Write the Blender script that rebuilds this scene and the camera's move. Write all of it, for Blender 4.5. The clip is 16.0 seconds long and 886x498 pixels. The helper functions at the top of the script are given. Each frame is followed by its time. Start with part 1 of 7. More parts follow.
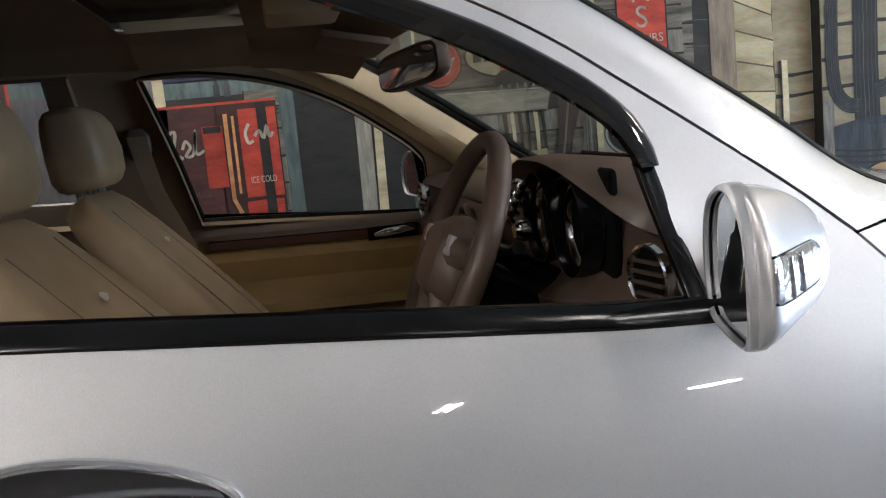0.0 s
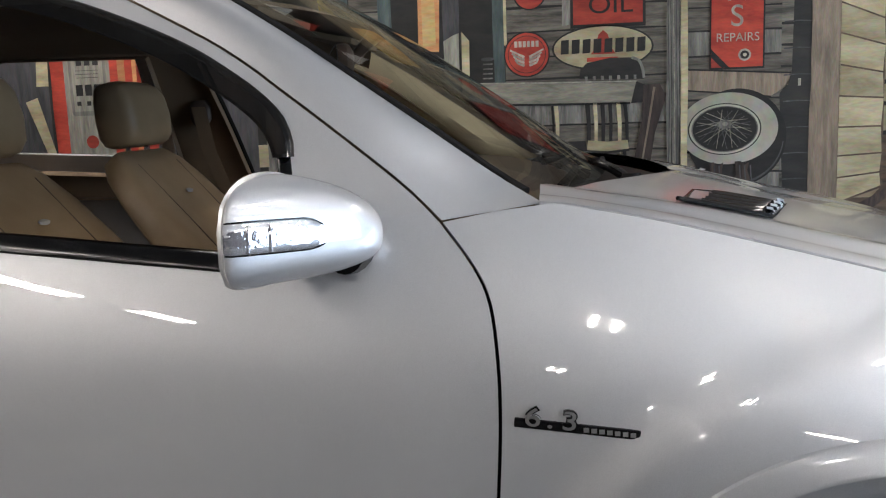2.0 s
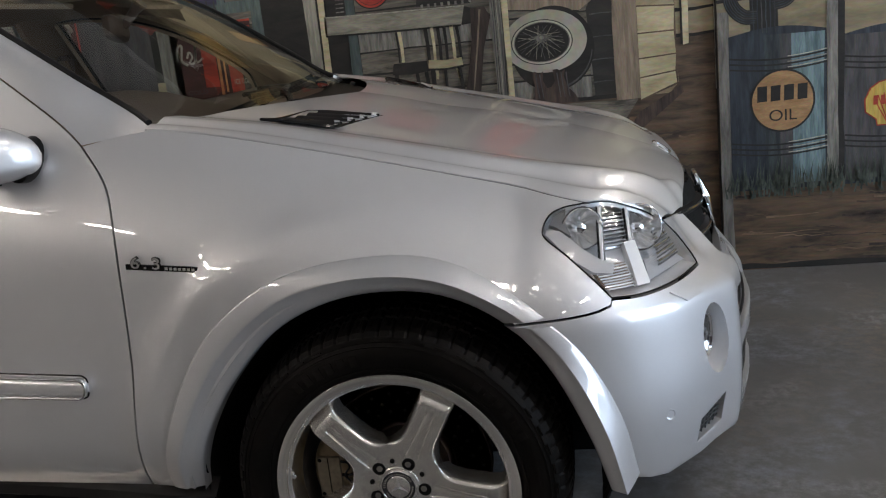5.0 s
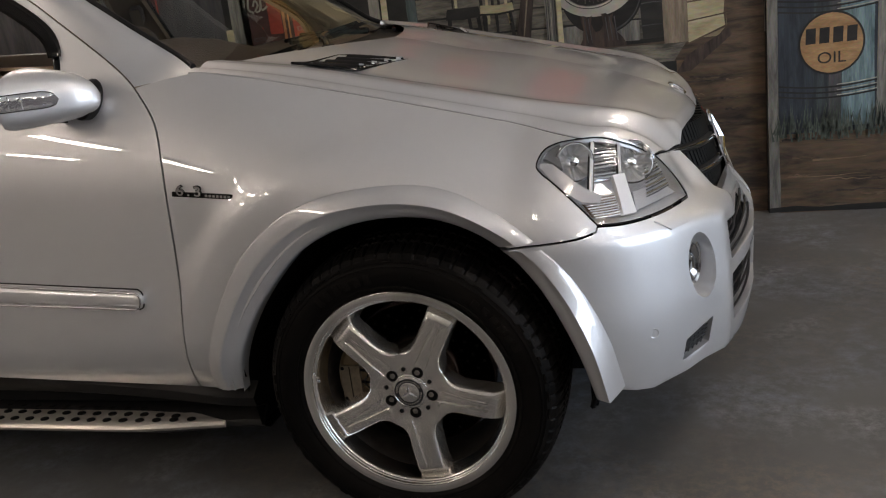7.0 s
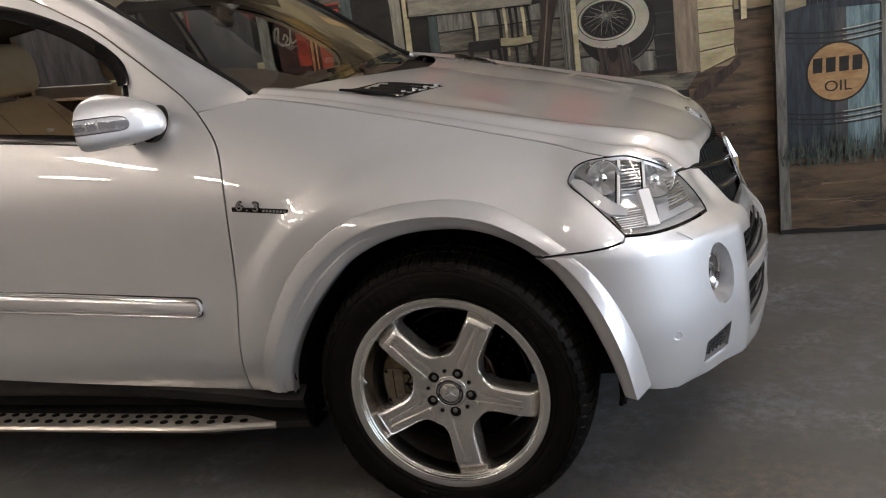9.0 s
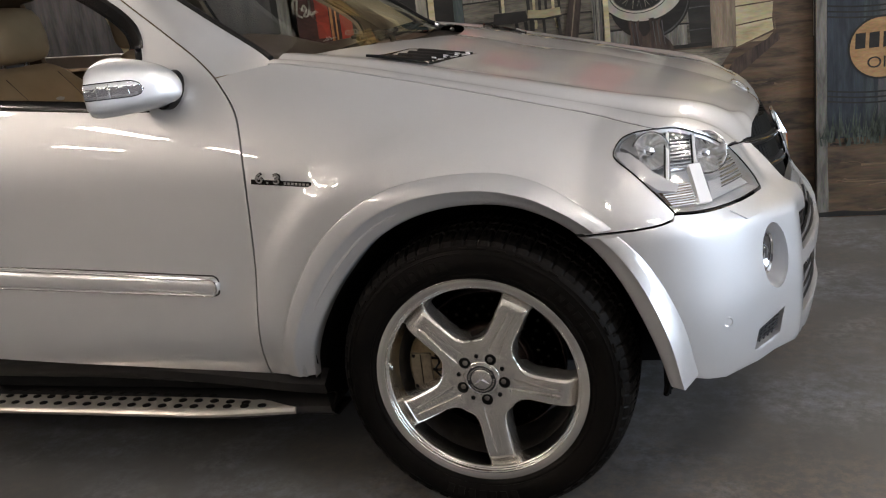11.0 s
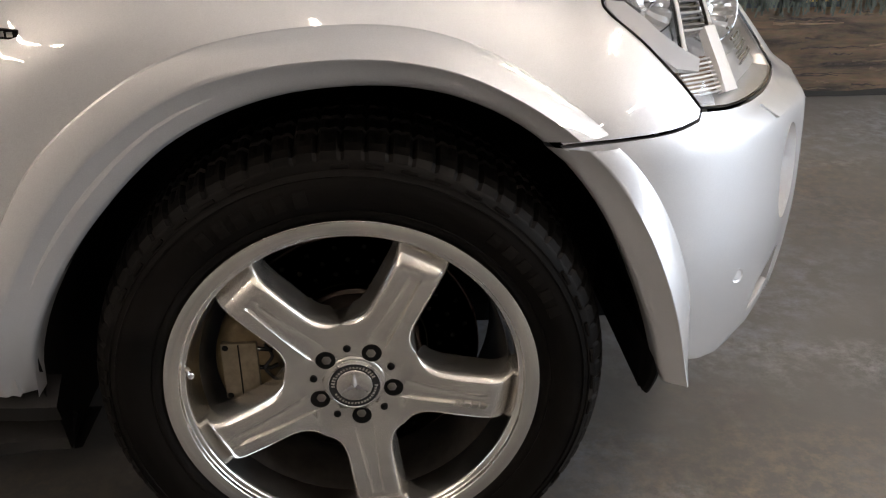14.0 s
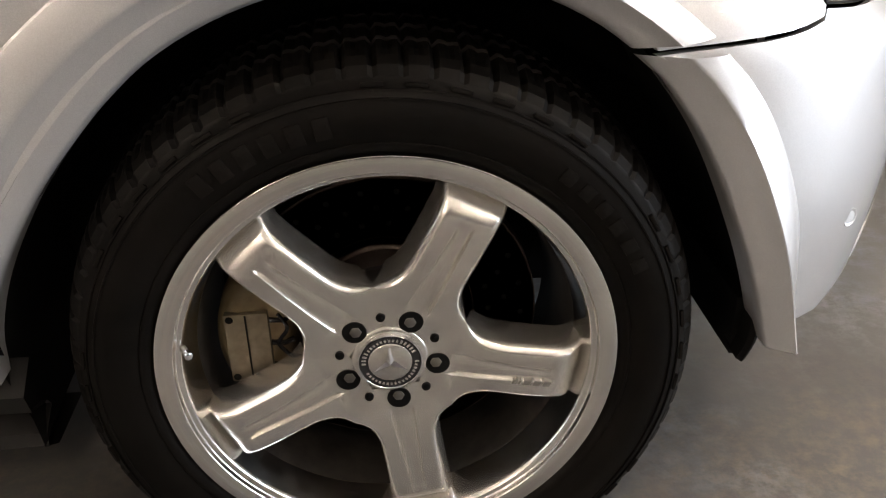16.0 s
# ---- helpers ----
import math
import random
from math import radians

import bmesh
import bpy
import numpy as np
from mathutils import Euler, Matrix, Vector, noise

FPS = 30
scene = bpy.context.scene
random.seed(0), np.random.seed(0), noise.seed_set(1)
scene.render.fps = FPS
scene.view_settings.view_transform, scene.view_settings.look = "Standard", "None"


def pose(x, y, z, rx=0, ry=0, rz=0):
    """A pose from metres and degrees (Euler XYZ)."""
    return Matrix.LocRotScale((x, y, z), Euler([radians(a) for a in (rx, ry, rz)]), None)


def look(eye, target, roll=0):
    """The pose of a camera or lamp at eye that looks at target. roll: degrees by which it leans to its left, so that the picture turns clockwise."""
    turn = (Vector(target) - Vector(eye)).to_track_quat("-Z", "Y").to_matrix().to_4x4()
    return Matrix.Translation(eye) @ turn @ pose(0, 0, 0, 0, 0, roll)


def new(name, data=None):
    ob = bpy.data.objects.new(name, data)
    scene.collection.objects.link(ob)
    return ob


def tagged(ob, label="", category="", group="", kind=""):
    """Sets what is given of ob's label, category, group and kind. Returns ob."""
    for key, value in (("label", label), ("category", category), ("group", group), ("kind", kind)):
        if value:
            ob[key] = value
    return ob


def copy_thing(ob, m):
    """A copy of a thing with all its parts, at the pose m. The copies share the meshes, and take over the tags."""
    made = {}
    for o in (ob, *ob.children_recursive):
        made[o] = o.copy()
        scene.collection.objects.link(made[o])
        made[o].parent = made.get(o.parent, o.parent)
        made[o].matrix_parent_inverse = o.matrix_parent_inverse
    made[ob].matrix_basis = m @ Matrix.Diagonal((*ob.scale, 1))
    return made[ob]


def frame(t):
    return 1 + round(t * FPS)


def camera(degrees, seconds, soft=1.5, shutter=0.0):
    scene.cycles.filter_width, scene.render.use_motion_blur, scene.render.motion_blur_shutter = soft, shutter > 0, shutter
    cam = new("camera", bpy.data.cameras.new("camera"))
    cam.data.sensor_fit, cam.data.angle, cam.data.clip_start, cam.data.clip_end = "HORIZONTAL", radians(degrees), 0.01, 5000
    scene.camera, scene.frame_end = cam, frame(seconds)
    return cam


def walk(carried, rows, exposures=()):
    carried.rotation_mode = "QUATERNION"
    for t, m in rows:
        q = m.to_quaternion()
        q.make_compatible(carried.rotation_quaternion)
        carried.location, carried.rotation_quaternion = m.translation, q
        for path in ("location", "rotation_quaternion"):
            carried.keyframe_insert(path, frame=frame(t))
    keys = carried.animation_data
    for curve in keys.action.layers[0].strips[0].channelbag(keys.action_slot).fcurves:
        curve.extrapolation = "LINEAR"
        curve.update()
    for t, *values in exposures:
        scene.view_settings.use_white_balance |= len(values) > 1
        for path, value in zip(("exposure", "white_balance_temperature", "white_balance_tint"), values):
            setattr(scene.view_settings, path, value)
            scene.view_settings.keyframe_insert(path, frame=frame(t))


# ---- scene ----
cam = camera(53.1, 16.0, 1.15)
PATH = [
    (0, (-1.235, -1.713, 1.327), (-0.907, 0.239, 1.04), -5.6),
    (0.5, (-1.056, -1.743, 1.319), (-0.995, 0.23, 0.994), -2.8),
    (1, (-0.898, -1.841, 1.304), (-0.994, 0.132, 0.993), -3.7),
    (1.5, (-0.686, -1.998, 1.317), (-0.891, -0.034, 1.005), -3.9),
    (2, (-0.478, -2.057, 1.311), (-0.731, -0.096, 1.009), -2.1),
    (2.5, (-0.289, -2.091, 1.309), (-0.558, -0.135, 0.994), -1.8),
    (3, (-0.12, -2.186, 1.314), (-0.383, -0.233, 0.97), -2.7),
    (3.5, (0.065, -2.276, 1.3), (-0.305, -0.334, 0.994), -3.9),
    (4, (0.211, -2.426, 1.31), (-0.177, -0.497, 0.954), -6.1),
    (4.2, (0.259, -2.484, 1.318), (-0.088, -0.555, 0.918), -6.3),
    (6.3, (0.709, -2.739, 1.339), (0.229, -0.88, 0.778), -6.6),
    (6.5, (0.699, -2.754, 1.331), (0.186, -0.91, 0.751), -6.9),
    (7, (0.698, -2.807, 1.327), (0.145, -0.974, 0.749), -7.3),
    (7.5, (0.696, -2.892, 1.338), (0.173, -1.046, 0.771), -7.1),
    (8, (0.698, -2.97, 1.345), (0.211, -1.112, 0.789), -7.0),
    (8.5, (0.691, -2.997, 1.346), (0.21, -1.132, 0.806), -6.9),
    (9, (0.671, -3.012, 1.335), (0.103, -1.162, 0.828), -7.5),
    (9.2, (0.644, -3.027, 1.326), (0.03, -1.188, 0.836), -7.8),
    (11.3, (0.548, -2.833, 1.284), (-0.033, -1.005, 0.717), -6.8),
    (11.5, (0.479, -2.788, 1.277), (-0.062, -0.955, 0.687), -6.1),
    (12, (0.326, -2.652, 1.264), (-0.072, -0.798, 0.629), -4.9),
    (12.5, (0.225, -2.505, 1.253), (0.015, -0.617, 0.627), -3.2),
    (13, (0.154, -2.344, 1.223), (0.107, -0.454, 0.569), -2.1),
    (13.5, (0.098, -2.183, 1.173), (0.158, -0.327, 0.429), -1.0),
    (14, (0.065, -2.035, 1.108), (0.175, -0.23, 0.252), -0.5),
    (14.5, (0.01, -1.945, 0.994), (0.185, -0.146, 0.139), -0.5),
    (15, (-0.031, -1.854, 0.913), (0.165, -0.075, 0.019), -0.7),
    (15.5, (-0.028, -1.801, 0.894), (0.126, -0.04, -0.042), -1.7),
    (16, (0.002, -1.813, 0.985), (0.132, -0.051, 0.048), -1.5),
]
EXPOSURE = [(0, 0.50, 6500, 15), (0.5, 0.52, 6500, 15), (1.0, 0.50, 6500, 15), (1.5, 0.40, 6500, 15), (2.0, 0.25, 6500, 15), (3.0, 0.10, 6450, 15), (3.5, 0.04, 6450, 15), (4.2, -0.04, 6500, 15), (6.3, -0.36, 7300, 19), (7.5, -0.18, 7350, 19), (9.2, 0.06, 7400, 19), (11.5, 0.26, 7250, 18), (12.5, 0.32, 7500, 19), (14.0, 0.40, 7700, 19), (14.5, 0.54, 7900, 19), (15, 0.68, 8100, 19), (16, 0.82, 8000, 19)]
walk(cam, [(t, look(eye, target, roll)) for t, eye, target, roll in PATH], EXPOSURE)

# ---- light: ceiling tubes of the garage, daylight through the roller door ahead of the car ----
world = bpy.data.worlds.new("world")
scene.world = world
world.use_nodes = True
wn = world.node_tree.nodes
sky = wn.new("ShaderNodeTexSky")
sky.sky_type, sky.sun_disc = "NISHITA", False
sky.sun_elevation, sky.sun_rotation = radians(40), radians(200)
world.node_tree.links.new(sky.outputs[0], wn["Background"].inputs[0])
wn["Background"].inputs[1].default_value = 0.12


def area_lamp(name, m, sx, sy, watts, colour):
    lamp = bpy.data.lights.new(name, "AREA")
    lamp.shape, lamp.size, lamp.size_y, lamp.energy, lamp.color = "RECTANGLE", sx, sy, watts, colour
    ob = new(name, lamp)
    ob.matrix_world = m
    return ob


# daylight standing in the open roller door
area_lamp("daylight", look((6.25, -2.2, 1.5), (0, -1.2, 0.9)), 3.8, 2.8, 210, (0.60, 0.79, 1.0))

# ---- materials ----
def material(name, colour, rough=0.5, metal=0.0, **more):
    m = bpy.data.materials.new(name)
    m.use_nodes = True
    b = m.node_tree.nodes["Principled BSDF"]
    b.inputs["Base Color"].default_value = (*colour, 1)
    b.inputs["Roughness"].default_value = rough
    b.inputs["Metallic"].default_value = metal
    for key, value in more.items():
        b.inputs[key.replace("_", " ")].default_value = value
    return m


def node(m, kind, **inputs):
    n = m.node_tree.nodes.new(kind)
    for key, value in inputs.items():
        n.inputs[key.replace("_", " ")].default_value = value
    return n


def link(m, a, b):
    m.node_tree.links.new(a, b)


def grain(m, scale, low, high, detail=6.0, target="Base Color", space="Object", contrast=(0.3, 0.7), stretch=None):
    """Noise between two colours (or values) into one socket of the material's shader."""
    co = m.node_tree.nodes.new("ShaderNodeTexCoord")
    n = node(m, "ShaderNodeTexNoise", Scale=scale, Detail=detail, Roughness=0.6)
    if stretch:
        mp = node(m, "ShaderNodeMapping", Scale=stretch)
        link(m, co.outputs[space], mp.inputs[0])
        link(m, mp.outputs[0], n.inputs["Vector"])
    else:
        link(m, co.outputs[space], n.inputs["Vector"])
    r = m.node_tree.nodes.new("ShaderNodeValToRGB")
    r.color_ramp.elements[0].position, r.color_ramp.elements[1].position = contrast
    r.color_ramp.elements[0].color = (*low, 1) if isinstance(low, tuple) else (low, low, low, 1)
    r.color_ramp.elements[1].color = (*high, 1) if isinstance(high, tuple) else (high, high, high, 1)
    link(m, n.outputs["Fac"], r.inputs[0])
    link(m, r.outputs[0], m.node_tree.nodes["Principled BSDF"].inputs[target])
    return r


def bumpy(m, scale, strength, distance=0.002, detail=4.0, stretch=None):
    co = m.node_tree.nodes.new("ShaderNodeTexCoord")
    n = node(m, "ShaderNodeTexNoise", Scale=scale, Detail=detail)
    if stretch:
        mp = node(m, "ShaderNodeMapping", Scale=stretch)
        link(m, co.outputs["Object"], mp.inputs[0])
        link(m, mp.outputs[0], n.inputs["Vector"])
    else:
        link(m, co.outputs["Object"], n.inputs["Vector"])
    b = node(m, "ShaderNodeBump", Strength=strength, Distance=distance)
    link(m, n.outputs["Fac"], b.inputs["Height"])
    link(m, b.outputs[0], m.node_tree.nodes["Principled BSDF"].inputs["Normal"])


SILVER = material("silver_paint", (0.58, 0.585, 0.60), 0.50, 0.84, Coat_Weight=1.0, Coat_Roughness=0.012, Coat_IOR=2.2)
grain(SILVER, 900, (0.67, 0.675, 0.69), (0.79, 0.795, 0.81), 2)
CHROME = material("chrome", (0.86, 0.86, 0.87), 0.08, 1.0)
ALLOY = material("alloy", (0.60, 0.575, 0.54), 0.27, 0.95)
grain(ALLOY, 40, (0.74, 0.715, 0.68), (0.80, 0.775, 0.74), 4)
LIP = material("polished_lip", (0.88, 0.86, 0.825), 0.17, 1.0, Anisotropic=0.5)
grain(LIP, 30, 0.13, 0.22, 4, "Roughness")
BLACK = material("black_trim", (0.004, 0.004, 0.0045), 0.15, Specular_IOR_Level=0.3)
RUBBER = material("rubber", (0.008, 0.0072, 0.0065), 0.5, Specular_IOR_Level=0.09)
grain(RUBBER, 14, (0.0017, 0.0015, 0.0013), (0.0050, 0.0040, 0.0033), 7)
bumpy(RUBBER, 160, 0.25, 0.0008)
PLASTIC = material("dark_plastic", (0.009, 0.0085, 0.0085), 0.6, Specular_IOR_Level=0.2)
bumpy(PLASTIC, 400, 0.2, 0.0005)
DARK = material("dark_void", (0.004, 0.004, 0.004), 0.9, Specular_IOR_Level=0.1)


def pane_glass(name, tint, rough=0.0):
    """A thin pane: tinted, not bending, with a gloss that grows towards grazing."""
    m = bpy.data.materials.new(name)
    m.use_nodes = True
    nt = m.node_tree
    nt.nodes.remove(nt.nodes["Principled BSDF"])
    clear, gloss, mix, edge, power, fres = (nt.nodes.new("ShaderNode" + k) for k in ("BsdfTransparent", "BsdfGlossy", "MixShader", "LayerWeight", "Math", "Math"))
    clear.inputs[0].default_value = (*tint, 1)
    gloss.inputs["Roughness"].default_value = rough
    power.operation, fres.operation = "POWER", "MULTIPLY_ADD"
    power.inputs[1].default_value = 5.5
    fres.inputs[1].default_value, fres.inputs[2].default_value = 0.8, 0.05
    edge.inputs[0].default_value = 0.5
    link(m, edge.outputs["Facing"], power.inputs[0])
    link(m, power.outputs[0], fres.inputs[0])
    link(m, fres.outputs[0], mix.inputs[0])
    link(m, clear.outputs[0], mix.inputs[1])
    link(m, gloss.outputs[0], mix.inputs[2])
    link(m, mix.outputs[0], nt.nodes["Material Output"].inputs[0])
    return m


BEIGE = material("tan_leather", (0.31, 0.22, 0.125), 0.45)
grain(BEIGE, 8, (0.28, 0.195, 0.11), (0.35, 0.25, 0.15), 6)
bumpy(BEIGE, 300, 0.15, 0.0006)
BROWN = material("brown_leather", (0.085, 0.055, 0.040), 0.42)
bumpy(BROWN, 350, 0.15, 0.0005)
WOOD = material("burl_wood", (0.06, 0.018, 0.008), 0.12, 0.0, Coat_Weight=1.0)
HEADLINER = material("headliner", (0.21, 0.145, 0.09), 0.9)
FLOORM = material("painted_concrete", (0.10, 0.105, 0.11), 0.55)
grain(FLOORM, 1.3, (0.076, 0.076, 0.076), (0.122, 0.119, 0.114), 8, contrast=(0.35, 0.68))


def worn_floor(m):
    """Scuffed grey floor paint: pale bluish and tan patches where the paint has gone, fine grit."""
    nt, b = m.node_tree, m.node_tree.nodes["Principled BSDF"]
    base = b.inputs["Base Color"].links[0].from_socket
    co = nt.nodes.new("ShaderNodeTexCoord")
    last = base
    for scale, colour, lo, hi, fine in ((2.2, (0.185, 0.20, 0.225), 0.50, 0.64, 16), (1.7, (0.190, 0.155, 0.122), 0.54, 0.70, 26), (3.1, (0.28, 0.285, 0.29), 0.58, 0.76, 24)):
        big = node(m, "ShaderNodeTexNoise", Scale=scale, Detail=3.0)
        mp = node(m, "ShaderNodeMapping", Location=(scale * 3.1, scale, 0))
        small = node(m, "ShaderNodeTexNoise", Scale=fine, Detail=8.0, Roughness=0.75)
        r1, r2 = nt.nodes.new("ShaderNodeMapRange"), nt.nodes.new("ShaderNodeMapRange")
        r1.inputs["From Min"].default_value, r1.inputs["From Max"].default_value = lo - 0.06, hi
        r2.inputs["From Min"].default_value, r2.inputs["From Max"].default_value = 0.44, 0.66
        mul = nt.nodes.new("ShaderNodeMath")
        mul.operation = "MULTIPLY"
        mix = nt.nodes.new("ShaderNodeMix")
        mix.data_type = "RGBA"
        mix.inputs["B"].default_value = (*colour, 1)
        link(m, co.outputs["Object"], mp.inputs[0])
        link(m, mp.outputs[0], big.inputs["Vector"])
        link(m, mp.outputs[0], small.inputs["Vector"])
        link(m, big.outputs["Fac"], r1.inputs["Value"])
        link(m, small.outputs["Fac"], r2.inputs["Value"])
        link(m, r1.outputs[0], mul.inputs[0])
        link(m, r2.outputs[0], mul.inputs[1])
        link(m, mul.outputs[0], mix.inputs["Factor"])
        link(m, last, mix.inputs["A"])
        last = mix.outputs["Result"]
    link(m, last, b.inputs["Base Color"])


worn_floor(FLOORM)
bumpy(FLOORM, 90, 0.12, 0.002)
WALLM = material("plain_wall", (0.68, 0.67, 0.65), 0.8)
CEILM = material("ceiling_board", (0.80, 0.79, 0.77), 0.9)

# ---- building helpers ----
def part(name, bm, mat, parent=None, label="", smooth=True):
    """One bmesh as one mesh object, under a thing or a part."""
    me = bpy.data.meshes.new(name)
    bm.to_mesh(me)
    bm.free()
    for m in (mat if isinstance(mat, (list, tuple)) else (mat,)):
        me.materials.append(m)
    if smooth:
        me.polygons.foreach_set("use_smooth", [True] * len(me.polygons))
        me.set_sharp_from_angle(angle=radians(42))
    ob = new(name, me)
    if parent is not None:
        ob.parent = parent
    if label:
        ob["label"] = label
    return ob


def thing(name, label, category, group="", kind="", m=None):
    ob = new(name)
    ob.empty_display_size = 0.1
    if m is not None:
        ob.matrix_world = m
    return tagged(ob, label, category, group, kind)


def catmull(pts, n=6, closed=False):
    """A smooth line through points of any dimension."""
    p = [np.array(q, float) for q in pts]
    k = len(p)
    out = []
    for i in range(k if closed else k - 1):
        if closed:
            a, b, c, d = p[i - 1], p[i], p[(i + 1) % k], p[(i + 2) % k]
        else:
            b, c = p[i], p[i + 1]
            a = p[i - 1] if i else 2 * b - c
            d = p[i + 2] if i + 2 < k else 2 * c - b
        for j in range(n):
            t = j / n
            out.append(0.5 * (2 * b + (c - a) * t + (2 * a - 5 * b + 4 * c - d) * t * t + (3 * b - a - 3 * c + d) * t ** 3))
    if not closed:
        out.append(p[-1])
    return [tuple(q) for q in out]


def along(pts, n):
    """n points at even steps along a polyline."""
    p = np.array(pts, float)
    d = np.r_[0, np.cumsum(np.linalg.norm(np.diff(p, axis=0), axis=1))]
    return [tuple(np.interp(s, d, p[:, k]) for k in range(p.shape[1])) for s in np.linspace(0, d[-1], n)]


def spline(x, pts):
    """A smooth value through (x, value) pairs, held level past both ends."""
    if x <= pts[0][0]:
        return pts[0][1]
    if x >= pts[-1][0]:
        return pts[-1][1]
    i = max(k for k in range(len(pts) - 1) if pts[k][0] <= x)

    def slope(k):
        if k in (0, len(pts) - 1):
            return 0.0 if k == 0 else (pts[k][1] - pts[k - 1][1]) / (pts[k][0] - pts[k - 1][0])
        return (pts[k + 1][1] - pts[k - 1][1]) / (pts[k + 1][0] - pts[k - 1][0])
    h = pts[i + 1][0] - pts[i][0]
    t = (x - pts[i][0]) / h
    return ((2 * t ** 3 - 3 * t * t + 1) * pts[i][1] + (t ** 3 - 2 * t * t + t) * h * slope(i)
            + (3 * t * t - 2 * t ** 3) * pts[i + 1][1] + (t ** 3 - t * t) * h * slope(i + 1))


def ease(a, b, x):
    t = min(1.0, max(0.0, (x - a) / (b - a)))
    return t * t * (3 - 2 * t)


def loft(rows, closed=False, cap=False, bm=None):
    """Quads between rows of 3D points with equal counts; closed: each row is a ring."""
    bm = bm or bmesh.new()
    vs = [[bm.verts.new(p) for p in r] for r in rows]
    for a, b in zip(vs, vs[1:]):
        k = len(a)
        for j in range(k if closed else k - 1):
            bm.faces.new((a[j], a[(j + 1) % k], b[(j + 1) % k], b[j]))
    if cap:
        bm.faces.new(vs[0][::-1])
        bm.faces.new(vs[-1])
    return bm


def inside(x, y, poly):
    hit = False
    for (x0, y0), (x1, y1) in zip(poly, poly[1:] + poly[:1]):
        if (y0 > y) != (y1 > y) and x < (x1 - x0) * (y - y0) / (y1 - y0) + x0:
            hit = not hit
    return hit


def sheet(outline, surface, cell=0.025, thick=0.014, bm=None, flip=False, holes=()):
    """A panel: the outline (u, v) filled with a fine net, laid on surface(u, v), with its edge turned inwards by thick."""
    from mathutils.geometry import delaunay_2d_cdt
    bm = bm or bmesh.new()
    loops = [list(outline)] + [list(h) for h in holes]
    pts, edges = [], []
    for lp in loops:
        base = len(pts)
        pts += [Vector(p) for p in lp]
        edges += [(base + i, base + (i + 1) % len(lp)) for i in range(len(lp))]
    rim = np.array([tuple(p) for p in pts])
    us, vs = rim[:, 0], rim[:, 1]
    for iu in range(int((us.max() - us.min()) / cell) + 1):
        for iv in range(int((vs.max() - vs.min()) / cell) + 1):
            u = us.min() + (iu + 0.5) * cell
            v = vs.min() + (iv + (0.25 if iu % 2 else 0.75)) * cell
            if inside(u, v, loops[0]) and not any(inside(u, v, h) for h in loops[1:]) and ((rim - (u, v)) ** 2).sum(1).min() > (0.5 * cell) ** 2:
                pts.append(Vector((u, v)))
    co, _, faces, _, _, _ = delaunay_2d_cdt(pts, edges, [], 0, 1e-6)
    made, norm = [], []
    e = 1e-3
    for c in co:
        p = Vector(surface(c.x, c.y))
        n = (Vector(surface(c.x + e, c.y)) - p).cross(Vector(surface(c.x, c.y + e)) - p).normalized()
        made.append(bm.verts.new(p))
        norm.append(-n if flip else n)
    used = {}
    for f in faces:
        cu, cv = sum(co[i].x for i in f) / len(f), sum(co[i].y for i in f) / len(f)
        if not inside(cu, cv, loops[0]) or any(inside(cu, cv, h) for h in loops[1:]):
            continue
        try:
            bm.faces.new([made[i] for i in (f[::-1] if flip else f)])
        except ValueError:
            continue
        for a, b in zip(f, f[1:] + f[:1]):
            used[(a, b)] = used.get((a, b), 0) + 1
    border = [(a, b) for a, b in used if (b, a) not in used]
    low = {}
    for a, b in border:
        for i in (a, b):
            if i not in low:
                q = made[i].co
                low[i] = (bm.verts.new(q - norm[i] * 0.0), bm.verts.new(q - norm[i] * thick))
    if thick:
        for a, b in border:
            q = (low[b][0], low[a][0], low[a][1], low[b][1])
            bm.faces.new(q[::-1] if flip else q)
    loose = [v for v in bm.verts if not v.link_faces]
    bmesh.ops.delete(bm, geom=loose, context="VERTS")
    return bm


def box(bm, x0, x1, y0, y1, z0, z1, bevel=0.0, m=None):
    r = bmesh.ops.create_cube(bm, size=1)["verts"]
    for v in r:
        v.co = Vector(((x0 + x1) / 2 + v.co.x * (x1 - x0), (y0 + y1) / 2 + v.co.y * (y1 - y0), (z0 + z1) / 2 + v.co.z * (z1 - z0)))
    if bevel:
        es = list({e for v in r for e in v.link_edges})
        r = bmesh.ops.bevel(bm, geom=es, offset=bevel, segments=2, profile=0.6, affect="EDGES")["verts"]
    if m is not None:
        bmesh.ops.transform(bm, matrix=m, verts=r)
    return bm


def ring(c, r, axis_m, n=16):
    """A circle of n points round c in the plane of the first two columns of axis_m."""
    return [tuple(Vector(c) + axis_m @ Vector((r * math.cos(k * 2 * math.pi / n), r * math.sin(k * 2 * math.pi / n), 0))) for k in range(n)]


def tube(pts, r, n=10, bm=None, cap=True):
    """A round bar along points; r is a number or one for each point."""
    p = [Vector(q) for q in pts]
    rs = r if isinstance(r, (list, tuple)) else [r] * len(p)
    rows, last = [], None
    for i, q in enumerate(p):
        d = (p[min(i + 1, len(p) - 1)] - p[max(i - 1, 0)]).normalized()
        up = last if last is not None else (Vector((0, 0, 1)) if abs(d.z) < 0.9 else Vector((1, 0, 0)))
        a = d.cross(up).normalized()
        b = a.cross(d).normalized()
        last = b
        rows.append([tuple(q + rs[i] * (math.cos(t) * a + math.sin(t) * b)) for t in (k * 2 * math.pi / n for k in range(n))])
    return loft(rows, True, cap, bm)


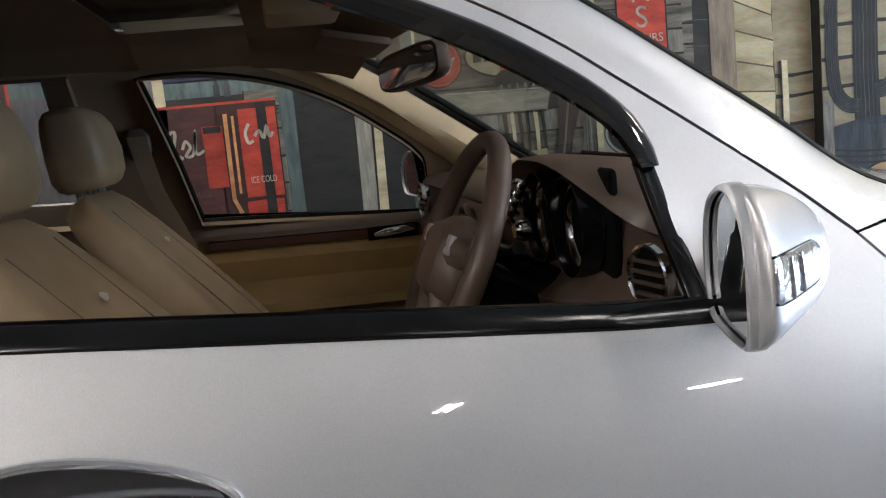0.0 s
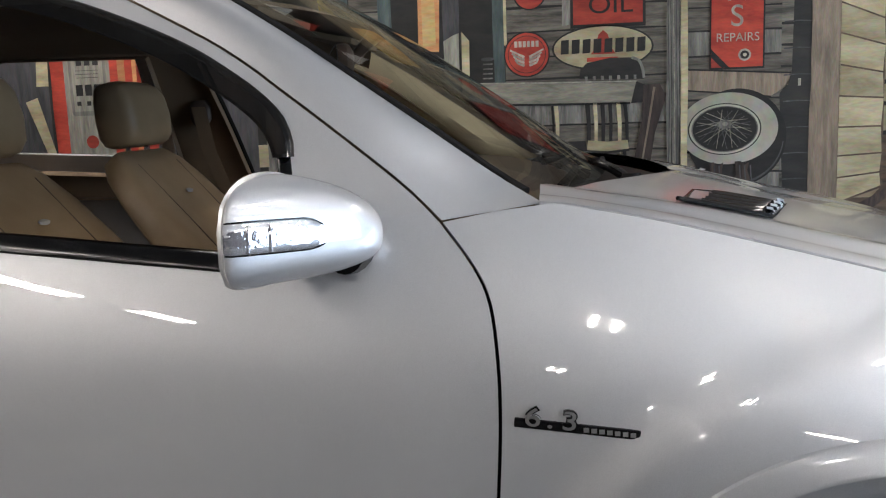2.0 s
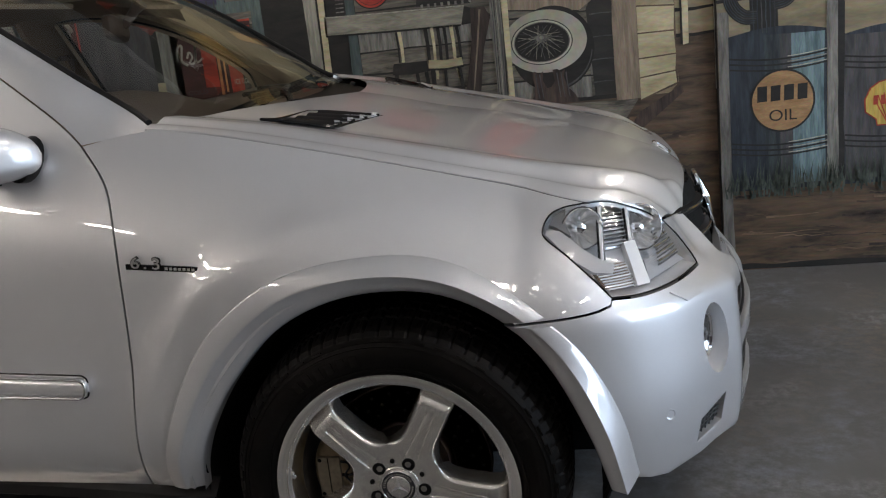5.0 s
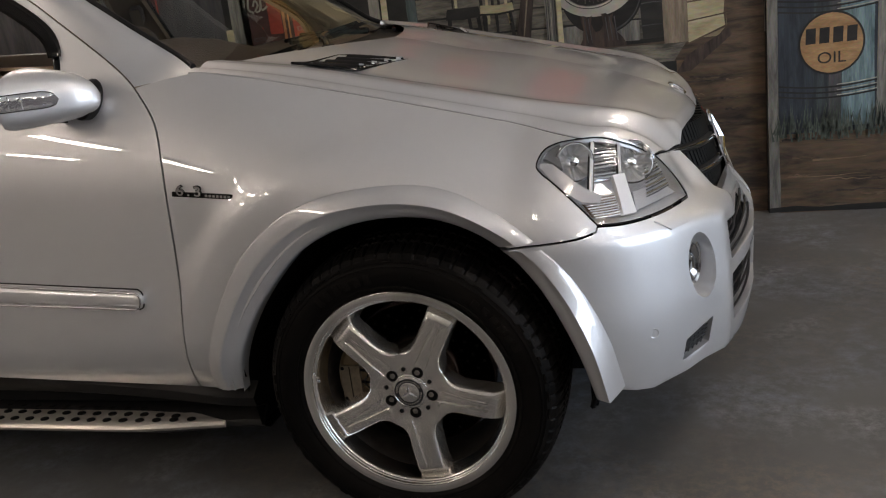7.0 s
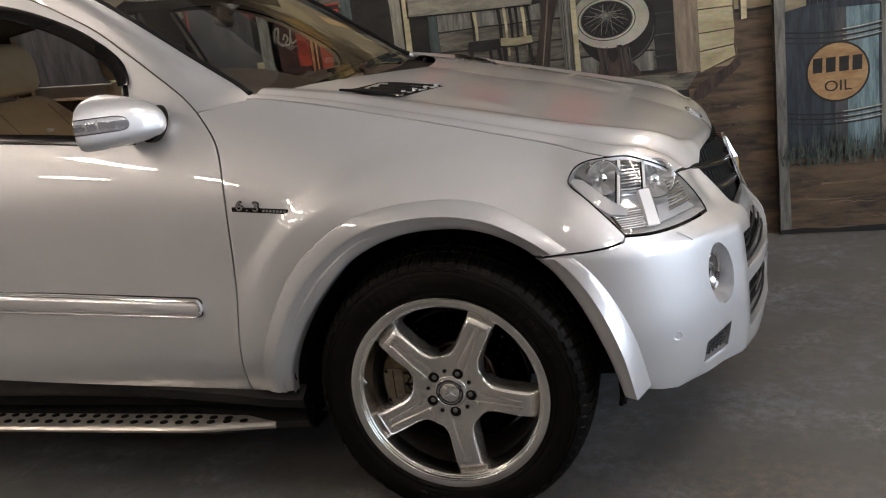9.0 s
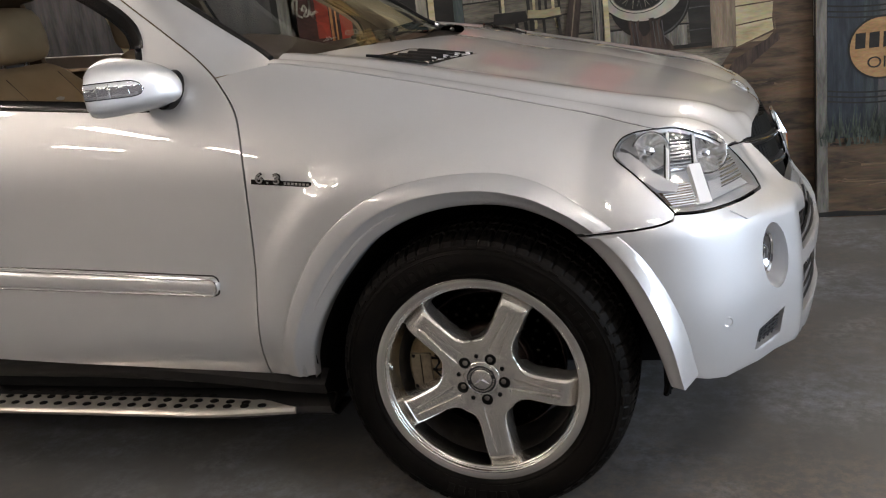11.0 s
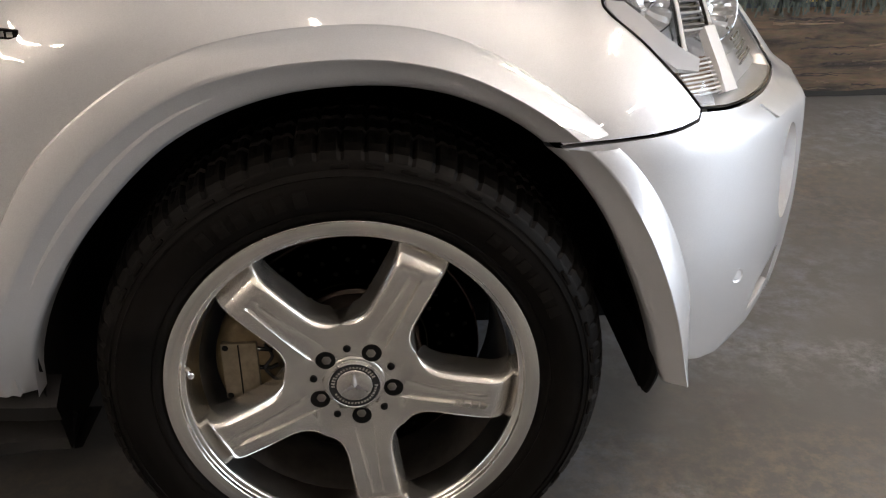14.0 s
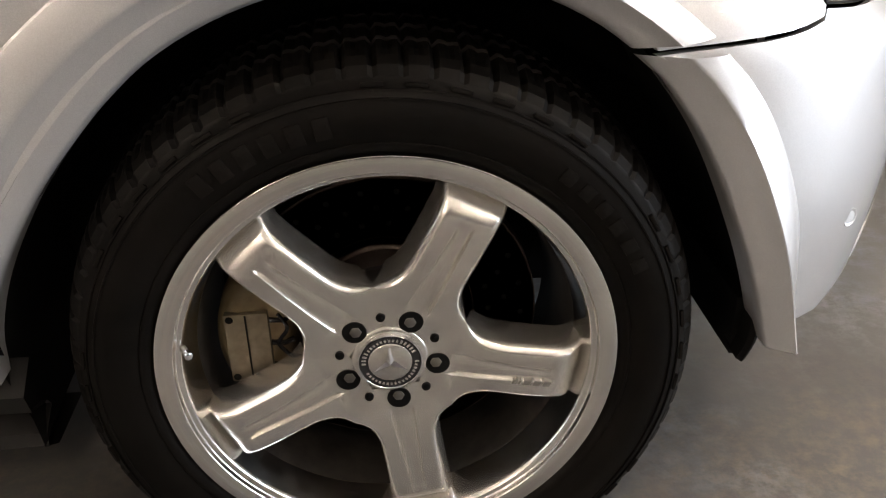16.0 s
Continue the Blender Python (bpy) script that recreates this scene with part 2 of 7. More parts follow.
def lathe(profile, n=64, bm=None, m=None):
    """Turns (radius, depth) pairs round the y axis; depth runs along -y (outwards from the car)."""
    rows = []
    for r, d in profile:
        rows.append([(r * math.cos(t), -d, r * math.sin(t)) for t in (k * 2 * math.pi / n for k in range(n))])
    bm2 = loft(rows, True)
    if m is not None:
        bm2.transform(m)
    if bm is None:
        return bm2
    me = bpy.data.meshes.new("tmp")
    bm2.to_mesh(me)
    bm2.free()
    bm.from_mesh(me)
    bpy.data.meshes.remove(me)
    return bm


def mirrored(bm):
    """Adds the reflection across y = 0 to a bmesh."""
    geom = bm.verts[:] + bm.edges[:] + bm.faces[:]
    made = bmesh.ops.duplicate(bm, geom=geom)["geom"]
    vs = [g for g in made if isinstance(g, bmesh.types.BMVert)]
    fs = [g for g in made if isinstance(g, bmesh.types.BMFace)]
    for v in vs:
        v.co.y = -v.co.y
    bmesh.ops.reverse_faces(bm, faces=fs)
    return bm

# ---- the car's skin: x forward from the front axle, z up, near side at -y ----
XC, POWER, ROUND = 0.30, 2.25, 0.70
TOP_Z = [(-1.3, 1.18), (-0.62, 1.168), (-0.5, 1.16), (-0.3, 1.135), (0.0, 1.058), (0.3, 0.965), (0.45, 0.92)]
NOSE = [(0.15, 0.50), (0.35, 0.555), (0.50, 0.565), (0.62, 0.56), (0.70, 0.552), (0.725, 0.540), (0.744, 0.508), (0.755, 0.496), (0.85, 0.42), (0.95, 0.36)]


def half_width(x, z):
    """Half the car's width at x and height z: a shoulder that rolls over from foot to top, then leans in."""
    x = min(x, XC)
    top, foot = spline(x, TOP_Z), spline(x, [(-1.3, 0.88), (-0.62, 0.86), (0.3, 0.70)])
    edge = spline(x, [(-1.3, 0.872), (-0.62, 0.848), (-0.2, 0.790), (0.3, 0.745)])
    w, lean = 0.94, 0.39
    if z > foot:
        k = (z - foot) / (top - foot)
        steep = 2.2 * (0.94 - edge) / (top - foot)
        w -= (0.94 - edge) * min(k, 1.0) ** 2.2
        if k > 1:
            d = z - top
            w -= lean * d + (steep - lean) * 0.03 * (1 - math.exp(-d / 0.03))
    if z < 0.62:
        w -= 0.03 * ((0.62 - z) / 0.35) ** 2
    if z < 0.5 and x < -0.3:
        w -= 0.030 * ((0.5 - max(z, 0.36)) / 0.13) ** 2 * ease(-0.45, -0.60, x)
    r = math.hypot(x - 0.02, z - 0.37)
    return w + 0.016 * ease(0.668, 0.608, r) * ease(0.30, 0.55, z)


def skin(s, z, out=0.0):
    """The near side's surface: s is x as far as XC, then runs round the nose to its middle at S_MID."""
    if s <= XC:
        return (s, -half_width(s, z) - out, z)
    a, b, f = spline(z, NOSE), half_width(XC, z), (s - XC) / ROUND
    sn, cs = max(0.0, math.sin(f)), max(0.0, math.cos(f))
    out += 0.016 * math.exp(-abs(s - 0.935) / 0.07) * ease(0.735, 0.70, z) * ease(XC, 0.7, s)
    out -= 0.014 * math.exp(-((s - 0.965) / 0.038) ** 2) * ease(0.742, 0.775, z)
    # under the grille the nose falls back into a sloping shelf
    a -= ease(1.02, 1.16, s) * spline(z, [(0.57, 0.0), (0.62, 0.02), (0.662, 0.052), (0.70, 0.064), (0.76, 0.06), (0.95, 0.0)])
    return (XC + (a + out) * sn ** (2 / POWER), -(b + out) * cs ** (2 / POWER), z)


S_MID = XC + ROUND * math.pi / 2


def s_of(x, z):
    """The skin's s at x, on the nose."""
    if x <= XC:
        return x
    return XC + ROUND * math.asin(min(1.0, ((x - XC) / spline(z, NOSE)) ** (POWER / 2)))


def on_skin(pts):
    return [(s_of(x, z), z) for x, z in pts]


def far_side(bm):
    for v in bm.verts:
        v.co.y = -v.co.y
    bmesh.ops.reverse_faces(bm, faces=bm.faces[:])
    return bm


CAR = thing("car", "silver sport utility car with flared arches parked on the floor", "car")

DOOR_EDGE = catmull([(-0.609, 0.363), (-0.588, 0.515), (-0.571, 0.68), (-0.561, 0.82), (-0.557, 0.91), (-0.559, 0.985), (-0.569, 1.058), (-0.592, 1.106), (-0.637, 1.163)], 4)
PILLAR_EDGE = catmull([(-0.637, 1.163), (-0.691, 1.213), (-0.787, 1.288), (-0.875, 1.354), (-0.935, 1.398), (-1.018, 1.447), (-1.2, 1.535), (-1.45, 1.612), (-1.76, 1.64)], 4)
WINDOW = (catmull([(-0.836, 1.10), (-0.92, 1.104), (-1.2, 1.131), (-1.51, 1.159), (-1.66, 1.172)], 3)
          + catmull([(-1.66, 1.57), (-1.5, 1.555), (-1.25, 1.508), (-1.055, 1.435), (-0.94, 1.368), (-0.886, 1.322), (-0.862, 1.288), (-0.853, 1.255)], 4))
FENDER_TOP = catmull([(-0.48, 1.182), (-0.384, 1.163), (-0.29, 1.141), (-0.1, 1.091), (0.1, 1.035), (0.32, 0.971), (0.435, 0.938)], 4)
LAMP_REAR = catmull([(0.435, 0.936), (0.395, 0.935), (0.366, 0.925), (0.352, 0.902), (0.36, 0.886), (0.399, 0.855), (0.451, 0.804), (0.484, 0.766)], 4)
LAMP_FOOT = catmull([(0.484, 0.766), (0.54, 0.7585), (0.594, 0.7565), (0.64, 0.758), (0.676, 0.762)], 4)
LAMP_FRONT = catmull([(0.676, 0.762), (0.664, 0.785), (0.640, 0.820), (0.607, 0.860), (0.585, 0.8775), (0.549, 0.902), (0.49, 0.929), (0.435, 0.936)], 4)
SEAM = catmull([(0.48, 0.754), (0.436, 0.746), (0.329, 0.741), (0.288, 0.738)], 3)
ARCH_IN = catmull([(-0.458, 0.366), (-0.450, 0.43), (-0.413, 0.52), (-0.339, 0.63), (-0.222, 0.745), (-0.091, 0.804), (0.044, 0.818), (0.157, 0.799), (0.263, 0.739), (0.35, 0.634), (0.42, 0.483), (0.458, 0.360)], 6)
ARCH_OUT = catmull([(-0.543, 0.366), (-0.534, 0.44), (-0.503, 0.53), (-0.447, 0.642), (-0.366, 0.752), (-0.238, 0.845), (-0.11, 0.884), (0.053, 0.890), (0.177, 0.861), (0.282, 0.800), (0.359, 0.737), (0.432, 0.643), (0.49, 0.509), (0.519, 0.360)], 6)


WINDOW_FAR = [(x, z - 0.055 * ease(1.25, 1.19, z)) for x, z in WINDOW]


def door_panel(name, side):
    rear = [(-1.72, 1.60), (-1.72, 1.0), (-1.72, 0.428)]
    low = along([(-1.72, 0.428), (-1.2, 0.394), (-0.609, 0.363)], 10)[1:-1]
    bm = sheet(DOOR_EDGE + PILLAR_EDGE[1:-1] + rear + low, skin, 0.03, 0.012, holes=[WINDOW if side < 0 else WINDOW_FAR])
    return part(name, bm if side < 0 else far_side(bm), SILVER, CAR)


def fender(name, side):
    edge = [(x + 0.0048, z) for x, z in DOOR_EDGE]
    arch = [p for p in along([(x * 1.06, 0.37 + (z - 0.37) * 1.06) for x, z in ARCH_IN], 40) if p[0] < 0.25]
    out = edge + [(-0.56, 1.175)] + on_skin(FENDER_TOP) + on_skin(LAMP_REAR)[1:] + on_skin(SEAM) + arch[::-1] + [(-0.52, 0.368)]
    bm = sheet(out, skin, 0.025, 0.012)
    return part(name, bm if side < 0 else far_side(bm), SILVER, CAR)


def flare(name, side, inner, outer, n):
    """The widened arch: a strip from the skin over a rounded lip."""
    rows = []
    for (xi, zi), (xo, zo) in zip(along(inner, n), along(outer, n)):
        row = []
        base = -skin(s_of(xo, zo), zo)[1]
        for f, d in ((-0.12, -0.012), (-0.01, -0.001), (0.0, 0.001), (0.02, 0.004), (0.20, 0.002), (0.40, 0.0), (0.45, 0.0), (0.475, -0.0004), (0.50, -0.0014), (0.75, -0.001), (0.93, -0.001), (0.98, -0.003), (1.0, -0.007)):
            x, z = xo + (xi - xo) * f, zo + (zi - zo) * f
            k = min(1.0, max(0.0, f / 0.46))
            y = base * (1 - k) + (base + (0.965 - base) * (1.0 if xo > 0 else 0.3 + 0.7 * ease(0.38, 0.54, zo))) * k + 0.003 * math.sin(math.pi * k) - 0.020 * max(0.0, (f - 0.46) / 0.54)
            row.append((x, -y - d, z))
        row += [(xi, -0.925, zi), (xi, -0.89, zi)]
        rows.append(row)
    bm = loft(rows)
    if side > 0:
        far_side(bm)
    bmesh.ops.recalc_face_normals(bm, faces=bm.faces[:])
    return part(name, bm, SILVER, CAR)


door_panel("front_door", -1)
door_panel("front_door", 1)
for sd in (-1, 1):
    fender("front_fender", sd)
    flare("arch_flare", sd, ARCH_IN[:49], ARCH_OUT[:60], 50)
    flare("arch_flare", sd, [(0.266, 0.733)] + ARCH_IN[50:], [(0.362, 0.731)] + ARCH_OUT[62:], 24)

# front bumper, one piece round the nose
GRILLE_SIDE = catmull([(1.003, 0.8470), (1.021, 0.800), (1.026, 0.765), (1.032, 0.738), (1.065, 0.716), (1.13, 0.701)], 3)
low_edge = [(S_MID, 0.33), (S_MID - 0.3, 0.325), (s_of(0.70, 0.348), 0.348), (s_of(0.66, 0.340), 0.340), (s_of(0.583, 0.330), 0.330), (s_of(0.545, 0.338), 0.338)]
bumper_arch = [(x - 0.032, z - 0.002) for x, z in along(ARCH_OUT[63:], 30)]
outline = ([(x, z - 0.005) for x, z in on_skin(SEAM)[::-1]] + [(s, z - 0.006) for s, z in on_skin(LAMP_FOOT)]
           + [(s + 0.008, z) for s, z in on_skin(LAMP_FRONT) if 0.763 < z < 0.863] + GRILLE_SIDE
           + [(S_MID - 0.1, 0.688), (S_MID, 0.686)] + low_edge + on_skin(bumper_arch)[::-1])
FOG_C = (0.834, 0.602)
fog_hole = [(FOG_C[0] + 0.053 * math.cos(t) + 0.002 * math.sin(t), FOG_C[1] + 0.083 * math.sin(t) - 0.016 * math.cos(t)) for t in (k * math.pi / 12 for k in range(24))]
duct_hole = [(0.744, 0.375), (0.848, 0.392), (0.866, 0.458), (0.758, 0.430)]
mouth_hole = [(0.968, 0.573), (S_MID - 0.04, 0.555), (S_MID - 0.04, 0.648), (0.958, 0.676)]
low_hole = [(0.975, 0.400), (S_MID - 0.04, 0.380), (S_MID - 0.04, 0.520), (0.965, 0.535)]
bm = mirrored(sheet(outline, skin, 0.014, 0.02, holes=[fog_hole, duct_hole, mouth_hole, low_hole]))
bmesh.ops.remove_doubles(bm, verts=bm.verts[:], dist=0.00005)
for e in bm.edges:
    e.smooth = len(e.link_faces) != 2 or e.calc_face_angle(0.0) < radians(50)
part("front_bumper", bm, SILVER, CAR)

# bonnet: edge line, crease line and middle line, from the windscreen to the nose
RIM = FENDER_TOP + [p for p in LAMP_FRONT[::-1][1:] if p[1] > 0.866] + [(0.606, 0.8615)]
EDGE = [skin(s_of(x, z + 0.003), z + 0.003, 0.0) for x, z in RIM]
EDGE[0] = (-0.50, EDGE[0][1], 1.185)
CREASE = [(-0.50, -0.70, 1.190), (-0.27, -0.69, 1.150), (-0.08, -0.68, 1.105), (0.12, -0.67, 1.058), (0.32, -0.655, 1.010), (0.46, -0.63, 0.980), (0.560, -0.58, 0.950), (0.625, -0.53, 0.905), (0.664, -0.506, 0.846)]
MIDDLE = [(-0.22, 0, 1.168), (-0.12, 0, 1.146), (0.02, 0, 1.108), (0.22, 0, 1.066), (0.42, 0, 1.010), (0.54, 0, 0.970), (0.640, 0, 0.928), (0.686, 0, 0.898), (0.709, 0, 0.868), (0.706, 0, 0.851)]
rows = []
for e, c, m in zip(*(along(l if l is EDGE else catmull(l, 8), 60) for l in (EDGE, CREASE, MIDDLE))):
    e, c, m = Vector(e), Vector(c), Vector(m)
    row = [e + Vector((0, 0.0, -0.014)), e]
    # a narrow strip along the seam, a crisp fold, a hollow, then the broad ridge
    row += [e.lerp(c, t) + Vector((0, 0, h)) for t, h in ((0.08, 0.0030), (0.20, 0.0050), (0.30, 0.0056), (0.325, 0.0052), (0.36, 0.0030), (0.46, 0.0010), (0.56, 0.0022), (0.68, 0.0066), (0.80, 0.0098), (0.91, 0.0108))]
    for t in (0, 0.02, 0.04, 0.06, 0.085, 0.115, 0.15, 0.2, 0.27, 0.36, 0.46, 0.57, 0.68, 0.79, 0.9, 1.0):
        p = c.lerp(m, t)
        bulge = 0.005 * math.sin(math.pi * t) + 0.0096 * (1 - ease(0.0, 0.13, t)) - 0.0035 * math.exp(-((t - 0.12) / 0.06) ** 2)
        x = c.x + (m.x - c.x) * math.sin(t * math.pi / 2)
        # the front lip climbs from the ridges' ends and sinks to the middle
        bulge += 0.042 * ease(0.598, 0.662, c.x) * ease(0.0, 0.10, t) * (1 - t) ** 0.8
        row.append(Vector((x, p.y, p.z + bulge)))
    rows.append([tuple(p) for p in row])
rows.append([(x - 0.022, y, z - 0.006) for x, y, z in rows[-1]])
part("bonnet", mirrored(loft(rows)), SILVER, CAR)
for sd in (-1, 1):
    part("panel_seam", tube([(p[0], sd * (-p[1] + 0.0005), p[2] - 0.0042) for p in EDGE[2:-4]], 0.0015, 6), BLACK, CAR)

# windscreen pillars and roof rails
PILLAR_OUT = [(x + 0.003, -half_width(x, z) + 0.001, z + 0.0025) for x, z in PILLAR_EDGE]
PILLAR_IN = catmull([(-0.495, -0.790, 1.180), (-0.565, -0.743, 1.219), (-0.668, -0.744, 1.293), (-0.775, -0.735, 1.368), (-0.885, -0.727, 1.444), (-1.02, -0.711, 1.527), (-1.20, -0.691, 1.622), (-1.45, -0.662, 1.698), (-1.76, -0.645, 1.738)], 6)
for sd in (-1, 1):
    rows = []
    for a, b in zip(along(PILLAR_OUT, 40), along(PILLAR_IN, 40)):
        a, b = Vector(a), Vector(b)
        row = [a + Vector((0, 0.012, 0))]
        for k in range(9):
            t = k / 8
            row.append(a.lerp(b, t) + Vector((0.35, -0.5, 0.6)) * 0.020 * math.sin(math.pi * t) * ease(1.165, 1.30, a.z))
        row.append(b + Vector((0, 0.004, -0.014)))
        rows.append([tuple(p) for p in row])
    bm = loft(rows)
    bmesh.ops.recalc_face_normals(bm, faces=bm.faces[:])
    part("windscreen_pillar", bm if sd < 0 else far_side(bm), SILVER, CAR)

# windscreen and roof
rows = []
for p in along(PILLAR_IN[:37], 24):
    w = -p[1] + 0.004
    rows.append([(p[0] + 0.13 * (1 - (y / w) ** 2), y, p[2] - 0.012 + 0.02 * (1 - (y / w) ** 2)) for y in (w * (k / 12 - 1) for k in range(25))])
SCREEN = pane_glass("tinted_windscreen", (0.62, 0.66, 0.64))
screen = part("windscreen", loft(rows), SCREEN, CAR)
screen.visible_shadow = False
roof_line = along([rows[-1][0], (-1.45, -0.645, 1.72), (-2.2, -0.63, 1.755), (-2.9, -0.62, 1.73), (-3.6, -0.60, 1.66)], 24)
rows = []
for p in roof_line:
    w = -p[1]
    rows.append([(p[0] + 0.12 * ease(-1.7, -1.2, p[0]) * (1 - (y / w) ** 2), y, p[2] + 0.03 * (1 - (y / w) ** 2)) for y in (w * (k / 8 - 1) for k in range(17))])
part("roof", loft(rows), SILVER, CAR)

# the rear half, never seen close: doors, quarter panel, tail
for sd in (-1, 1):
    rear_window = [(-1.80, 1.20), (-2.60, 1.245), (-2.52, 1.54), (-2.2, 1.57), (-1.82, 1.57)]
    arch = [(-2.915 + 0.50 * math.cos(t), 0.37 + 0.50 * math.sin(t)) for t in (k * math.pi / 14 for k in range(15))]
    out = [(-1.726, 0.44), (-1.726, 1.60), (-1.76, 1.64), (-2.2, 1.66), (-2.9, 1.64), (-3.5, 1.57), (-3.75, 1.10), (-3.85, 0.8), (-3.80, 0.40)] + arch[::-1] + [(-2.3, 0.44)]
    bm = sheet(out, skin, 0.06, 0.012, holes=[rear_window])
    part("rear_side", bm if sd < 0 else far_side(bm), SILVER, CAR)
rows = [[(x, y, z) for y in np.linspace(-w, w, 9)] for x, z, w in ((-3.6, 1.66, 0.60), (-3.78, 1.10, 0.86), (-3.87, 0.8, 0.92), (-3.82, 0.40, 0.90))]
part("tailgate", loft(rows), SILVER, CAR)

# ---- wheels ----
WHEEL_PHASE = radians(62)


MOULD = material("moulded_rubber", (0.0048, 0.0040, 0.0034), 0.45, Specular_IOR_Level=0.12)
LAMP_BOLT = material("bolt_steel", (0.14, 0.13, 0.12), 0.5, 0.8)
ENGRAVED = material("engraved_alloy", (0.34, 0.325, 0.30), 0.4, 0.8)
CAP_DARK = material("cap_dark_enamel", (0.02, 0.02, 0.022), 0.25)
# deep part of the rim, in a much darker mottled tone than the lip
BARREL = material("dark_barrel_alloy", (0.035, 0.032, 0.030), 0.5, 0.5)
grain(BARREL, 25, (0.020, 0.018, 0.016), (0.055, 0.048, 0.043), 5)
VALVE = material("valve_metal", (0.42, 0.38, 0.33), 0.35, 0.9)


def spoke_mesh():
    """Sides that round into the next spoke, a sunken band down the face, an outer end that rolls into the barrel."""
    rows = []
    valley = 0.0835
    for a in [0.040 + 0.0435 * k / 8 for k in range(8)] + [valley + (0.2405 - valley) * k / 40 for k in range(41)]:
        if a < valley:
            w = a * math.tan(radians(36)) + 0.0004
        else:
            t = min(1.0, (a - valley) / 0.062)
            w = 0.0365 + 0.0242 * (1 - t) ** 3.3 + 0.0035 * ease(0.205, 0.236, a)
        d = spline(a, [(0.040, 0.000), (0.075, 0.0015), (0.11, 0.0065), (0.15, 0.0100), (0.190, 0.0110), (0.208, 0.0095), (0.222, 0.0030), (0.232, -0.0090), (0.2405, -0.026)])
        fall = ease(valley - 0.004, valley + 0.016, a)
        half = 0.0150 - 0.0055 * ease(0.06, 0.20, a)
        sunk = 0.0042 * ease(0.066, 0.085, a) * (1 - ease(0.192, 0.2045, a))
        side = [(w + 0.0040 * fall, d - 0.050 * fall - 0.003), (w + 0.0022 * fall, d - 0.026 * fall - 0.002), (w + 0.0004 * fall, d - 0.0125 * fall - 0.001), (w - 0.0014 * fall, d - 0.0070 * fall), (w - 0.0042, d - 0.0026 * fall), (w - 0.0080, d - 0.0004), (w - 0.0110, d)]
        inner = [(half + 0.0007, d), (half, d - sunk * 0.3), (half - 0.0011, d - sunk), (half * 0.5, d - sunk * 0.55)]
        half_row = side + inner
        row = [(-ww, dd) for ww, dd in half_row] + [(0.0, d - sunk * 0.4)] + half_row[::-1]
        rows.append([(a, -dd, ww) for ww, dd in row])
    bm = loft(rows)
    bmesh.ops.recalc_face_normals(bm, faces=bm.faces[:])
    return bm


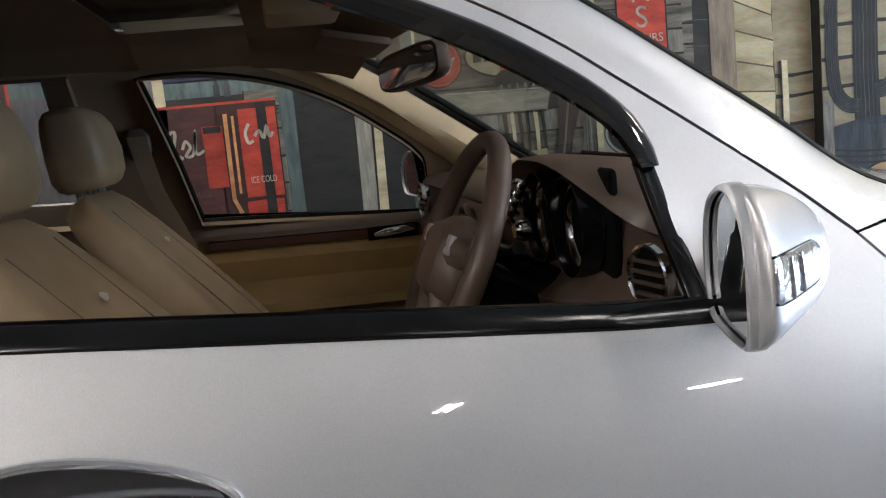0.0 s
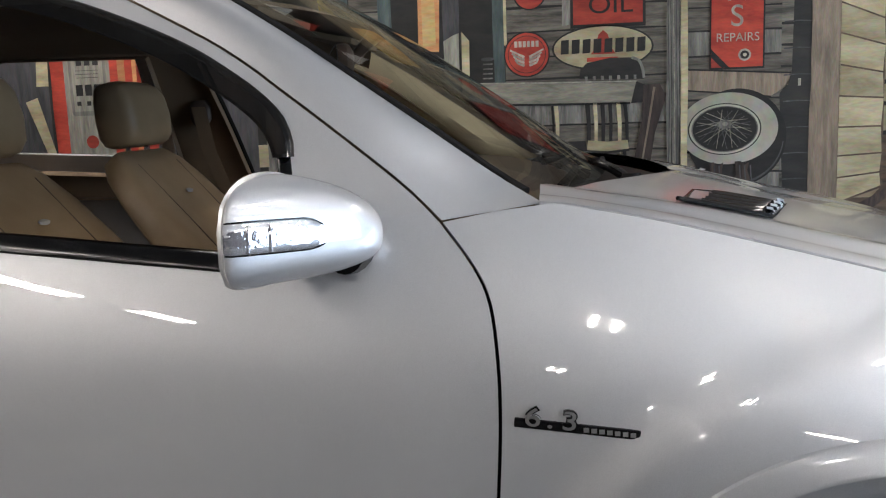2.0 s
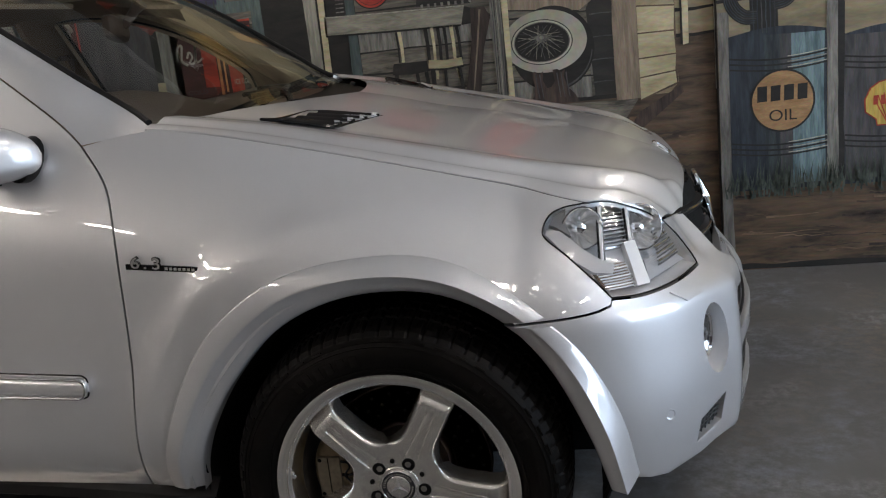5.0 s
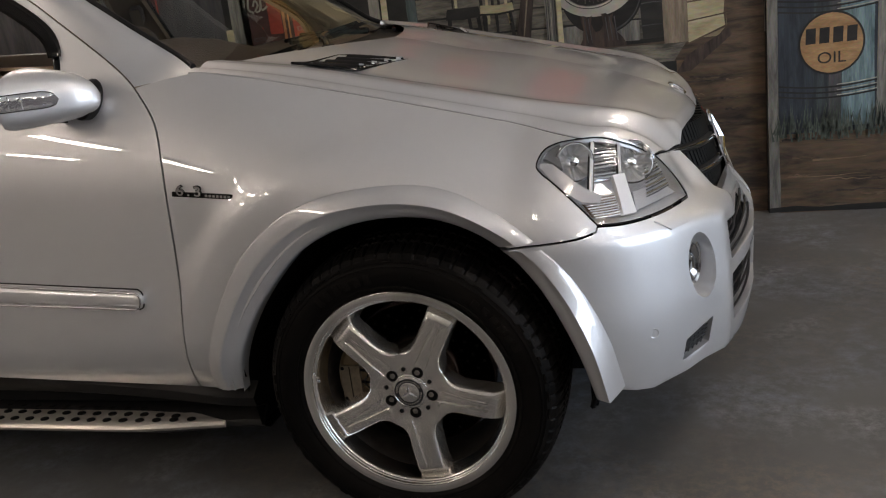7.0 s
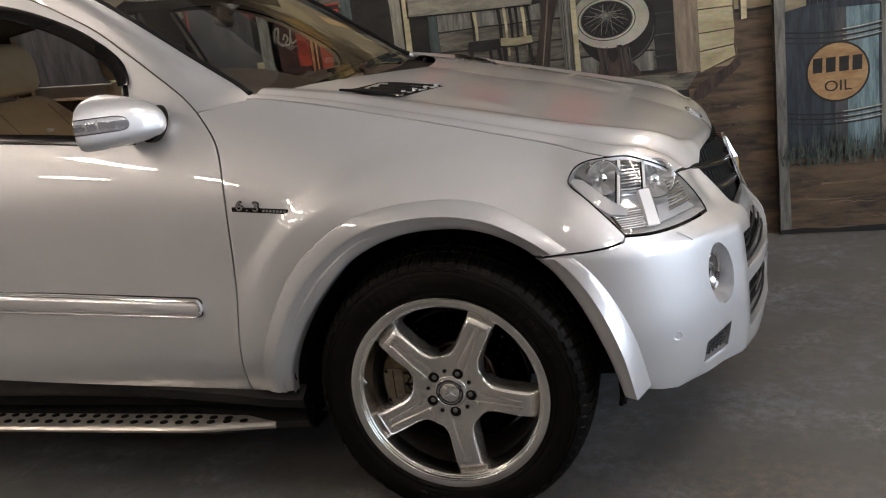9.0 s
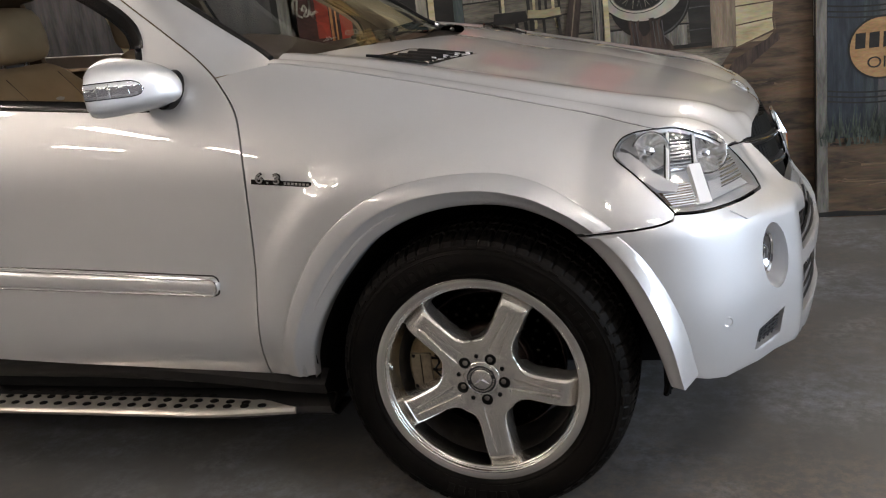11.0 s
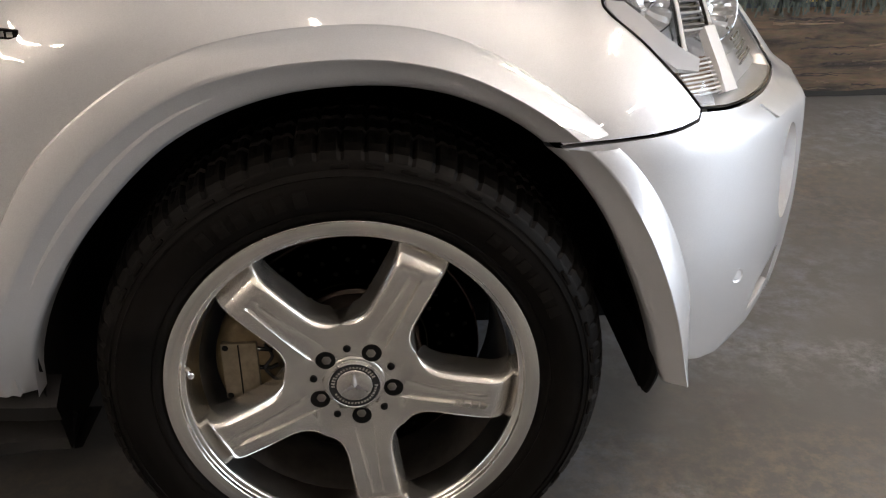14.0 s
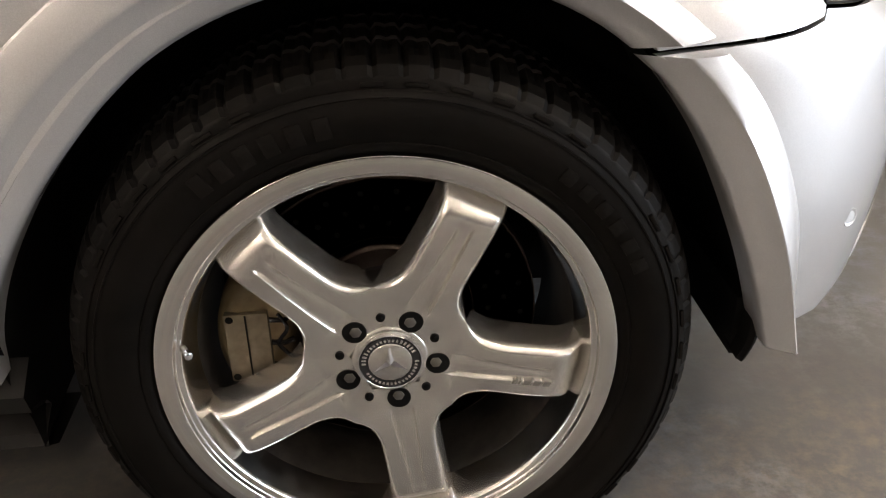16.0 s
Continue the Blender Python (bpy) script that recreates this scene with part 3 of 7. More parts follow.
def build_wheel(m):
    wheel = thing("wheel", "", "", m=None)
    wheel.parent = CAR
    wheel.matrix_basis = m
    n = 432
    prof = [(0.262, 0.004), (0.270, 0.014), (0.276, 0.022), (0.284, 0.0265), (0.2862, 0.0265), (0.2872, 0.0252), (0.298, 0.0305), (0.312, 0.0335), (0.324, 0.0330), (0.3335, 0.0305), (0.3340, 0.0322), (0.3356, 0.0320), (0.3362, 0.0298), (0.3425, 0.0272), (0.3430, 0.0286), (0.3446, 0.0282), (0.3452, 0.0256), (0.351, 0.0215), (0.3520, 0.0190), (0.3555, 0.0170), (0.3640, 0.0080), (0.3700, -0.006),
            (0.3735, -0.020), (0.3765, -0.040), (0.3690, -0.0415), (0.3690, -0.0500), (0.3775, -0.0515), (0.3795, -0.085), (0.3715, -0.087), (0.3715, -0.097), (0.3800, -0.099), (0.3800, -0.135), (0.3715, -0.137), (0.3715, -0.147), (0.3795, -0.149), (0.3775, -0.20), (0.3735, -0.235), (0.355, -0.265), (0.31, -0.285), (0.262, -0.27)]
    rows = []
    for r, d in prof:
        row = []
        for k in range(n):
            a = k * 2 * math.pi / n
            cut = 0.0
            if r > 0.354 and d < 0.018:
                wide = k % 6 == 0
                fine = k % 6 == 3 and d < -0.006
                cut = (0.0070 if wide else 0.0022 if fine else 0.0) * (1 if d < 0.0 else 0.45)
            row.append(((r - cut) * math.cos(a), -d, max((r - cut) * math.sin(a), -0.3695)))
        rows.append(row)
    bm = loft(rows, True)
    bmesh.ops.recalc_face_normals(bm, faces=bm.faces[:])
    tyre = part("tyre", bm, RUBBER, wheel, "black rubber tyre with grooved tread")
    for f in tyre.data.polygons:
        if math.hypot(f.center.x, f.center.z) > 0.357 and f.center.y > -0.017:
            f.use_smooth = False
    # moulded letters and shoulder marks
    for start, count, tall in ((100, 6, 0.024), (24, 6, 0.017), (250, 7, 0.024)):
        for k in range(count):
            bm = bmesh.new()
            box(bm, -0.0085, 0.0085, -0.0345, -0.0325, 0.3120 - tall / 2, 0.3120 + tall / 2, 0.0006)
            box(bm, -0.0048, 0.0048 + 0.004 * (k % 2), -0.0346, -0.0340, 0.3120 - tall / 4, 0.3120 + tall / 5, 0.0003)
            part("letter_bar", bm, MOULD, tyre).matrix_basis = Matrix.Rotation(radians(90 - start - 5.2 * k), 4, "Y")
    for k in range(48):
        if k % 8 > 5:
            continue
        bm = bmesh.new()
        box(bm, -0.013, 0.010, -0.0268, -0.0235, 0.3465, 0.3505, 0.0006)
        part("tyre_rib", bm, MOULD, tyre).matrix_basis = Matrix.Rotation(radians(7.5 * k), 4, "Y")
    rim_profile = [(0.258, 0.0), (0.267, 0.012), (0.2708, 0.0185), (0.2715, 0.0210), (0.2712, 0.0228), (0.2700, 0.0234), (0.2520, 0.0212), (0.2508, 0.0205), (0.2502, 0.0190), (0.2496, 0.0140), (0.2486, 0.0122), (0.2470, 0.0116), (0.2440, 0.0110), (0.2424, 0.0092), (0.2410, 0.0040), (0.2396, -0.004), (0.2376, -0.016), (0.2350, -0.030), (0.2325, -0.040)]
    rim = part("rim", lathe(rim_profile, 120), LIP, wheel, "polished alloy rim")
    part("barrel", lathe([(0.2325, -0.040), (0.2290, -0.052), (0.224, -0.10), (0.222, -0.20), (0.245, -0.255), (0.255, -0.26)], 96), BARREL, rim, "dark inner barrel")
    for k in range(5):
        sp = part("spoke", spoke_mesh(), ALLOY, rim)
        sp.matrix_basis = Matrix.Rotation(-(WHEEL_PHASE + k * radians(72)), 4, "Y")
    hub_bm = lathe([(0.0, 0.000), (0.0445, 0.000), (0.046, -0.002), (0.075, -0.004), (0.088, -0.016), (0.092, -0.06)], 60)
    part("hub", hub_bm, ALLOY, rim)
    part("cap_seat", lathe([(0.0385, 0.0015), (0.0415, 0.0022), (0.0455, 0.0005), (0.0470, -0.002)], 60), ALLOY, rim)
    for k in range(5):
        a = WHEEL_PHASE + k * radians(72)
        c = (0.0580 * math.cos(a), 0.0580 * math.sin(a))
        # dark disc on the spoke face stands for the shade in the bolt well
        bm = lathe([(0.0, 0.0012), (0.0146, 0.0012)], 24)
        bm.transform(Matrix.Translation((c[0], 0, c[1])))
        part("well_floor", bm, DARK, rim)
        bm = lathe([(0.0, 0.0034), (0.0055, 0.0034), (0.0072, 0.0024), (0.0072, 0.0010)], 6)
        bm.transform(Matrix.Translation((c[0] * 0.96, 0, c[1] * 0.96 + 0.002)))
        part("wheel_bolt", bm, LAMP_BOLT, rim)
        b = a + radians(36)
        bm = lathe([(0.0, 0.0028), (0.0042, 0.0028), (0.0052, 0.0022), (0.0058, 0.0)], 14)
        bm.transform(Matrix.Translation((0.0605 * math.cos(b), 0, 0.0605 * math.sin(b))))
        part("small_hole", bm, DARK, rim)
    cap = part("centre_cap", lathe([(0.0, 0.0072), (0.0255, 0.0070), (0.0264, 0.0062), (0.0274, 0.0062), (0.0366, 0.0062), (0.0374, 0.0074), (0.0386, 0.0068), (0.0388, 0.0)], 60), [CHROME], rim, "satin centre cap with dark lettered ring")
    part("cap_ring", lathe([(0.0266, 0.0067), (0.0366, 0.0067)], 48), CAP_DARK, rim)
    part("cap_disc", lathe([(0.0, 0.0076), (0.0250, 0.0076), (0.0262, 0.0066)], 48), ALLOY, rim)
    bm = bmesh.new()
    for k in range(3):
        a = radians(90 + 120 * k)
        pts = [(0, 0, 0.0118), (0.0240, 0, 0.0080), (0.0034, 0.0046, 0.0080), (0.0034, -0.0046, 0.0080)]
        q = [bm.verts.new((x * math.cos(a) - y * math.sin(a), -z, x * math.sin(a) + y * math.cos(a))) for x, y, z in pts]
        bm.faces.new((q[0], q[1], q[2]))
        bm.faces.new((q[0], q[3], q[1]))
    part("cap_emblem", bm, CHROME, rim, smooth=False)
    for k in range(40):
        a = k * 2 * math.pi / 40
        if k % 20 in (8, 9):
            continue
        bm = bmesh.new()
        long_mark = 3 <= k <= 10 or 28 <= k <= 33
        box(bm, -0.0014, 0.0014, -0.0074, -0.0066, 0.0292, 0.0344 if long_mark else 0.0328)
        part("cap_mark", bm, ALLOY, rim).matrix_basis = Matrix.Rotation(a, 4, "Y")
    for k in range(6):
        w = 0.0011 if k < 3 else 0.0044
        bm = bmesh.new()
        x0 = 0.158 + (0.0042 * k if k < 3 else 0.017 + 0.0125 * (k - 3))
        box(bm, x0 - w, x0 + w, -0.0114, -0.0070, -0.0150, -0.0085)
        for v in bm.verts:
            v.co.x += 0.45 * v.co.z
        part("letter_bar", bm, ENGRAVED, rim).matrix_basis = Matrix.Rotation(-(WHEEL_PHASE - radians(72)), 4, "Y")
    va = radians(171)
    valve_at = lambda r, d: (r * math.cos(va), -d, r * math.sin(va))
    part("valve", tube([valve_at(0.2445, 0.000), valve_at(0.2405, 0.006), valve_at(0.2360, 0.013)], [0.0042, 0.0040, 0.0036], 12), VALVE, rim)
    part("valve_cap", tube([valve_at(0.2362, 0.0128), valve_at(0.2352, 0.0148), valve_at(0.2325, 0.0200), valve_at(0.2318, 0.0210)], [0.0046, 0.0050, 0.0048, 0.0030], 12), CHROME, rim)
    return wheel


front_near = build_wheel(Matrix.Translation((0, -0.93, 0.37)))
tagged(front_near, "five-spoke alloy wheel with polished lip")
for x, y, rz in ((0, 0.93, 180), (-2.915, -0.93, 0), (-2.915, 0.93, 180)):
    copy_thing(front_near, pose(x, y, 0.37, 0, 0, rz))

# brakes and liners
IRON = material("brake_iron", (0.20, 0.155, 0.135), 0.50, 0.75)
grain(IRON, 60, 0.42, 0.62, 4, "Roughness")
grain(IRON, 9, (0.15, 0.105, 0.085), (0.27, 0.22, 0.195), 6)
CALIPER = material("caliper_paint", (0.24, 0.18, 0.11), 0.45, 0.3)
grain(CALIPER, 35, (0.11, 0.078, 0.040), (0.21, 0.155, 0.085), 5)
CALIPER_PLATE = material("caliper_bare_plate", (0.34, 0.29, 0.22), 0.5, 0.4)
grain(CALIPER_PLATE, 50, (0.11, 0.088, 0.060), (0.19, 0.155, 0.112), 5)
AXLE = Matrix.Translation((0, -0.93, 0.37))
for sd in (-1, 1):
    disc = part("brake_disc", lathe([(0.03, -0.070), (0.090, -0.072), (0.095, -0.080), (0.097, -0.100), (0.102, -0.104), (0.112, -0.104), (0.113, -0.103), (0.192, -0.103), (0.1945, -0.105), (0.1945, -0.134)], 96, m=AXLE), IRON, CAR, "drilled iron brake disc")
    if sd > 0:
        continue
    for k in range(75):
        a, r = k * 2 * math.pi / 25 + (k % 3) * 0.10, 0.132 + 0.0215 * (k % 3)
        part("drilled_hole", lathe([(0.0, -0.1024), (0.0036, -0.1024)], 10, m=AXLE @ Matrix.Translation((r * math.cos(a), 0, r * math.sin(a)))), DARK, disc)
    rows = []
    for k in range(17):
        a = radians(150 + 60 * k / 16)
        f = 0.90 + 0.10 * math.sin(math.pi * k / 16) ** 0.5
        prof = ((0.116 / f, -0.10), (0.118 / f, -0.074), (0.128, -0.062), (0.150, -0.058), (0.188, -0.056), (0.205 * f, -0.062), (0.2135 * f, -0.072), (0.2145 * f, -0.10))
        rows.append([(r * math.cos(a), -0.93 - d, 0.37 + r * math.sin(a)) for r, d in prof])
    cal = part("brake_caliper", loft(rows, cap=True), CALIPER, CAR, "bronze painted brake caliper")
    bm = bmesh.new()
    box(bm, -0.200, -0.146, -0.880, -0.868, 0.317, 0.415, 0.003)
    part("caliper_plate", bm, CALIPER_PLATE, cal)
    bm = bmesh.new()
    box(bm, -0.1745, -0.1725, -0.8812, -0.8790, 0.319, 0.413)
    part("plate_joint", bm, DARK, cal)
    for bx, bz in ((-0.193, 0.324), (-0.193, 0.408)):
        part("caliper_bolt", lathe([(0.0, -0.0485), (0.0040, -0.0485), (0.0050, -0.0500)], 10, m=Matrix.Translation((bx, -0.93, bz))), DARK, cal)
    # pad pins and spring in the caliper's window
    for bz in (0.335, 0.368, 0.401):
        part("pad_pin", tube([(-0.147, -0.872, bz), (-0.130, -0.868, bz - 0.004), (-0.118, -0.866, bz)], 0.0038, 8), BLACK, cal)
    part("pad_spring", tube(catmull([(-0.134, -0.878, 0.412), (-0.124, -0.880, 0.392), (-0.136, -0.882, 0.372), (-0.124, -0.880, 0.350), (-0.132, -0.878, 0.328)], 5), 0.0026, 8), BLACK, cal)
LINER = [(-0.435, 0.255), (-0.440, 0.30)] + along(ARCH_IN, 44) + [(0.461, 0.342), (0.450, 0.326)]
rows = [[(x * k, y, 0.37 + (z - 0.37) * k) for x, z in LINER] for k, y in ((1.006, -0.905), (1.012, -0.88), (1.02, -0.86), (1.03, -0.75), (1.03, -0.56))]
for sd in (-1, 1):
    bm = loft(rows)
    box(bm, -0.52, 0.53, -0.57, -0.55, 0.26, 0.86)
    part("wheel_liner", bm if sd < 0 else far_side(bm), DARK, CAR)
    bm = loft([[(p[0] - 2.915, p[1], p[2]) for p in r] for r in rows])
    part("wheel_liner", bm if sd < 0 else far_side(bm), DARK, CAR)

# ---- the garage ----
def room_box(name, x0, x1, y0, y1, z0, z1, mat, label, category):
    bm = bmesh.new()
    box(bm, x0, x1, y0, y1, z0, z1)
    return tagged(part(name, bm, mat, smooth=False), label, category, kind="structure")


MURAL_Y = 1.84
# out-of-view walls, much darker than the mural wall, to darken the car's reflections
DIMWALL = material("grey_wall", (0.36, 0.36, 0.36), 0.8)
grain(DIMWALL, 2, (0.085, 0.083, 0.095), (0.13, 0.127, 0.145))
room_box("floor", -9, 6.3, -15.0, MURAL_Y + 0.2, -0.2, 0.0, FLOORM, "dark grey painted concrete floor with worn patches", "floor")
room_box("wall_north", -9, 6.3, MURAL_Y, MURAL_Y + 0.2, 0, 3.4, WALLM, "garage wall that carries the painted mural", "wall")
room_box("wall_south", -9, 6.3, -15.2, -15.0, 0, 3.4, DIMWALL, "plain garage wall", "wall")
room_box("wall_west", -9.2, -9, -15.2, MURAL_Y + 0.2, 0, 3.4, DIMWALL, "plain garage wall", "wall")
room_box("ceiling", -9.2, 6.5, -15.2, MURAL_Y + 0.2, 3.4, 3.6, CEILM, "plain pale ceiling", "ceiling")
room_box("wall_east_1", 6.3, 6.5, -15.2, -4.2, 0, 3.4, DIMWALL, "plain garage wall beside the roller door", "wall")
room_box("wall_east_2", 6.3, 6.5, -0.2, MURAL_Y + 0.2, 0, 3.4, WALLM, "plain garage wall beside the roller door", "wall")
room_box("wall_east_3", 6.3, 6.5, -4.2, -0.2, 2.9, 3.4, WALLM, "plain wall above the roller door", "wall")
TUBE = material("fluorescent_tube", (1, 1, 1), 0.5, Emission_Color=(1.0, 0.96, 0.88, 1), Emission_Strength=76)


def ceiling_light(x, y, length=1.25, along_x=True):
    light = thing("ceiling_light", "twin-tube fluorescent ceiling light, switched on", "ceiling light", "garage ceiling lights", m=pose(x, y, 3.4, 0, 0, 0 if along_x else 90))
    bm = bmesh.new()
    box(bm, -length / 2, length / 2, -0.20, 0.20, -0.06, 0.0, 0.01)
    part("housing", bm, CEILM, light)
    for y1 in (-0.08, 0.08):
        part("tube", tube([(-length / 2 + 0.03, y1, -0.085), (length / 2 - 0.03, y1, -0.085)], 0.018, 12), TUBE, light)
    return light


for lx in (-2.2, 2.8):
    ceiling_light(lx, 0.55)
ceiling_light(1.80, -1.75, 0.62, False)
ceiling_light(0.6, -4.1, 0.62, False)
for lx, ly in ((-4.4, -3.0), (4.6, -3.0), (-7.0, -5.6), (-4.4, -5.6), (4.6, -5.6), (-7.0, -8.4), (-4.4, -8.4), (0.6, -11.2), (4.6, -11.2)):
    ceiling_light(lx, ly, 1.5, False)

# ---- fittings on the car's outside ----
CLEAR = pane_glass("clear_lamp_cover", (0.97, 0.97, 0.97))
SMOKED = pane_glass("smoked_acrylic", (0.07, 0.055, 0.045))
SMOKE_CHROME = material("shaded_chrome", (0.38, 0.38, 0.39), 0.12, 1.0)
LAMPGREY = material("lamp_grey_trim", (0.42, 0.42, 0.43), 0.4, 0.2)
REFLECTOR = material("lamp_reflector", (0.92, 0.92, 0.93), 0.16, 0.62)
bumpy(REFLECTOR, 34, 0.28, 0.005, 1)
MESHM = material("black_grille_mesh", (0.02, 0.02, 0.022), 0.4, 0.3)
GRILLEFIN = material("black_grille_fin", (0.006, 0.006, 0.006), 0.4, Specular_IOR_Level=0.12)
TINT = material("tinted_acrylic", (0.010, 0.008, 0.007), 0.08, Specular_IOR_Level=0.35)
BOARDM = material("brushed_aluminium", (0.62, 0.58, 0.52), 0.38, 0.85)
grain(BOARDM, 12, 0.3, 0.48, 4, "Roughness", stretch=(1, 8, 1))


def words(name, text, size, mat, m, parent, depth=0.0006, bold=0.0):
    """Letters as one mesh, lying in the local xy plane of m, middle at its origin."""
    cu = bpy.data.curves.new(name, "FONT")
    cu.body, cu.size, cu.align_x, cu.align_y, cu.extrude, cu.offset = text, size, "CENTER", "CENTER", depth, bold
    tmp = bpy.data.objects.new(name, cu)
    scene.collection.objects.link(tmp)
    me = bpy.data.meshes.new_from_object(tmp.evaluated_get(bpy.context.evaluated_depsgraph_get()))
    bpy.data.objects.remove(tmp)
    bpy.data.curves.remove(cu)
    me.materials.clear()
    me.materials.append(mat)
    ob = new(name, me)
    if parent is not None:
        ob.parent = parent
    ob.matrix_basis = m
    return ob


def band(low, high, out, mat, name, parent, side=-1, thick=0.01, n=40, profile=((0, 0.2), (0.12, 0.8), (0.3, 1.0), (0.7, 1.0), (0.88, 0.8), (1, 0.2))):
    """A strip on the flank between two (x, z) lines, standing out by up to out."""
    rows = []
    for (x0, z0), (x1, z1) in zip(along(low, n), along(high, n)):
        row = [(x0, -half_width(x0, z0) + thick, z0)]
        for f, k in profile:
            x, z = x0 + (x1 - x0) * f, z0 + (z1 - z0) * f
            row.append((x, -half_width(x, z) - out * k, z))
        row.append((x1, -half_width(x1, z1) + thick, z1))
        rows.append(row)
    bm = loft(rows, cap=True)
    bmesh.ops.recalc_face_normals(bm, faces=bm.faces[:])
    return part(name, bm if side < 0 else far_side(bm), mat, parent)


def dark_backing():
    """Black sheets as the shade behind panel gaps, and the cabin's closed floor."""
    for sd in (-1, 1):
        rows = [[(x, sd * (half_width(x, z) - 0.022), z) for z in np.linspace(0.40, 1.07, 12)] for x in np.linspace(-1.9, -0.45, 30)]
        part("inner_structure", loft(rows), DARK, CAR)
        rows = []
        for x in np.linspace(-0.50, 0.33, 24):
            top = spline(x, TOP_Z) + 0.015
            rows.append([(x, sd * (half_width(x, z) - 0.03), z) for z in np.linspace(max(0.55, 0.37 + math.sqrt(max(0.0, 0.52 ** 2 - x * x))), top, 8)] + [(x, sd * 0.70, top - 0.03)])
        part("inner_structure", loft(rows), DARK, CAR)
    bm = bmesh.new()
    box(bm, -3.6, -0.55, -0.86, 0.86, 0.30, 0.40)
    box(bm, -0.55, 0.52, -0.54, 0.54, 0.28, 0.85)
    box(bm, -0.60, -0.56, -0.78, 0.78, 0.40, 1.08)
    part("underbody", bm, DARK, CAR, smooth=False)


dark_backing()
for sd in (-1, 1):
    # black window seal along the belt
    low = [(x, z - (0.055 if sd > 0 else 0)) for x, z in ((-0.815, 1.098), (-0.92, 1.104), (-1.2, 1.131), (-1.51, 1.159), (-1.72, 1.177))]
    band(low, [(x, z + 0.026) for x, z in low], 0.006, BLACK, "window_seal", CAR, sd)
    band([(-0.824, 1.10), (-0.836, 1.17), (-0.852, 1.262)], [(-0.846, 1.10), (-0.857, 1.17), (-0.872, 1.262)], 0.003, BLACK, "window_trim", CAR, sd, n=12)
    # dark acrylic wind deflector over the window's upper edge
    out_line = catmull([(-0.846, 1.258), (-0.850, 1.285), (-0.872, 1.325), (-0.935, 1.377), (-1.050, 1.443), (-1.25, 1.517), (-1.5, 1.566), (-1.70, 1.58)], 6)
    in_line = catmull([(-0.872, 1.258), (-0.879, 1.277), (-0.900, 1.307), (-0.962, 1.354), (-1.073, 1.416), (-1.263, 1.486), (-1.5, 1.532), (-1.70, 1.546)], 6)
    band(in_line, out_line, 0.017, SMOKED, "wind_deflector", CAR, sd, thick=0.002, n=50, profile=((0, 0.95), (0.25, 1.0), (0.6, 0.9), (0.85, 0.6), (1, 0.2)))
    # rubbing strip on the doors with bright edges
    lo, hi = [(-0.686, 0.628), (-0.690, 0.617), (-0.702, 0.6125), (-1.15, 0.637), (-1.715, 0.668)], [(-0.684, 0.640), (-0.686, 0.650), (-0.696, 0.6575), (-1.14, 0.689), (-1.715, 0.722)]
    strip = band(lo, hi, 0.016, SILVER, "rubbing_strip", CAR, sd, n=220)
    for edge_line, off in ((lo, -1), (hi, 1)):
        line = along(edge_line, 220)
        fold = (lambda b: b) if sd < 0 else far_side
        part("bright_edge", fold(tube([(x, -half_width(x, z) - 0.0165, z) for x, z in line], 0.0028, 8)), CHROME, strip)
        part("dark_gap", fold(tube([(x, -half_width(x, z) - 0.001, z + off * 0.0052) for x, z in line], 0.0020, 6)), BLACK, strip)
    part("end_cap", fold(tube([(lo[0][0] + 0.001, -half_width(*lo[0]) - 0.0165, lo[0][1]), (lo[0][0] + 0.001, -half_width(*lo[0]) - 0.0165, (lo[0][1] + hi[0][1]) / 2), (hi[0][0] + 0.001, -half_width(*hi[0]) - 0.0165, hi[0][1])], 0.0028, 8)), CHROME, strip)
    # sill and running board
    rows = []
    for x in np.linspace(-2.42, -0.44, 40):
        top = 0.342 + 0.045 * ease(-0.45, -1.3, x) + 0.01 * ease(-1.3, -2.4, x)
        tip = ease(-0.47, -0.75, x)
        rows.append([(x, sd * 0.875, top + 0.03), (x, sd * (0.918 - 0.022 * tip), top), (x, sd * (0.908 - 0.018 * tip), top - 0.03), (x, sd * (0.86 - 0.04 * tip), 0.295), (x, sd * (0.85 - 0.05 * tip), 0.282), (x, sd * (0.885 + 0.045 * tip), 0.262), (x, sd * (0.89 + 0.05 * tip), 0.245), (x, sd * 0.86, 0.225), (x, sd * 0.75, 0.225)])
    part("sill", loft(rows), PLASTIC, CAR)
    board = thing("running_board", "perforated aluminium running board with rubber studs", "")
    board.parent = CAR
    rows = []
    for x in np.linspace(-2.40, -0.545, 60):
        f = ease(-0.535, -0.86, x) ** 0.7
        yi, yo = 0.905 - 0.090 * f - 0.02 * ease(-0.9, -1.4, x), 0.915 + 0.043 * f
        zt = 0.272 - 0.003 * (1 - f)
        rows.append([(x, sd * yi, zt - 0.004), (x, sd * (yi + 0.003), zt), (x, sd * (yo - 0.010), zt), (x, sd * (yo - 0.003), zt - 0.004), (x, sd * yo, zt - 0.010), (x, sd * (yo - 0.006), zt - 0.020)])
    bm = loft(rows, cap=True)
    bmesh.ops.recalc_face_normals(bm, faces=bm.faces[:])
    part("plate", bm, BOARDM, board)
    stud = bmesh.new()
    loft([[(0.0135 * k * math.cos(a), 0.0105 * k * math.sin(a), h) for a in (j * math.pi / 6 for j in range(12))] for k, h in ((1.0, 0.0), (0.95, 0.003), (0.6, 0.0042))], True, True, stud)
    stud_mesh = bpy.data.meshes.new("stud")
    stud.to_mesh(stud_mesh)
    stud.free()
    stud_mesh.materials.append(RUBBER)
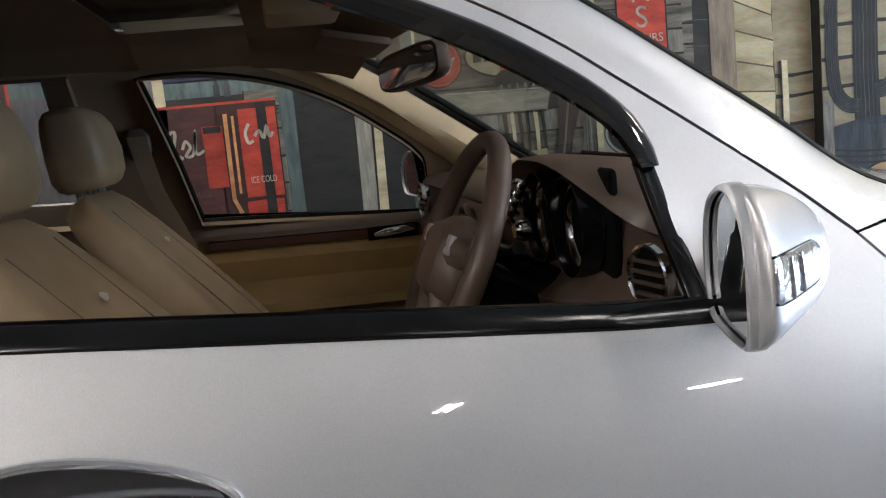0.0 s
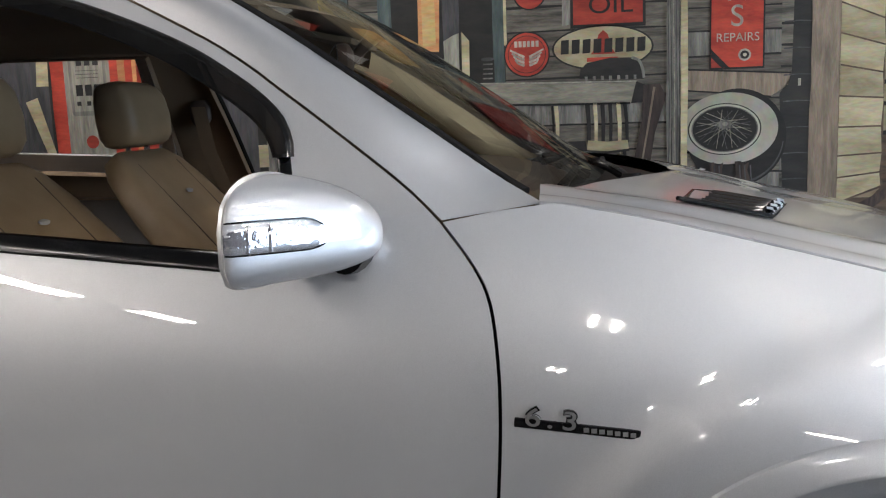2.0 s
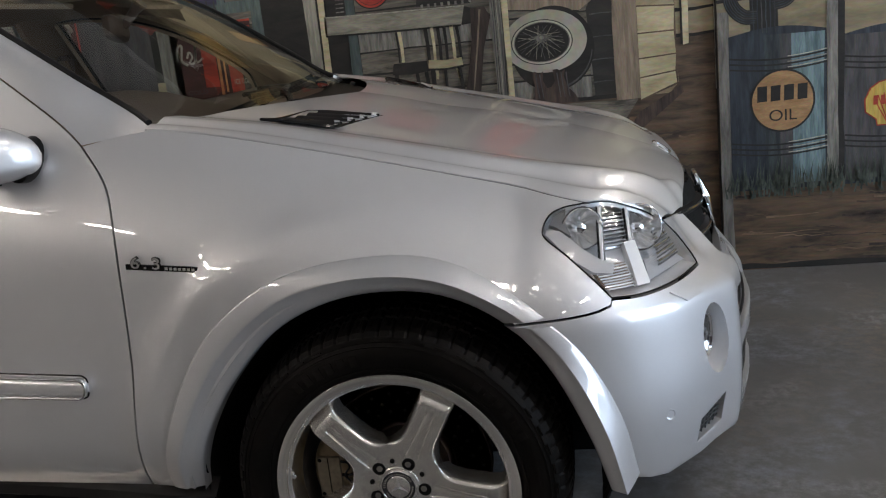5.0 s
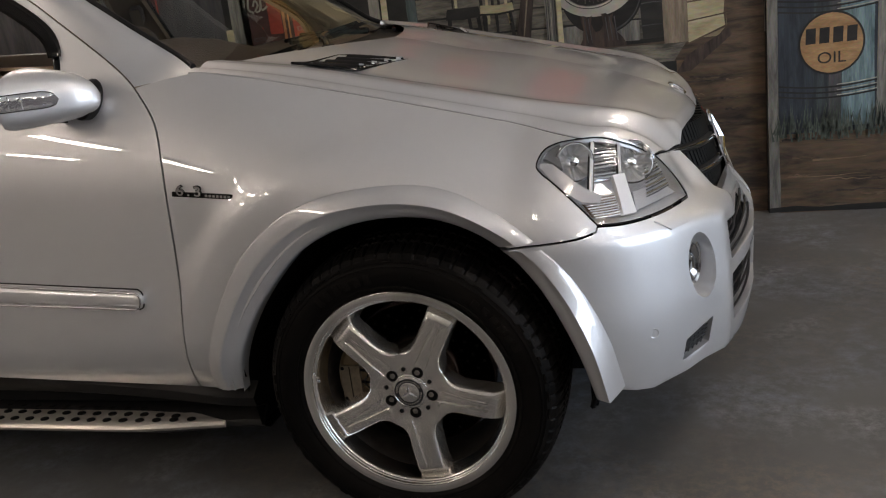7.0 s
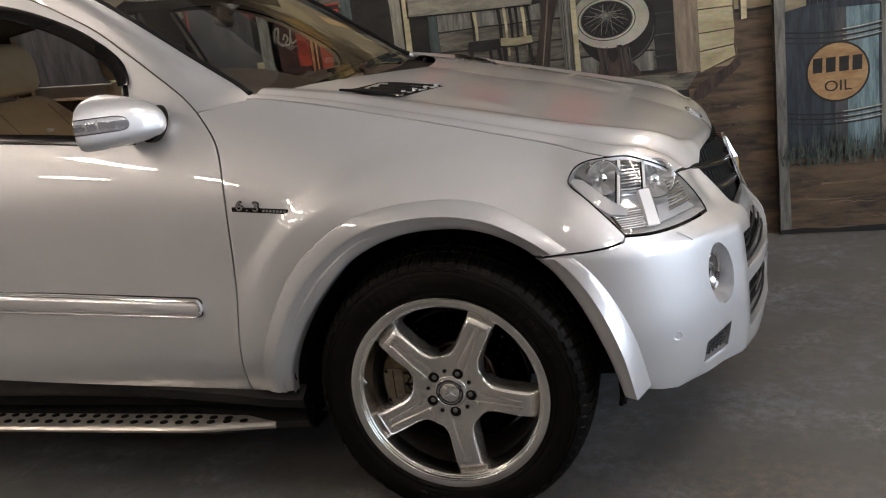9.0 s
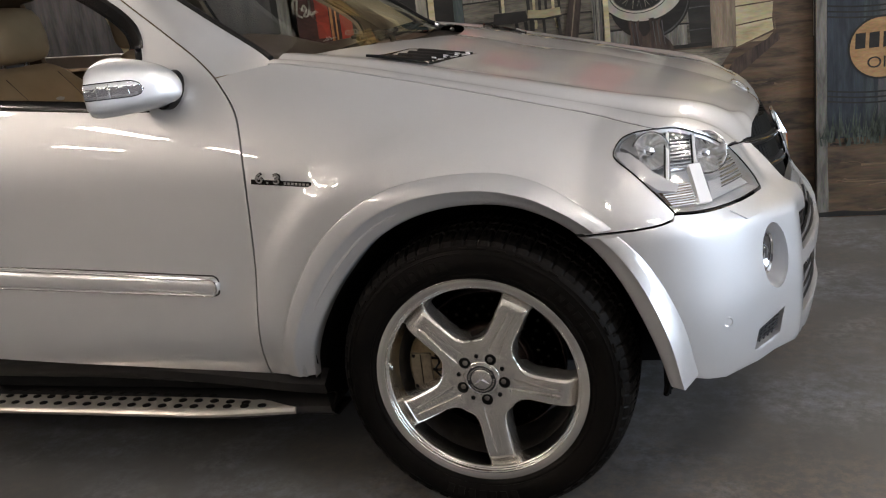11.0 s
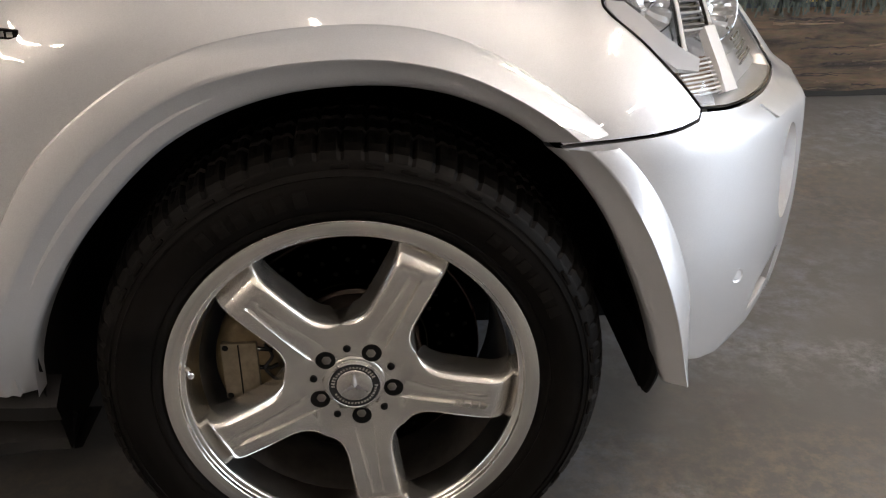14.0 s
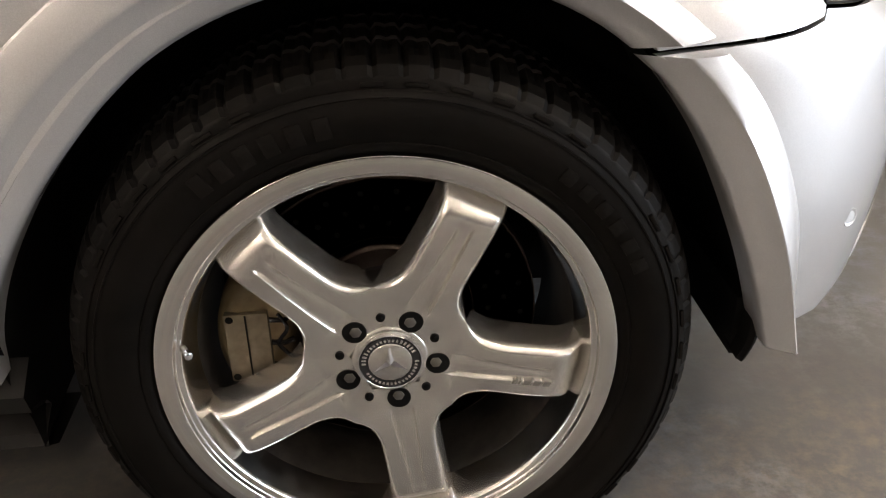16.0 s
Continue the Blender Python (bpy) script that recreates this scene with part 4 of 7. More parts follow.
    for row in range(3):
        for k in range(36):
            x = -0.625 - 0.052 * k - 0.026 * (row % 2) - 0.02 * (row == 2)
            if x > (-0.80, -0.70, -0.63)[row]:
                continue
            f = ease(-0.535, -0.86, x) ** 0.7
            yi, yo = 0.912 - 0.087 * f - 0.02 * ease(-0.9, -1.4, x), 0.900 + 0.040 * f
            ob = new("stud", stud_mesh)
            ob.parent, ob.location = board, (x, sd * (yi + (yo - yi) * (0.24 + 0.31 * row)), 0.2722)

# door handles: bright cup and pull bar
for sd in (-1, 1):
    cx, cz, y0 = -1.435, 1.018, -half_width(-1.435, 1.018)
    handle = thing("door_handle", "chrome pull handle in a bright cup", "")
    handle.parent = CAR
    rows = []
    for k, d in ((1.0, 0.001), (0.97, 0.005), (0.92, 0.005), (0.86, -0.001), (0.55, -0.004), (0.2, -0.006)):
        rows.append([(cx + 0.128 * k * math.cos(a), y0 - d - 0.006 * (0.2 - math.sin(a)) , cz + 0.046 * k * math.sin(a) * (1 - 0.25 * math.cos(a)) - 0.010 * math.cos(a)) for a in (j * math.pi / 24 for j in range(48))])
    bm = loft(rows, True, True)
    bmesh.ops.recalc_face_normals(bm, faces=bm.faces[:])
    part("cup", bm if sd < 0 else far_side(bm), SMOKE_CHROME, handle)
    part("cup_rim", (tube if sd < 0 else lambda *a: far_side(tube(*a)))([(x, y - 0.001, z) for x, y, z in rows[1] + rows[1][:1]], 0.005, 8), CHROME, handle)
    rows = []
    for k in range(25):
        t = k / 24
        x = cx - 0.120 + 0.245 * t
        h = 0.025 * math.sin(math.pi * (0.06 + 0.90 * t)) ** 0.5
        zc, yc = cz - 0.012 - 0.010 * (t - 0.5), y0 - 0.012 - 0.024 * math.sin(math.pi * t) ** 0.7
        rows.append([(x, yc - 0.012 * math.cos(a), zc + h * math.sin(a)) for a in (j * math.pi / 8 for j in range(16))])
    bm = loft(rows, True, True)
    bmesh.ops.recalc_face_normals(bm, faces=bm.faces[:])
    part("pull_bar", bm if sd < 0 else far_side(bm), CHROME, handle)

# badge on the wing: bright figures on a dark bar
badge = thing("wing_badge", "chrome figures on a black bar", "")
badge.parent = CAR
bx0, bx1, by = -0.537, -0.373, -half_width(-0.45, 0.9) - 0.0005
bm = bmesh.new()
box(bm, bx0, bx1, by - 0.003, by + 0.006, -0.0064, 0.0064, 0.0018)
bm.transform(Matrix.Translation((-0.455, 0, 0.8985)) @ Matrix.Rotation(radians(6), 4, "Y") @ Matrix.Translation((0.455, 0, 0)))
part("bar", bm, BLACK, badge)
for figure, fx in (("6", -0.512), (".", -0.489), ("3", -0.464)):
    spot_m = Matrix.Translation((fx, by - 0.0028, 0.9080 - 0.105 * (fx + 0.455))) @ Matrix.Rotation(radians(6), 4, "Y") @ pose(0, 0, 0, 90) @ Matrix.Diagonal((1.25, 1, 1, 1))
    words("badge_figure", figure, 0.036, BLACK, spot_m, badge, 0.002, 0.0016)
    words("badge_figure", figure, 0.036, CHROME, Matrix.Translation((0, -0.0012, 0)) @ spot_m, badge, 0.002, 0.0003)
for k in range(7):
    bm = bmesh.new()
    box(bm, -0.0035, 0.0035, by - 0.0042, by - 0.002, -0.0032, 0.0032)
    bm.transform(Matrix.Translation((-0.443 + 0.010 * k, 0, 0.8978 - 0.0011 * k)))
    part("letter_bar", bm, CHROME, badge)


def door_mirror(sd):
    mirror = thing("door_mirror", "silver door mirror with clear turn signal", "")
    mirror.parent = CAR
    front = catmull([(-0.870, -1.052), (-0.868, -1.067), (-0.855, -1.070), (-0.808, -1.026), (-0.748, -0.966), (-0.720, -0.930), (-0.708, -0.900), (-0.715, -0.880)], 4)
    last = len(front) - 1
    rear = along([(-0.868, -1.052), (-0.818, -0.880)], len(front))
    UP = [(0, 0.020), (0.03, 0.042), (0.10, 0.060), (0.25, 0.077), (0.45, 0.084), (0.65, 0.079), (0.85, 0.064), (0.95, 0.044), (1, 0.016)]
    DOWN = [(0, 0.022), (0.03, 0.040), (0.10, 0.050), (0.5, 0.055), (0.8, 0.054), (0.95, 0.044), (1, 0.018)]

    def shell(j, t, grow=0.0):
        """j along the plan line, t from the bottom (-1) to the top (1)."""
        i = min(int(j), last - 1)
        f = j - i
        p = Vector(front[i]).lerp(Vector(front[i + 1]), f)
        q = Vector(rear[i]).lerp(Vector(rear[i + 1]), f)
        share = j / last
        k = max(0.0, 1 - abs(t) ** (2.3 if t > 0 else 3.4)) ** 0.5
        lift = spline(share, UP) if t > 0 else spline(share, DOWN)
        d = p - q
        c = q + d * (0.12 + 0.88 * k) * (1 + grow / max(0.02, d.length))
        return (c.x, c.y, 1.160 + lift * t)
    ts = [math.sin(a) for a in np.linspace(-math.pi / 2, math.pi / 2, 29)]
    rows = [[shell(j, t) for j in np.linspace(0, last, 48)] for t in ts]
    bm = loft(rows)
    bmesh.ops.recalc_face_normals(bm, faces=bm.faces[:])
    part("shell", bm if sd < 0 else far_side(bm), SILVER, mirror)
    # rear lip round the glass
    outline = [(u, spline(u, UP)) for u in np.linspace(0, 1, 20)] + [(u, -spline(u, DOWN)) for u in np.linspace(1, 0, 20)]
    rows = []
    for k, dx in ((0.98, 0.017), (1.0, 0.0135), (1.025, 0.0125), (1.035, 0.006), (1.03, -0.002), (1.015, -0.0065), (0.985, -0.0085), (0.955, -0.0075), (0.945, -0.003)):
        rows.append([(-0.870 + 0.050 * (0.5 + (u - 0.5) * k) + dx, -1.056 + 0.176 * (0.5 + (u - 0.5) * k), 1.160 + z * k) for u, z in outline])
    bm = loft(rows, True)
    bmesh.ops.recalc_face_normals(bm, faces=bm.faces[:])
    part("rear_lip", bm if sd < 0 else far_side(bm), SILVER, mirror)
    glass_row = [(x + 0.002, y, z) for x, y, z in rows[-1]]
    bm = bmesh.new()
    bm.faces.new([bm.verts.new(p) for p in glass_row])
    part("mirror_glass", bm if sd < 0 else far_side(bm), material("mirror_glass", (0.55, 0.58, 0.60), 0.02, 1.0), mirror)
    # signal lamp
    j0, j1 = 6.5, 15.0
    rows = []
    for j in np.linspace(j0, j1, 24):
        end = max(0.0, 1 - max(0.0, (j - j1 + 1.6) / 1.6) ** 2) ** 0.5
        rows.append([shell(j, 0.08 + 0.09 * (j1 - j) / (j1 - j0) + 0.26 * end * s, 0.0035 if abs(s) < 0.95 else 0.001) for s in (-1, -0.8, -0.4, 0, 0.4, 0.8, 1)])
    bm = loft(rows)
    bmesh.ops.recalc_face_normals(bm, faces=bm.faces[:])
    lens = part("signal_lens", bm if sd < 0 else far_side(bm), SIGNAL, mirror, "clear signal lamp lens")
    rim_line = [r[0] for r in rows] + [r[-1] for r in rows[::-1]]
    bm = tube(rim_line, 0.0013, 6)
    part("lens_seal", bm if sd < 0 else far_side(bm), BLACK, mirror)
    for j in (9.6, 11.2):
        bm = tube([shell(j, 0.08 + 0.09 * (j1 - j) / (j1 - j0) + 0.22 * s, 0.0045) for s in (-1, -0.5, 0, 0.5, 1)], 0.0016, 6)
        part("lens_rib", bm if sd < 0 else far_side(bm), SIGNAL, mirror)
    # foot on the door
    rows = []
    for k, (x, y) in enumerate(((-0.758, -0.918), (-0.756, -0.89), (-0.756, -0.87), (-0.756, -0.84))):
        s = 1.0 + 0.12 * k
        rows.append([(x + 0.030 * s * math.cos(a), y, 1.143 + 0.040 * s * math.sin(a)) for a in (j * math.pi / 10 for j in range(20))])
    bm = loft(rows, True, True)
    bmesh.ops.recalc_face_normals(bm, faces=bm.faces[:])
    part("foot", bm if sd < 0 else far_side(bm), BLACK, mirror)
    rows = []
    for k, (g, y) in enumerate(((0.55, -0.884), (0.8, -0.880), (1.05, -0.866), (1.4, -0.835))):
        rows.append([(-0.775 + 0.045 * g * math.cos(a), y, 1.135 + 0.035 * g * math.sin(a)) for a in (j * math.pi / 14 for j in range(28))])
    bm = loft(rows, True, True)
    bmesh.ops.recalc_face_normals(bm, faces=bm.faces[:])
    part("foot_cover", bm if sd < 0 else far_side(bm), SILVER, mirror)


SIGNAL = material("clear_signal_lens", (0.86, 0.87, 0.90), 0.10, 0.88, Coat_Weight=1.0, Coat_Roughness=0.02)
bumpy(SIGNAL, 110, 0.38, 0.003, 1)
door_mirror(-1)
door_mirror(1)

# head lamps
LAMP = on_skin(LAMP_REAR)[:-1] + on_skin(LAMP_FOOT)[:-1] + on_skin(LAMP_FRONT)[:-1]
LC = (sum(p[0] for p in LAMP) / len(LAMP), sum(p[1] for p in LAMP) / len(LAMP))


def lamp_line(k, deep):
    return [skin(LC[0] + (s - LC[0]) * k, LC[1] + (z - LC[1]) * k, -deep) for s, z in LAMP]


def head_lamp(sd):
    lamp = thing("head_lamp", "clear-lens head lamp with bright reflectors", "")
    lamp.parent = CAR
    side = (lambda bm: bm) if sd < 0 else far_side
    inset = [(LC[0] + (s - LC[0]) * 0.985, LC[1] + (z - LC[1]) * 0.985) for s, z in LAMP]
    cover = part("lens_cover", side(sheet(inset, lambda s, z: skin(s, z, 0.001), 0.03, 0.0)), CLEAR, lamp)
    cover.visible_shadow = False
    rows = [lamp_line(k, d) for k, d in ((1.0, 0.004), (0.985, 0.02), (0.95, 0.05), (0.80, 0.085), (0.4, 0.10), (0.01, 0.10))]
    bm = loft(rows, True)
    part("bucket", side(bm), REFLECTOR, lamp)
    line = lamp_line(1.0, -0.0005)
    part("lamp_seal", side(tube(line + line[:1], 0.0019, 6)), BLACK, lamp)
    plate = lambda pts, deep: side(sheet(pts, lambda s, z: skin(s, z, -deep), 0.02, 0.012))
    rod = lambda a, b, r, deep, mat, name: part(name, side(tube([skin(*a, -deep), skin((a[0] + b[0]) / 2, (a[1] + b[1]) / 2, -deep), skin(*b, -deep)], r, 6)), mat, lamp)
    # two fluted bowls with dark edges
    for s0, z0, r, deep, flutes in ((0.524, 0.890, 0.044, 0.030, 9), (0.778, 0.858, 0.050, 0.034, 11)):
        c, ahead = Vector(skin(s0, z0, -deep)), Vector((0.35, -0.92, 0.12)) if s0 < 0.7 else Vector((0.30, -0.90, 0.25))
        m = Matrix.Translation(c) @ ahead.to_track_quat("-Y", "Z").to_matrix().to_4x4()
        rows = []
        for k, d in ((1.0, 0.008), (0.96, 0.011), (0.92, 0.004), (0.76, -0.014), (0.52, -0.028), (0.30, -0.033)):
            wave = 0.06 * (0.3 < k < 0.95)
            rows.append([(r * (k + wave * (1 if (j // 2) % 2 else -1)) * math.cos(j * math.pi / (2 * flutes)), -d, r * (k + wave * (1 if (j // 2) % 2 else -1)) * math.sin(j * math.pi / (2 * flutes))) for j in range(4 * flutes)])
        bowl = loft(rows[::-1], True)
        bowl.faces.new([v for v in list(bowl.verts)[:4 * flutes]])
        bowl.transform(m)
        part("reflector", side(bowl), BOWL, lamp, smooth=False)
        # darker ring round the bowl, added for the contrast reflections would give
        edge = [tuple(m @ Vector((r * 1.02 * math.cos(a), -0.007, r * 1.02 * math.sin(a)))) for a in np.linspace(0, 2 * math.pi, 33)]
        part("bowl_edge", side(tube(edge, 0.0018, 6)), SMOKE_CHROME, lamp)
        bulb = lathe([(0.0, 0.004), (0.010, 0.001), (0.014, -0.008), (0.015, -0.03)], 20, m=m)
        part("bulb_shield", side(bulb), CHROME, lamp)
    # grey corner of the housing, pale diagonal trim
    part("housing_corner", plate([(0.398, 0.908), (0.418, 0.922), (0.466, 0.931), (0.458, 0.908), (0.470, 0.884), (0.440, 0.896), (0.412, 0.906)], 0.010), LAMPDARK, lamp)
    part("inner_trim", plate([(0.386, 0.900), (0.430, 0.897), (0.470, 0.878), (0.500, 0.860), (0.545, 0.838), (0.592, 0.820), (0.575, 0.806), (0.515, 0.815), (0.470, 0.838), (0.425, 0.866), (0.385, 0.892)], 0.008), LAMPGREY, lamp)
    # striped shutter between two upright partitions
    part("shutter", plate([(0.606, 0.910), (0.716, 0.902), (0.680, 0.842), (0.566, 0.846)], 0.020), SMOKE_CHROME, lamp)
    for k in range(9):
        z = 0.903 - 0.0066 * k
        slide = -0.0042 * k
        rod((0.610 + slide, z + 0.003), (0.710 + slide, z - 0.003), 0.0019, 0.016, (LAMPDARK, CHROME, LAMPGREY)[k % 3], "shutter_bar")
    for a, b in (((0.604, 0.922), (0.556, 0.830)), ((0.722, 0.906), (0.688, 0.852))):
        rod(a, b, 0.0042, 0.012, LAMPWHITE, "post")
        # black rod beside the post stands for a dark reflection
        rod((a[0] - 0.009, a[1]), (b[0] - 0.009, b[1]), 0.0026, 0.013, BLACK, "post_gap")
        rod((a[0] + 0.009, a[1]), (b[0] + 0.009, b[1]), 0.0030, 0.014, CHROME, "post")
    # fans of bright blades beside the outer bowl
    for k in range(5):
        a, b = (0.800 - 0.012 * k, 0.846 - 0.013 * k), (0.868 - 0.002 * k, 0.846 - 0.0125 * k)
        rod(a, b, 0.0030, 0.016, CHROME, "blade")
        # dark rod under each blade, a reflection's dark line put in as colour
        rod((a[0], a[1] - 0.006), (b[0], b[1] - 0.005), 0.0016, 0.016, LAMPDARK, "blade_gap")
    for k in range(4):
        rod((0.742 + 0.012 * k, 0.912 - 0.006 * k), (0.752 + 0.014 * k, 0.892 - 0.006 * k), 0.0028, 0.016, CHROME if k % 2 else LAMPDARK, "blade")
    # ribbed signal chamber and white light guide
    part("signal_chamber", plate([(0.518, 0.820), (0.645, 0.814), (0.638, 0.768), (0.548, 0.776)], 0.026), AMBERISH, lamp)
    for k in range(9):
        z = 0.8165 - 0.0053 * k
        rod((0.520 + 0.0035 * k, z + 0.002), (0.640, z - 0.003), 0.0017, 0.018, LAMPWHITE if k % 3 == 1 else REFLECTOR, "signal_rib")
    part("light_guide", plate([(0.657, 0.852), (0.705, 0.849), (0.684, 0.768), (0.638, 0.771)], 0.010), LAMPWHITE, lamp)
    part("lower_glass", plate([(0.712, 0.806), (0.840, 0.800), (0.872, 0.772), (0.690, 0.768)], 0.020), LAMPGREY, lamp)


LAMPDARK = material("lamp_dark_trim", (0.22, 0.22, 0.225), 0.25, 0.4)
BOWL = material("lamp_bowl", (0.96, 0.96, 0.96), 0.10, 0.62)
AMBERISH = material("signal_backing", (0.34, 0.24, 0.17), 0.25, 0.6)
LAMPWHITE = material("white_light_guide", (0.92, 0.92, 0.92), 0.2)
head_lamp(-1)
head_lamp(1)

# grille, fog lamps, intakes
def grille_at(y, z, out=0.0):
    """The grille's face: leaning back, curved in plan, its lines sinking towards the middle."""
    return (0.752 - 0.30 * (z - 0.80) - 0.40 * y * y + out, y, z + 0.11 * (abs(y) - 0.1))


grille = part("grille", loft([[grille_at(y, z, -0.045) for y in np.linspace(-0.53, 0.53, 21)] for z in np.linspace(0.62, 0.852, 8)]), DARK, CAR, "black grille with bright-edged bars")
for z in (0.655, 0.722, 0.790):
    for sg in (-1, 1):
        rows = []
        for y in np.linspace(0.05, 0.50, 14):
            rows.append([grille_at(sg * y, z + dz, o) for o, dz in ((-0.035, 0.011), (-0.004, 0.010), (0.004, 0.004), (0.003, -0.005), (-0.006, -0.010), (-0.035, -0.011))])
        part("bar", loft(rows, cap=True), PLASTIC, grille)
        part("bar_edge", tube([grille_at(sg * y, z + 0.004, 0.004) for y in np.linspace(0.05, 0.50, 14)], 0.0040, 8), SMOKE_CHROME, grille)
for k in range(-17, 18):
    y = 0.029 * k
    rows = [[grille_at(y + w, z, o) for w, o in ((-0.0035, -0.042), (-0.0035, -0.014), (0.0035, -0.010), (0.0045, -0.042))] for z in (0.63, 0.75, 0.850)]
    part("fin", loft(rows, True, True), GRILLEFIN, grille)
emblem = part("grille_emblem", tube([grille_at(0.082 * math.cos(a), 0.766 + 0.082 * math.sin(a) - 0.11 * (abs(0.082 * math.cos(a)) - 0.1), 0.008) for a in np.linspace(0, 2 * math.pi, 33)], 0.0065, 8), CHROME, grille)
for k in range(3):
    a = radians(90 + 120 * k)
    part("emblem_ray", tube([(0.776, 0, 0.766), (0.770 - 0.024 * math.sin(a), 0.078 * math.cos(a), 0.766 + 0.078 * math.sin(a))], [0.012, 0.004], 6), CHROME, grille)
part("bonnet_emblem", tube([(0.655 + 0.022 * math.cos(a), 0.022 * math.sin(a), 0.926 - 0.016 * math.cos(a)) for a in np.linspace(0, 2 * math.pi, 25)], 0.005, 8), CHROME, CAR)
for sd in (-1, 1):
    side = (lambda bm: bm) if sd < 0 else far_side
    rows = []
    for k, d in ((1.02, 0.0), (0.97, 0.010), (0.88, 0.04), (0.7, 0.06), (0.05, 0.06)):
        rows.append([skin(FOG_C[0] + (s - FOG_C[0]) * k, FOG_C[1] + (z - FOG_C[1]) * k, -d) for s, z in fog_hole])
    fog = part("fog_lamp", side(loft(rows, True)), SILVER, CAR, "round fog lamp in a silver recess")
    c = Vector(skin(FOG_C[0] - 0.006, FOG_C[1] + 0.004, -0.028))
    m = Matrix.Translation(c) @ Vector((0.9, -0.44, 0)).to_track_quat("-Y", "Z").to_matrix().to_4x4()
    part("fog_lens", side(lathe([(0.0, 0.004), (0.012, 0.003), (0.016, -0.006), (0.024, -0.010), (0.030, -0.006), (0.037, 0.0), (0.037, -0.01)], 28, m=m @ Matrix.Diagonal((0.85, 1, 1.30, 1)))), SMOKE_CHROME, fog)
    part("fog_rim", side(lathe([(0.037, 0.002), (0.041, 0.006), (0.044, 0.0), (0.044, -0.01)], 28, m=m @ Matrix.Diagonal((0.85, 1, 1.30, 1)))), CHROME, fog)
    back = [(min(s + 0.02 * (1 if s > 0.80 else -1), S_MID), z + (0.01 if z > 0.4 else -0.01)) for s, z in duct_hole]
    duct = part("side_intake", side(sheet(back, lambda s, z: skin(s, z, -0.022), 0.04, 0.0)), MESHM, CAR, "black mesh intake")
    for k in range(7):
        f = k / 6
        a = (duct_hole[0][0] + (duct_hole[1][0] - duct_hole[0][0]) * f, duct_hole[0][1] + (duct_hole[1][1] - duct_hole[0][1]) * f)
        b = (duct_hole[3][0] + (duct_hole[2][0] - duct_hole[3][0]) * f, duct_hole[3][1] + (duct_hole[2][1] - duct_hole[3][1]) * f)
        part("mesh_wire", side(tube([skin(*a, -0.014), skin(*b, -0.014)], 0.002, 5)), MESHM, duct)
        c, d = (duct_hole[0][0] + 0.014 * f, duct_hole[0][1] + 0.055 * f), (duct_hole[1][0] + 0.018 * f, duct_hole[1][1] + 0.066 * f)
        part("mesh_wire", side(tube([skin(*c, -0.013), skin(*d, -0.013)], 0.002, 5)), MESHM, duct)
    sc = (s_of(0.591, 0.482), 0.482)
    m = Matrix.Translation(Vector(skin(*sc, 0.0))) @ Vector((0.45, -0.89, 0)).to_track_quat("-Y", "Z").to_matrix().to_4x4()
    sensor = part("parking_sensor", side(lathe([(0.0, 0.001), (0.009, 0.001), (0.0095, 0.0015), (0.012, 0.002), (0.0125, 0.0)], 20, m=m)), SILVER, CAR)
    part("washer_flap", side(sheet([(0.713, 0.744), (0.773, 0.7425), (0.803, 0.720), (0.738, 0.7185)], lambda s, z: skin(s, z, 0.0055), 0.03, 0.006)), SILVER, CAR)
    # flap at the foot of the arch
    rows = []
    for x, z in catmull([(0.452, 0.40), (0.450, 0.36), (0.446, 0.343), (0.438, 0.325)], 4):
        rows.append([(x, -0.915, z), (x + 0.006, -0.92, z - 0.003), (x + 0.012, -0.915, z - 0.003), (x + 0.012, -0.865, z - 0.003), (x, -0.865, z)])
    # dark block added behind the flap, where lit floor would show through
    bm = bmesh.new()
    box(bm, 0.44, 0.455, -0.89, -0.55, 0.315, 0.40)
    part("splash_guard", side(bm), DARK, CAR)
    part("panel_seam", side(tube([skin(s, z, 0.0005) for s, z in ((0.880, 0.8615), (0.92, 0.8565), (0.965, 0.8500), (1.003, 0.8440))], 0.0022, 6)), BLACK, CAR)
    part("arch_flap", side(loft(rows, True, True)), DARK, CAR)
for name, low, high, first, levels in (("upper_intake", 0.54, 0.685, 0.955, (0.575, 0.597, 0.619, 0.641)), ("lower_intake", 0.36, 0.545, 0.955, (0.41, 0.445, 0.48, 0.515))):
    back = [(first, low), (S_MID, low), (S_MID, high), (first, high)]
    mouth = part(name, mirrored(sheet(back, lambda s, z: skin(s, z, -0.035), 0.05, 0.0)), DARK, CAR, "black mesh intake in the bumper")
    for z in levels:
        line = [skin(s, z, -0.016) for s in np.linspace(first + 0.01, S_MID, 12)]
        part("mesh_bar", tube(line + [(x, -y, z) for x, y, z in line[::-1]], 0.0035, 6), MESHM, mouth)

# bonnet vents with bright louvres
def bonnet_z(x, y):
    t = min(1.0, abs(y) / 0.67)
    mid = spline(x, [(p[0], p[2]) for p in MIDDLE])
    cre = spline(x, [(p[0], p[2]) for p in CREASE])
    return cre + (mid - cre) * (1 - t) + 0.006 * math.sin(math.pi * (1 - t)) + 0.0096 * (1 - ease(0.0, 0.13, 1 - t))


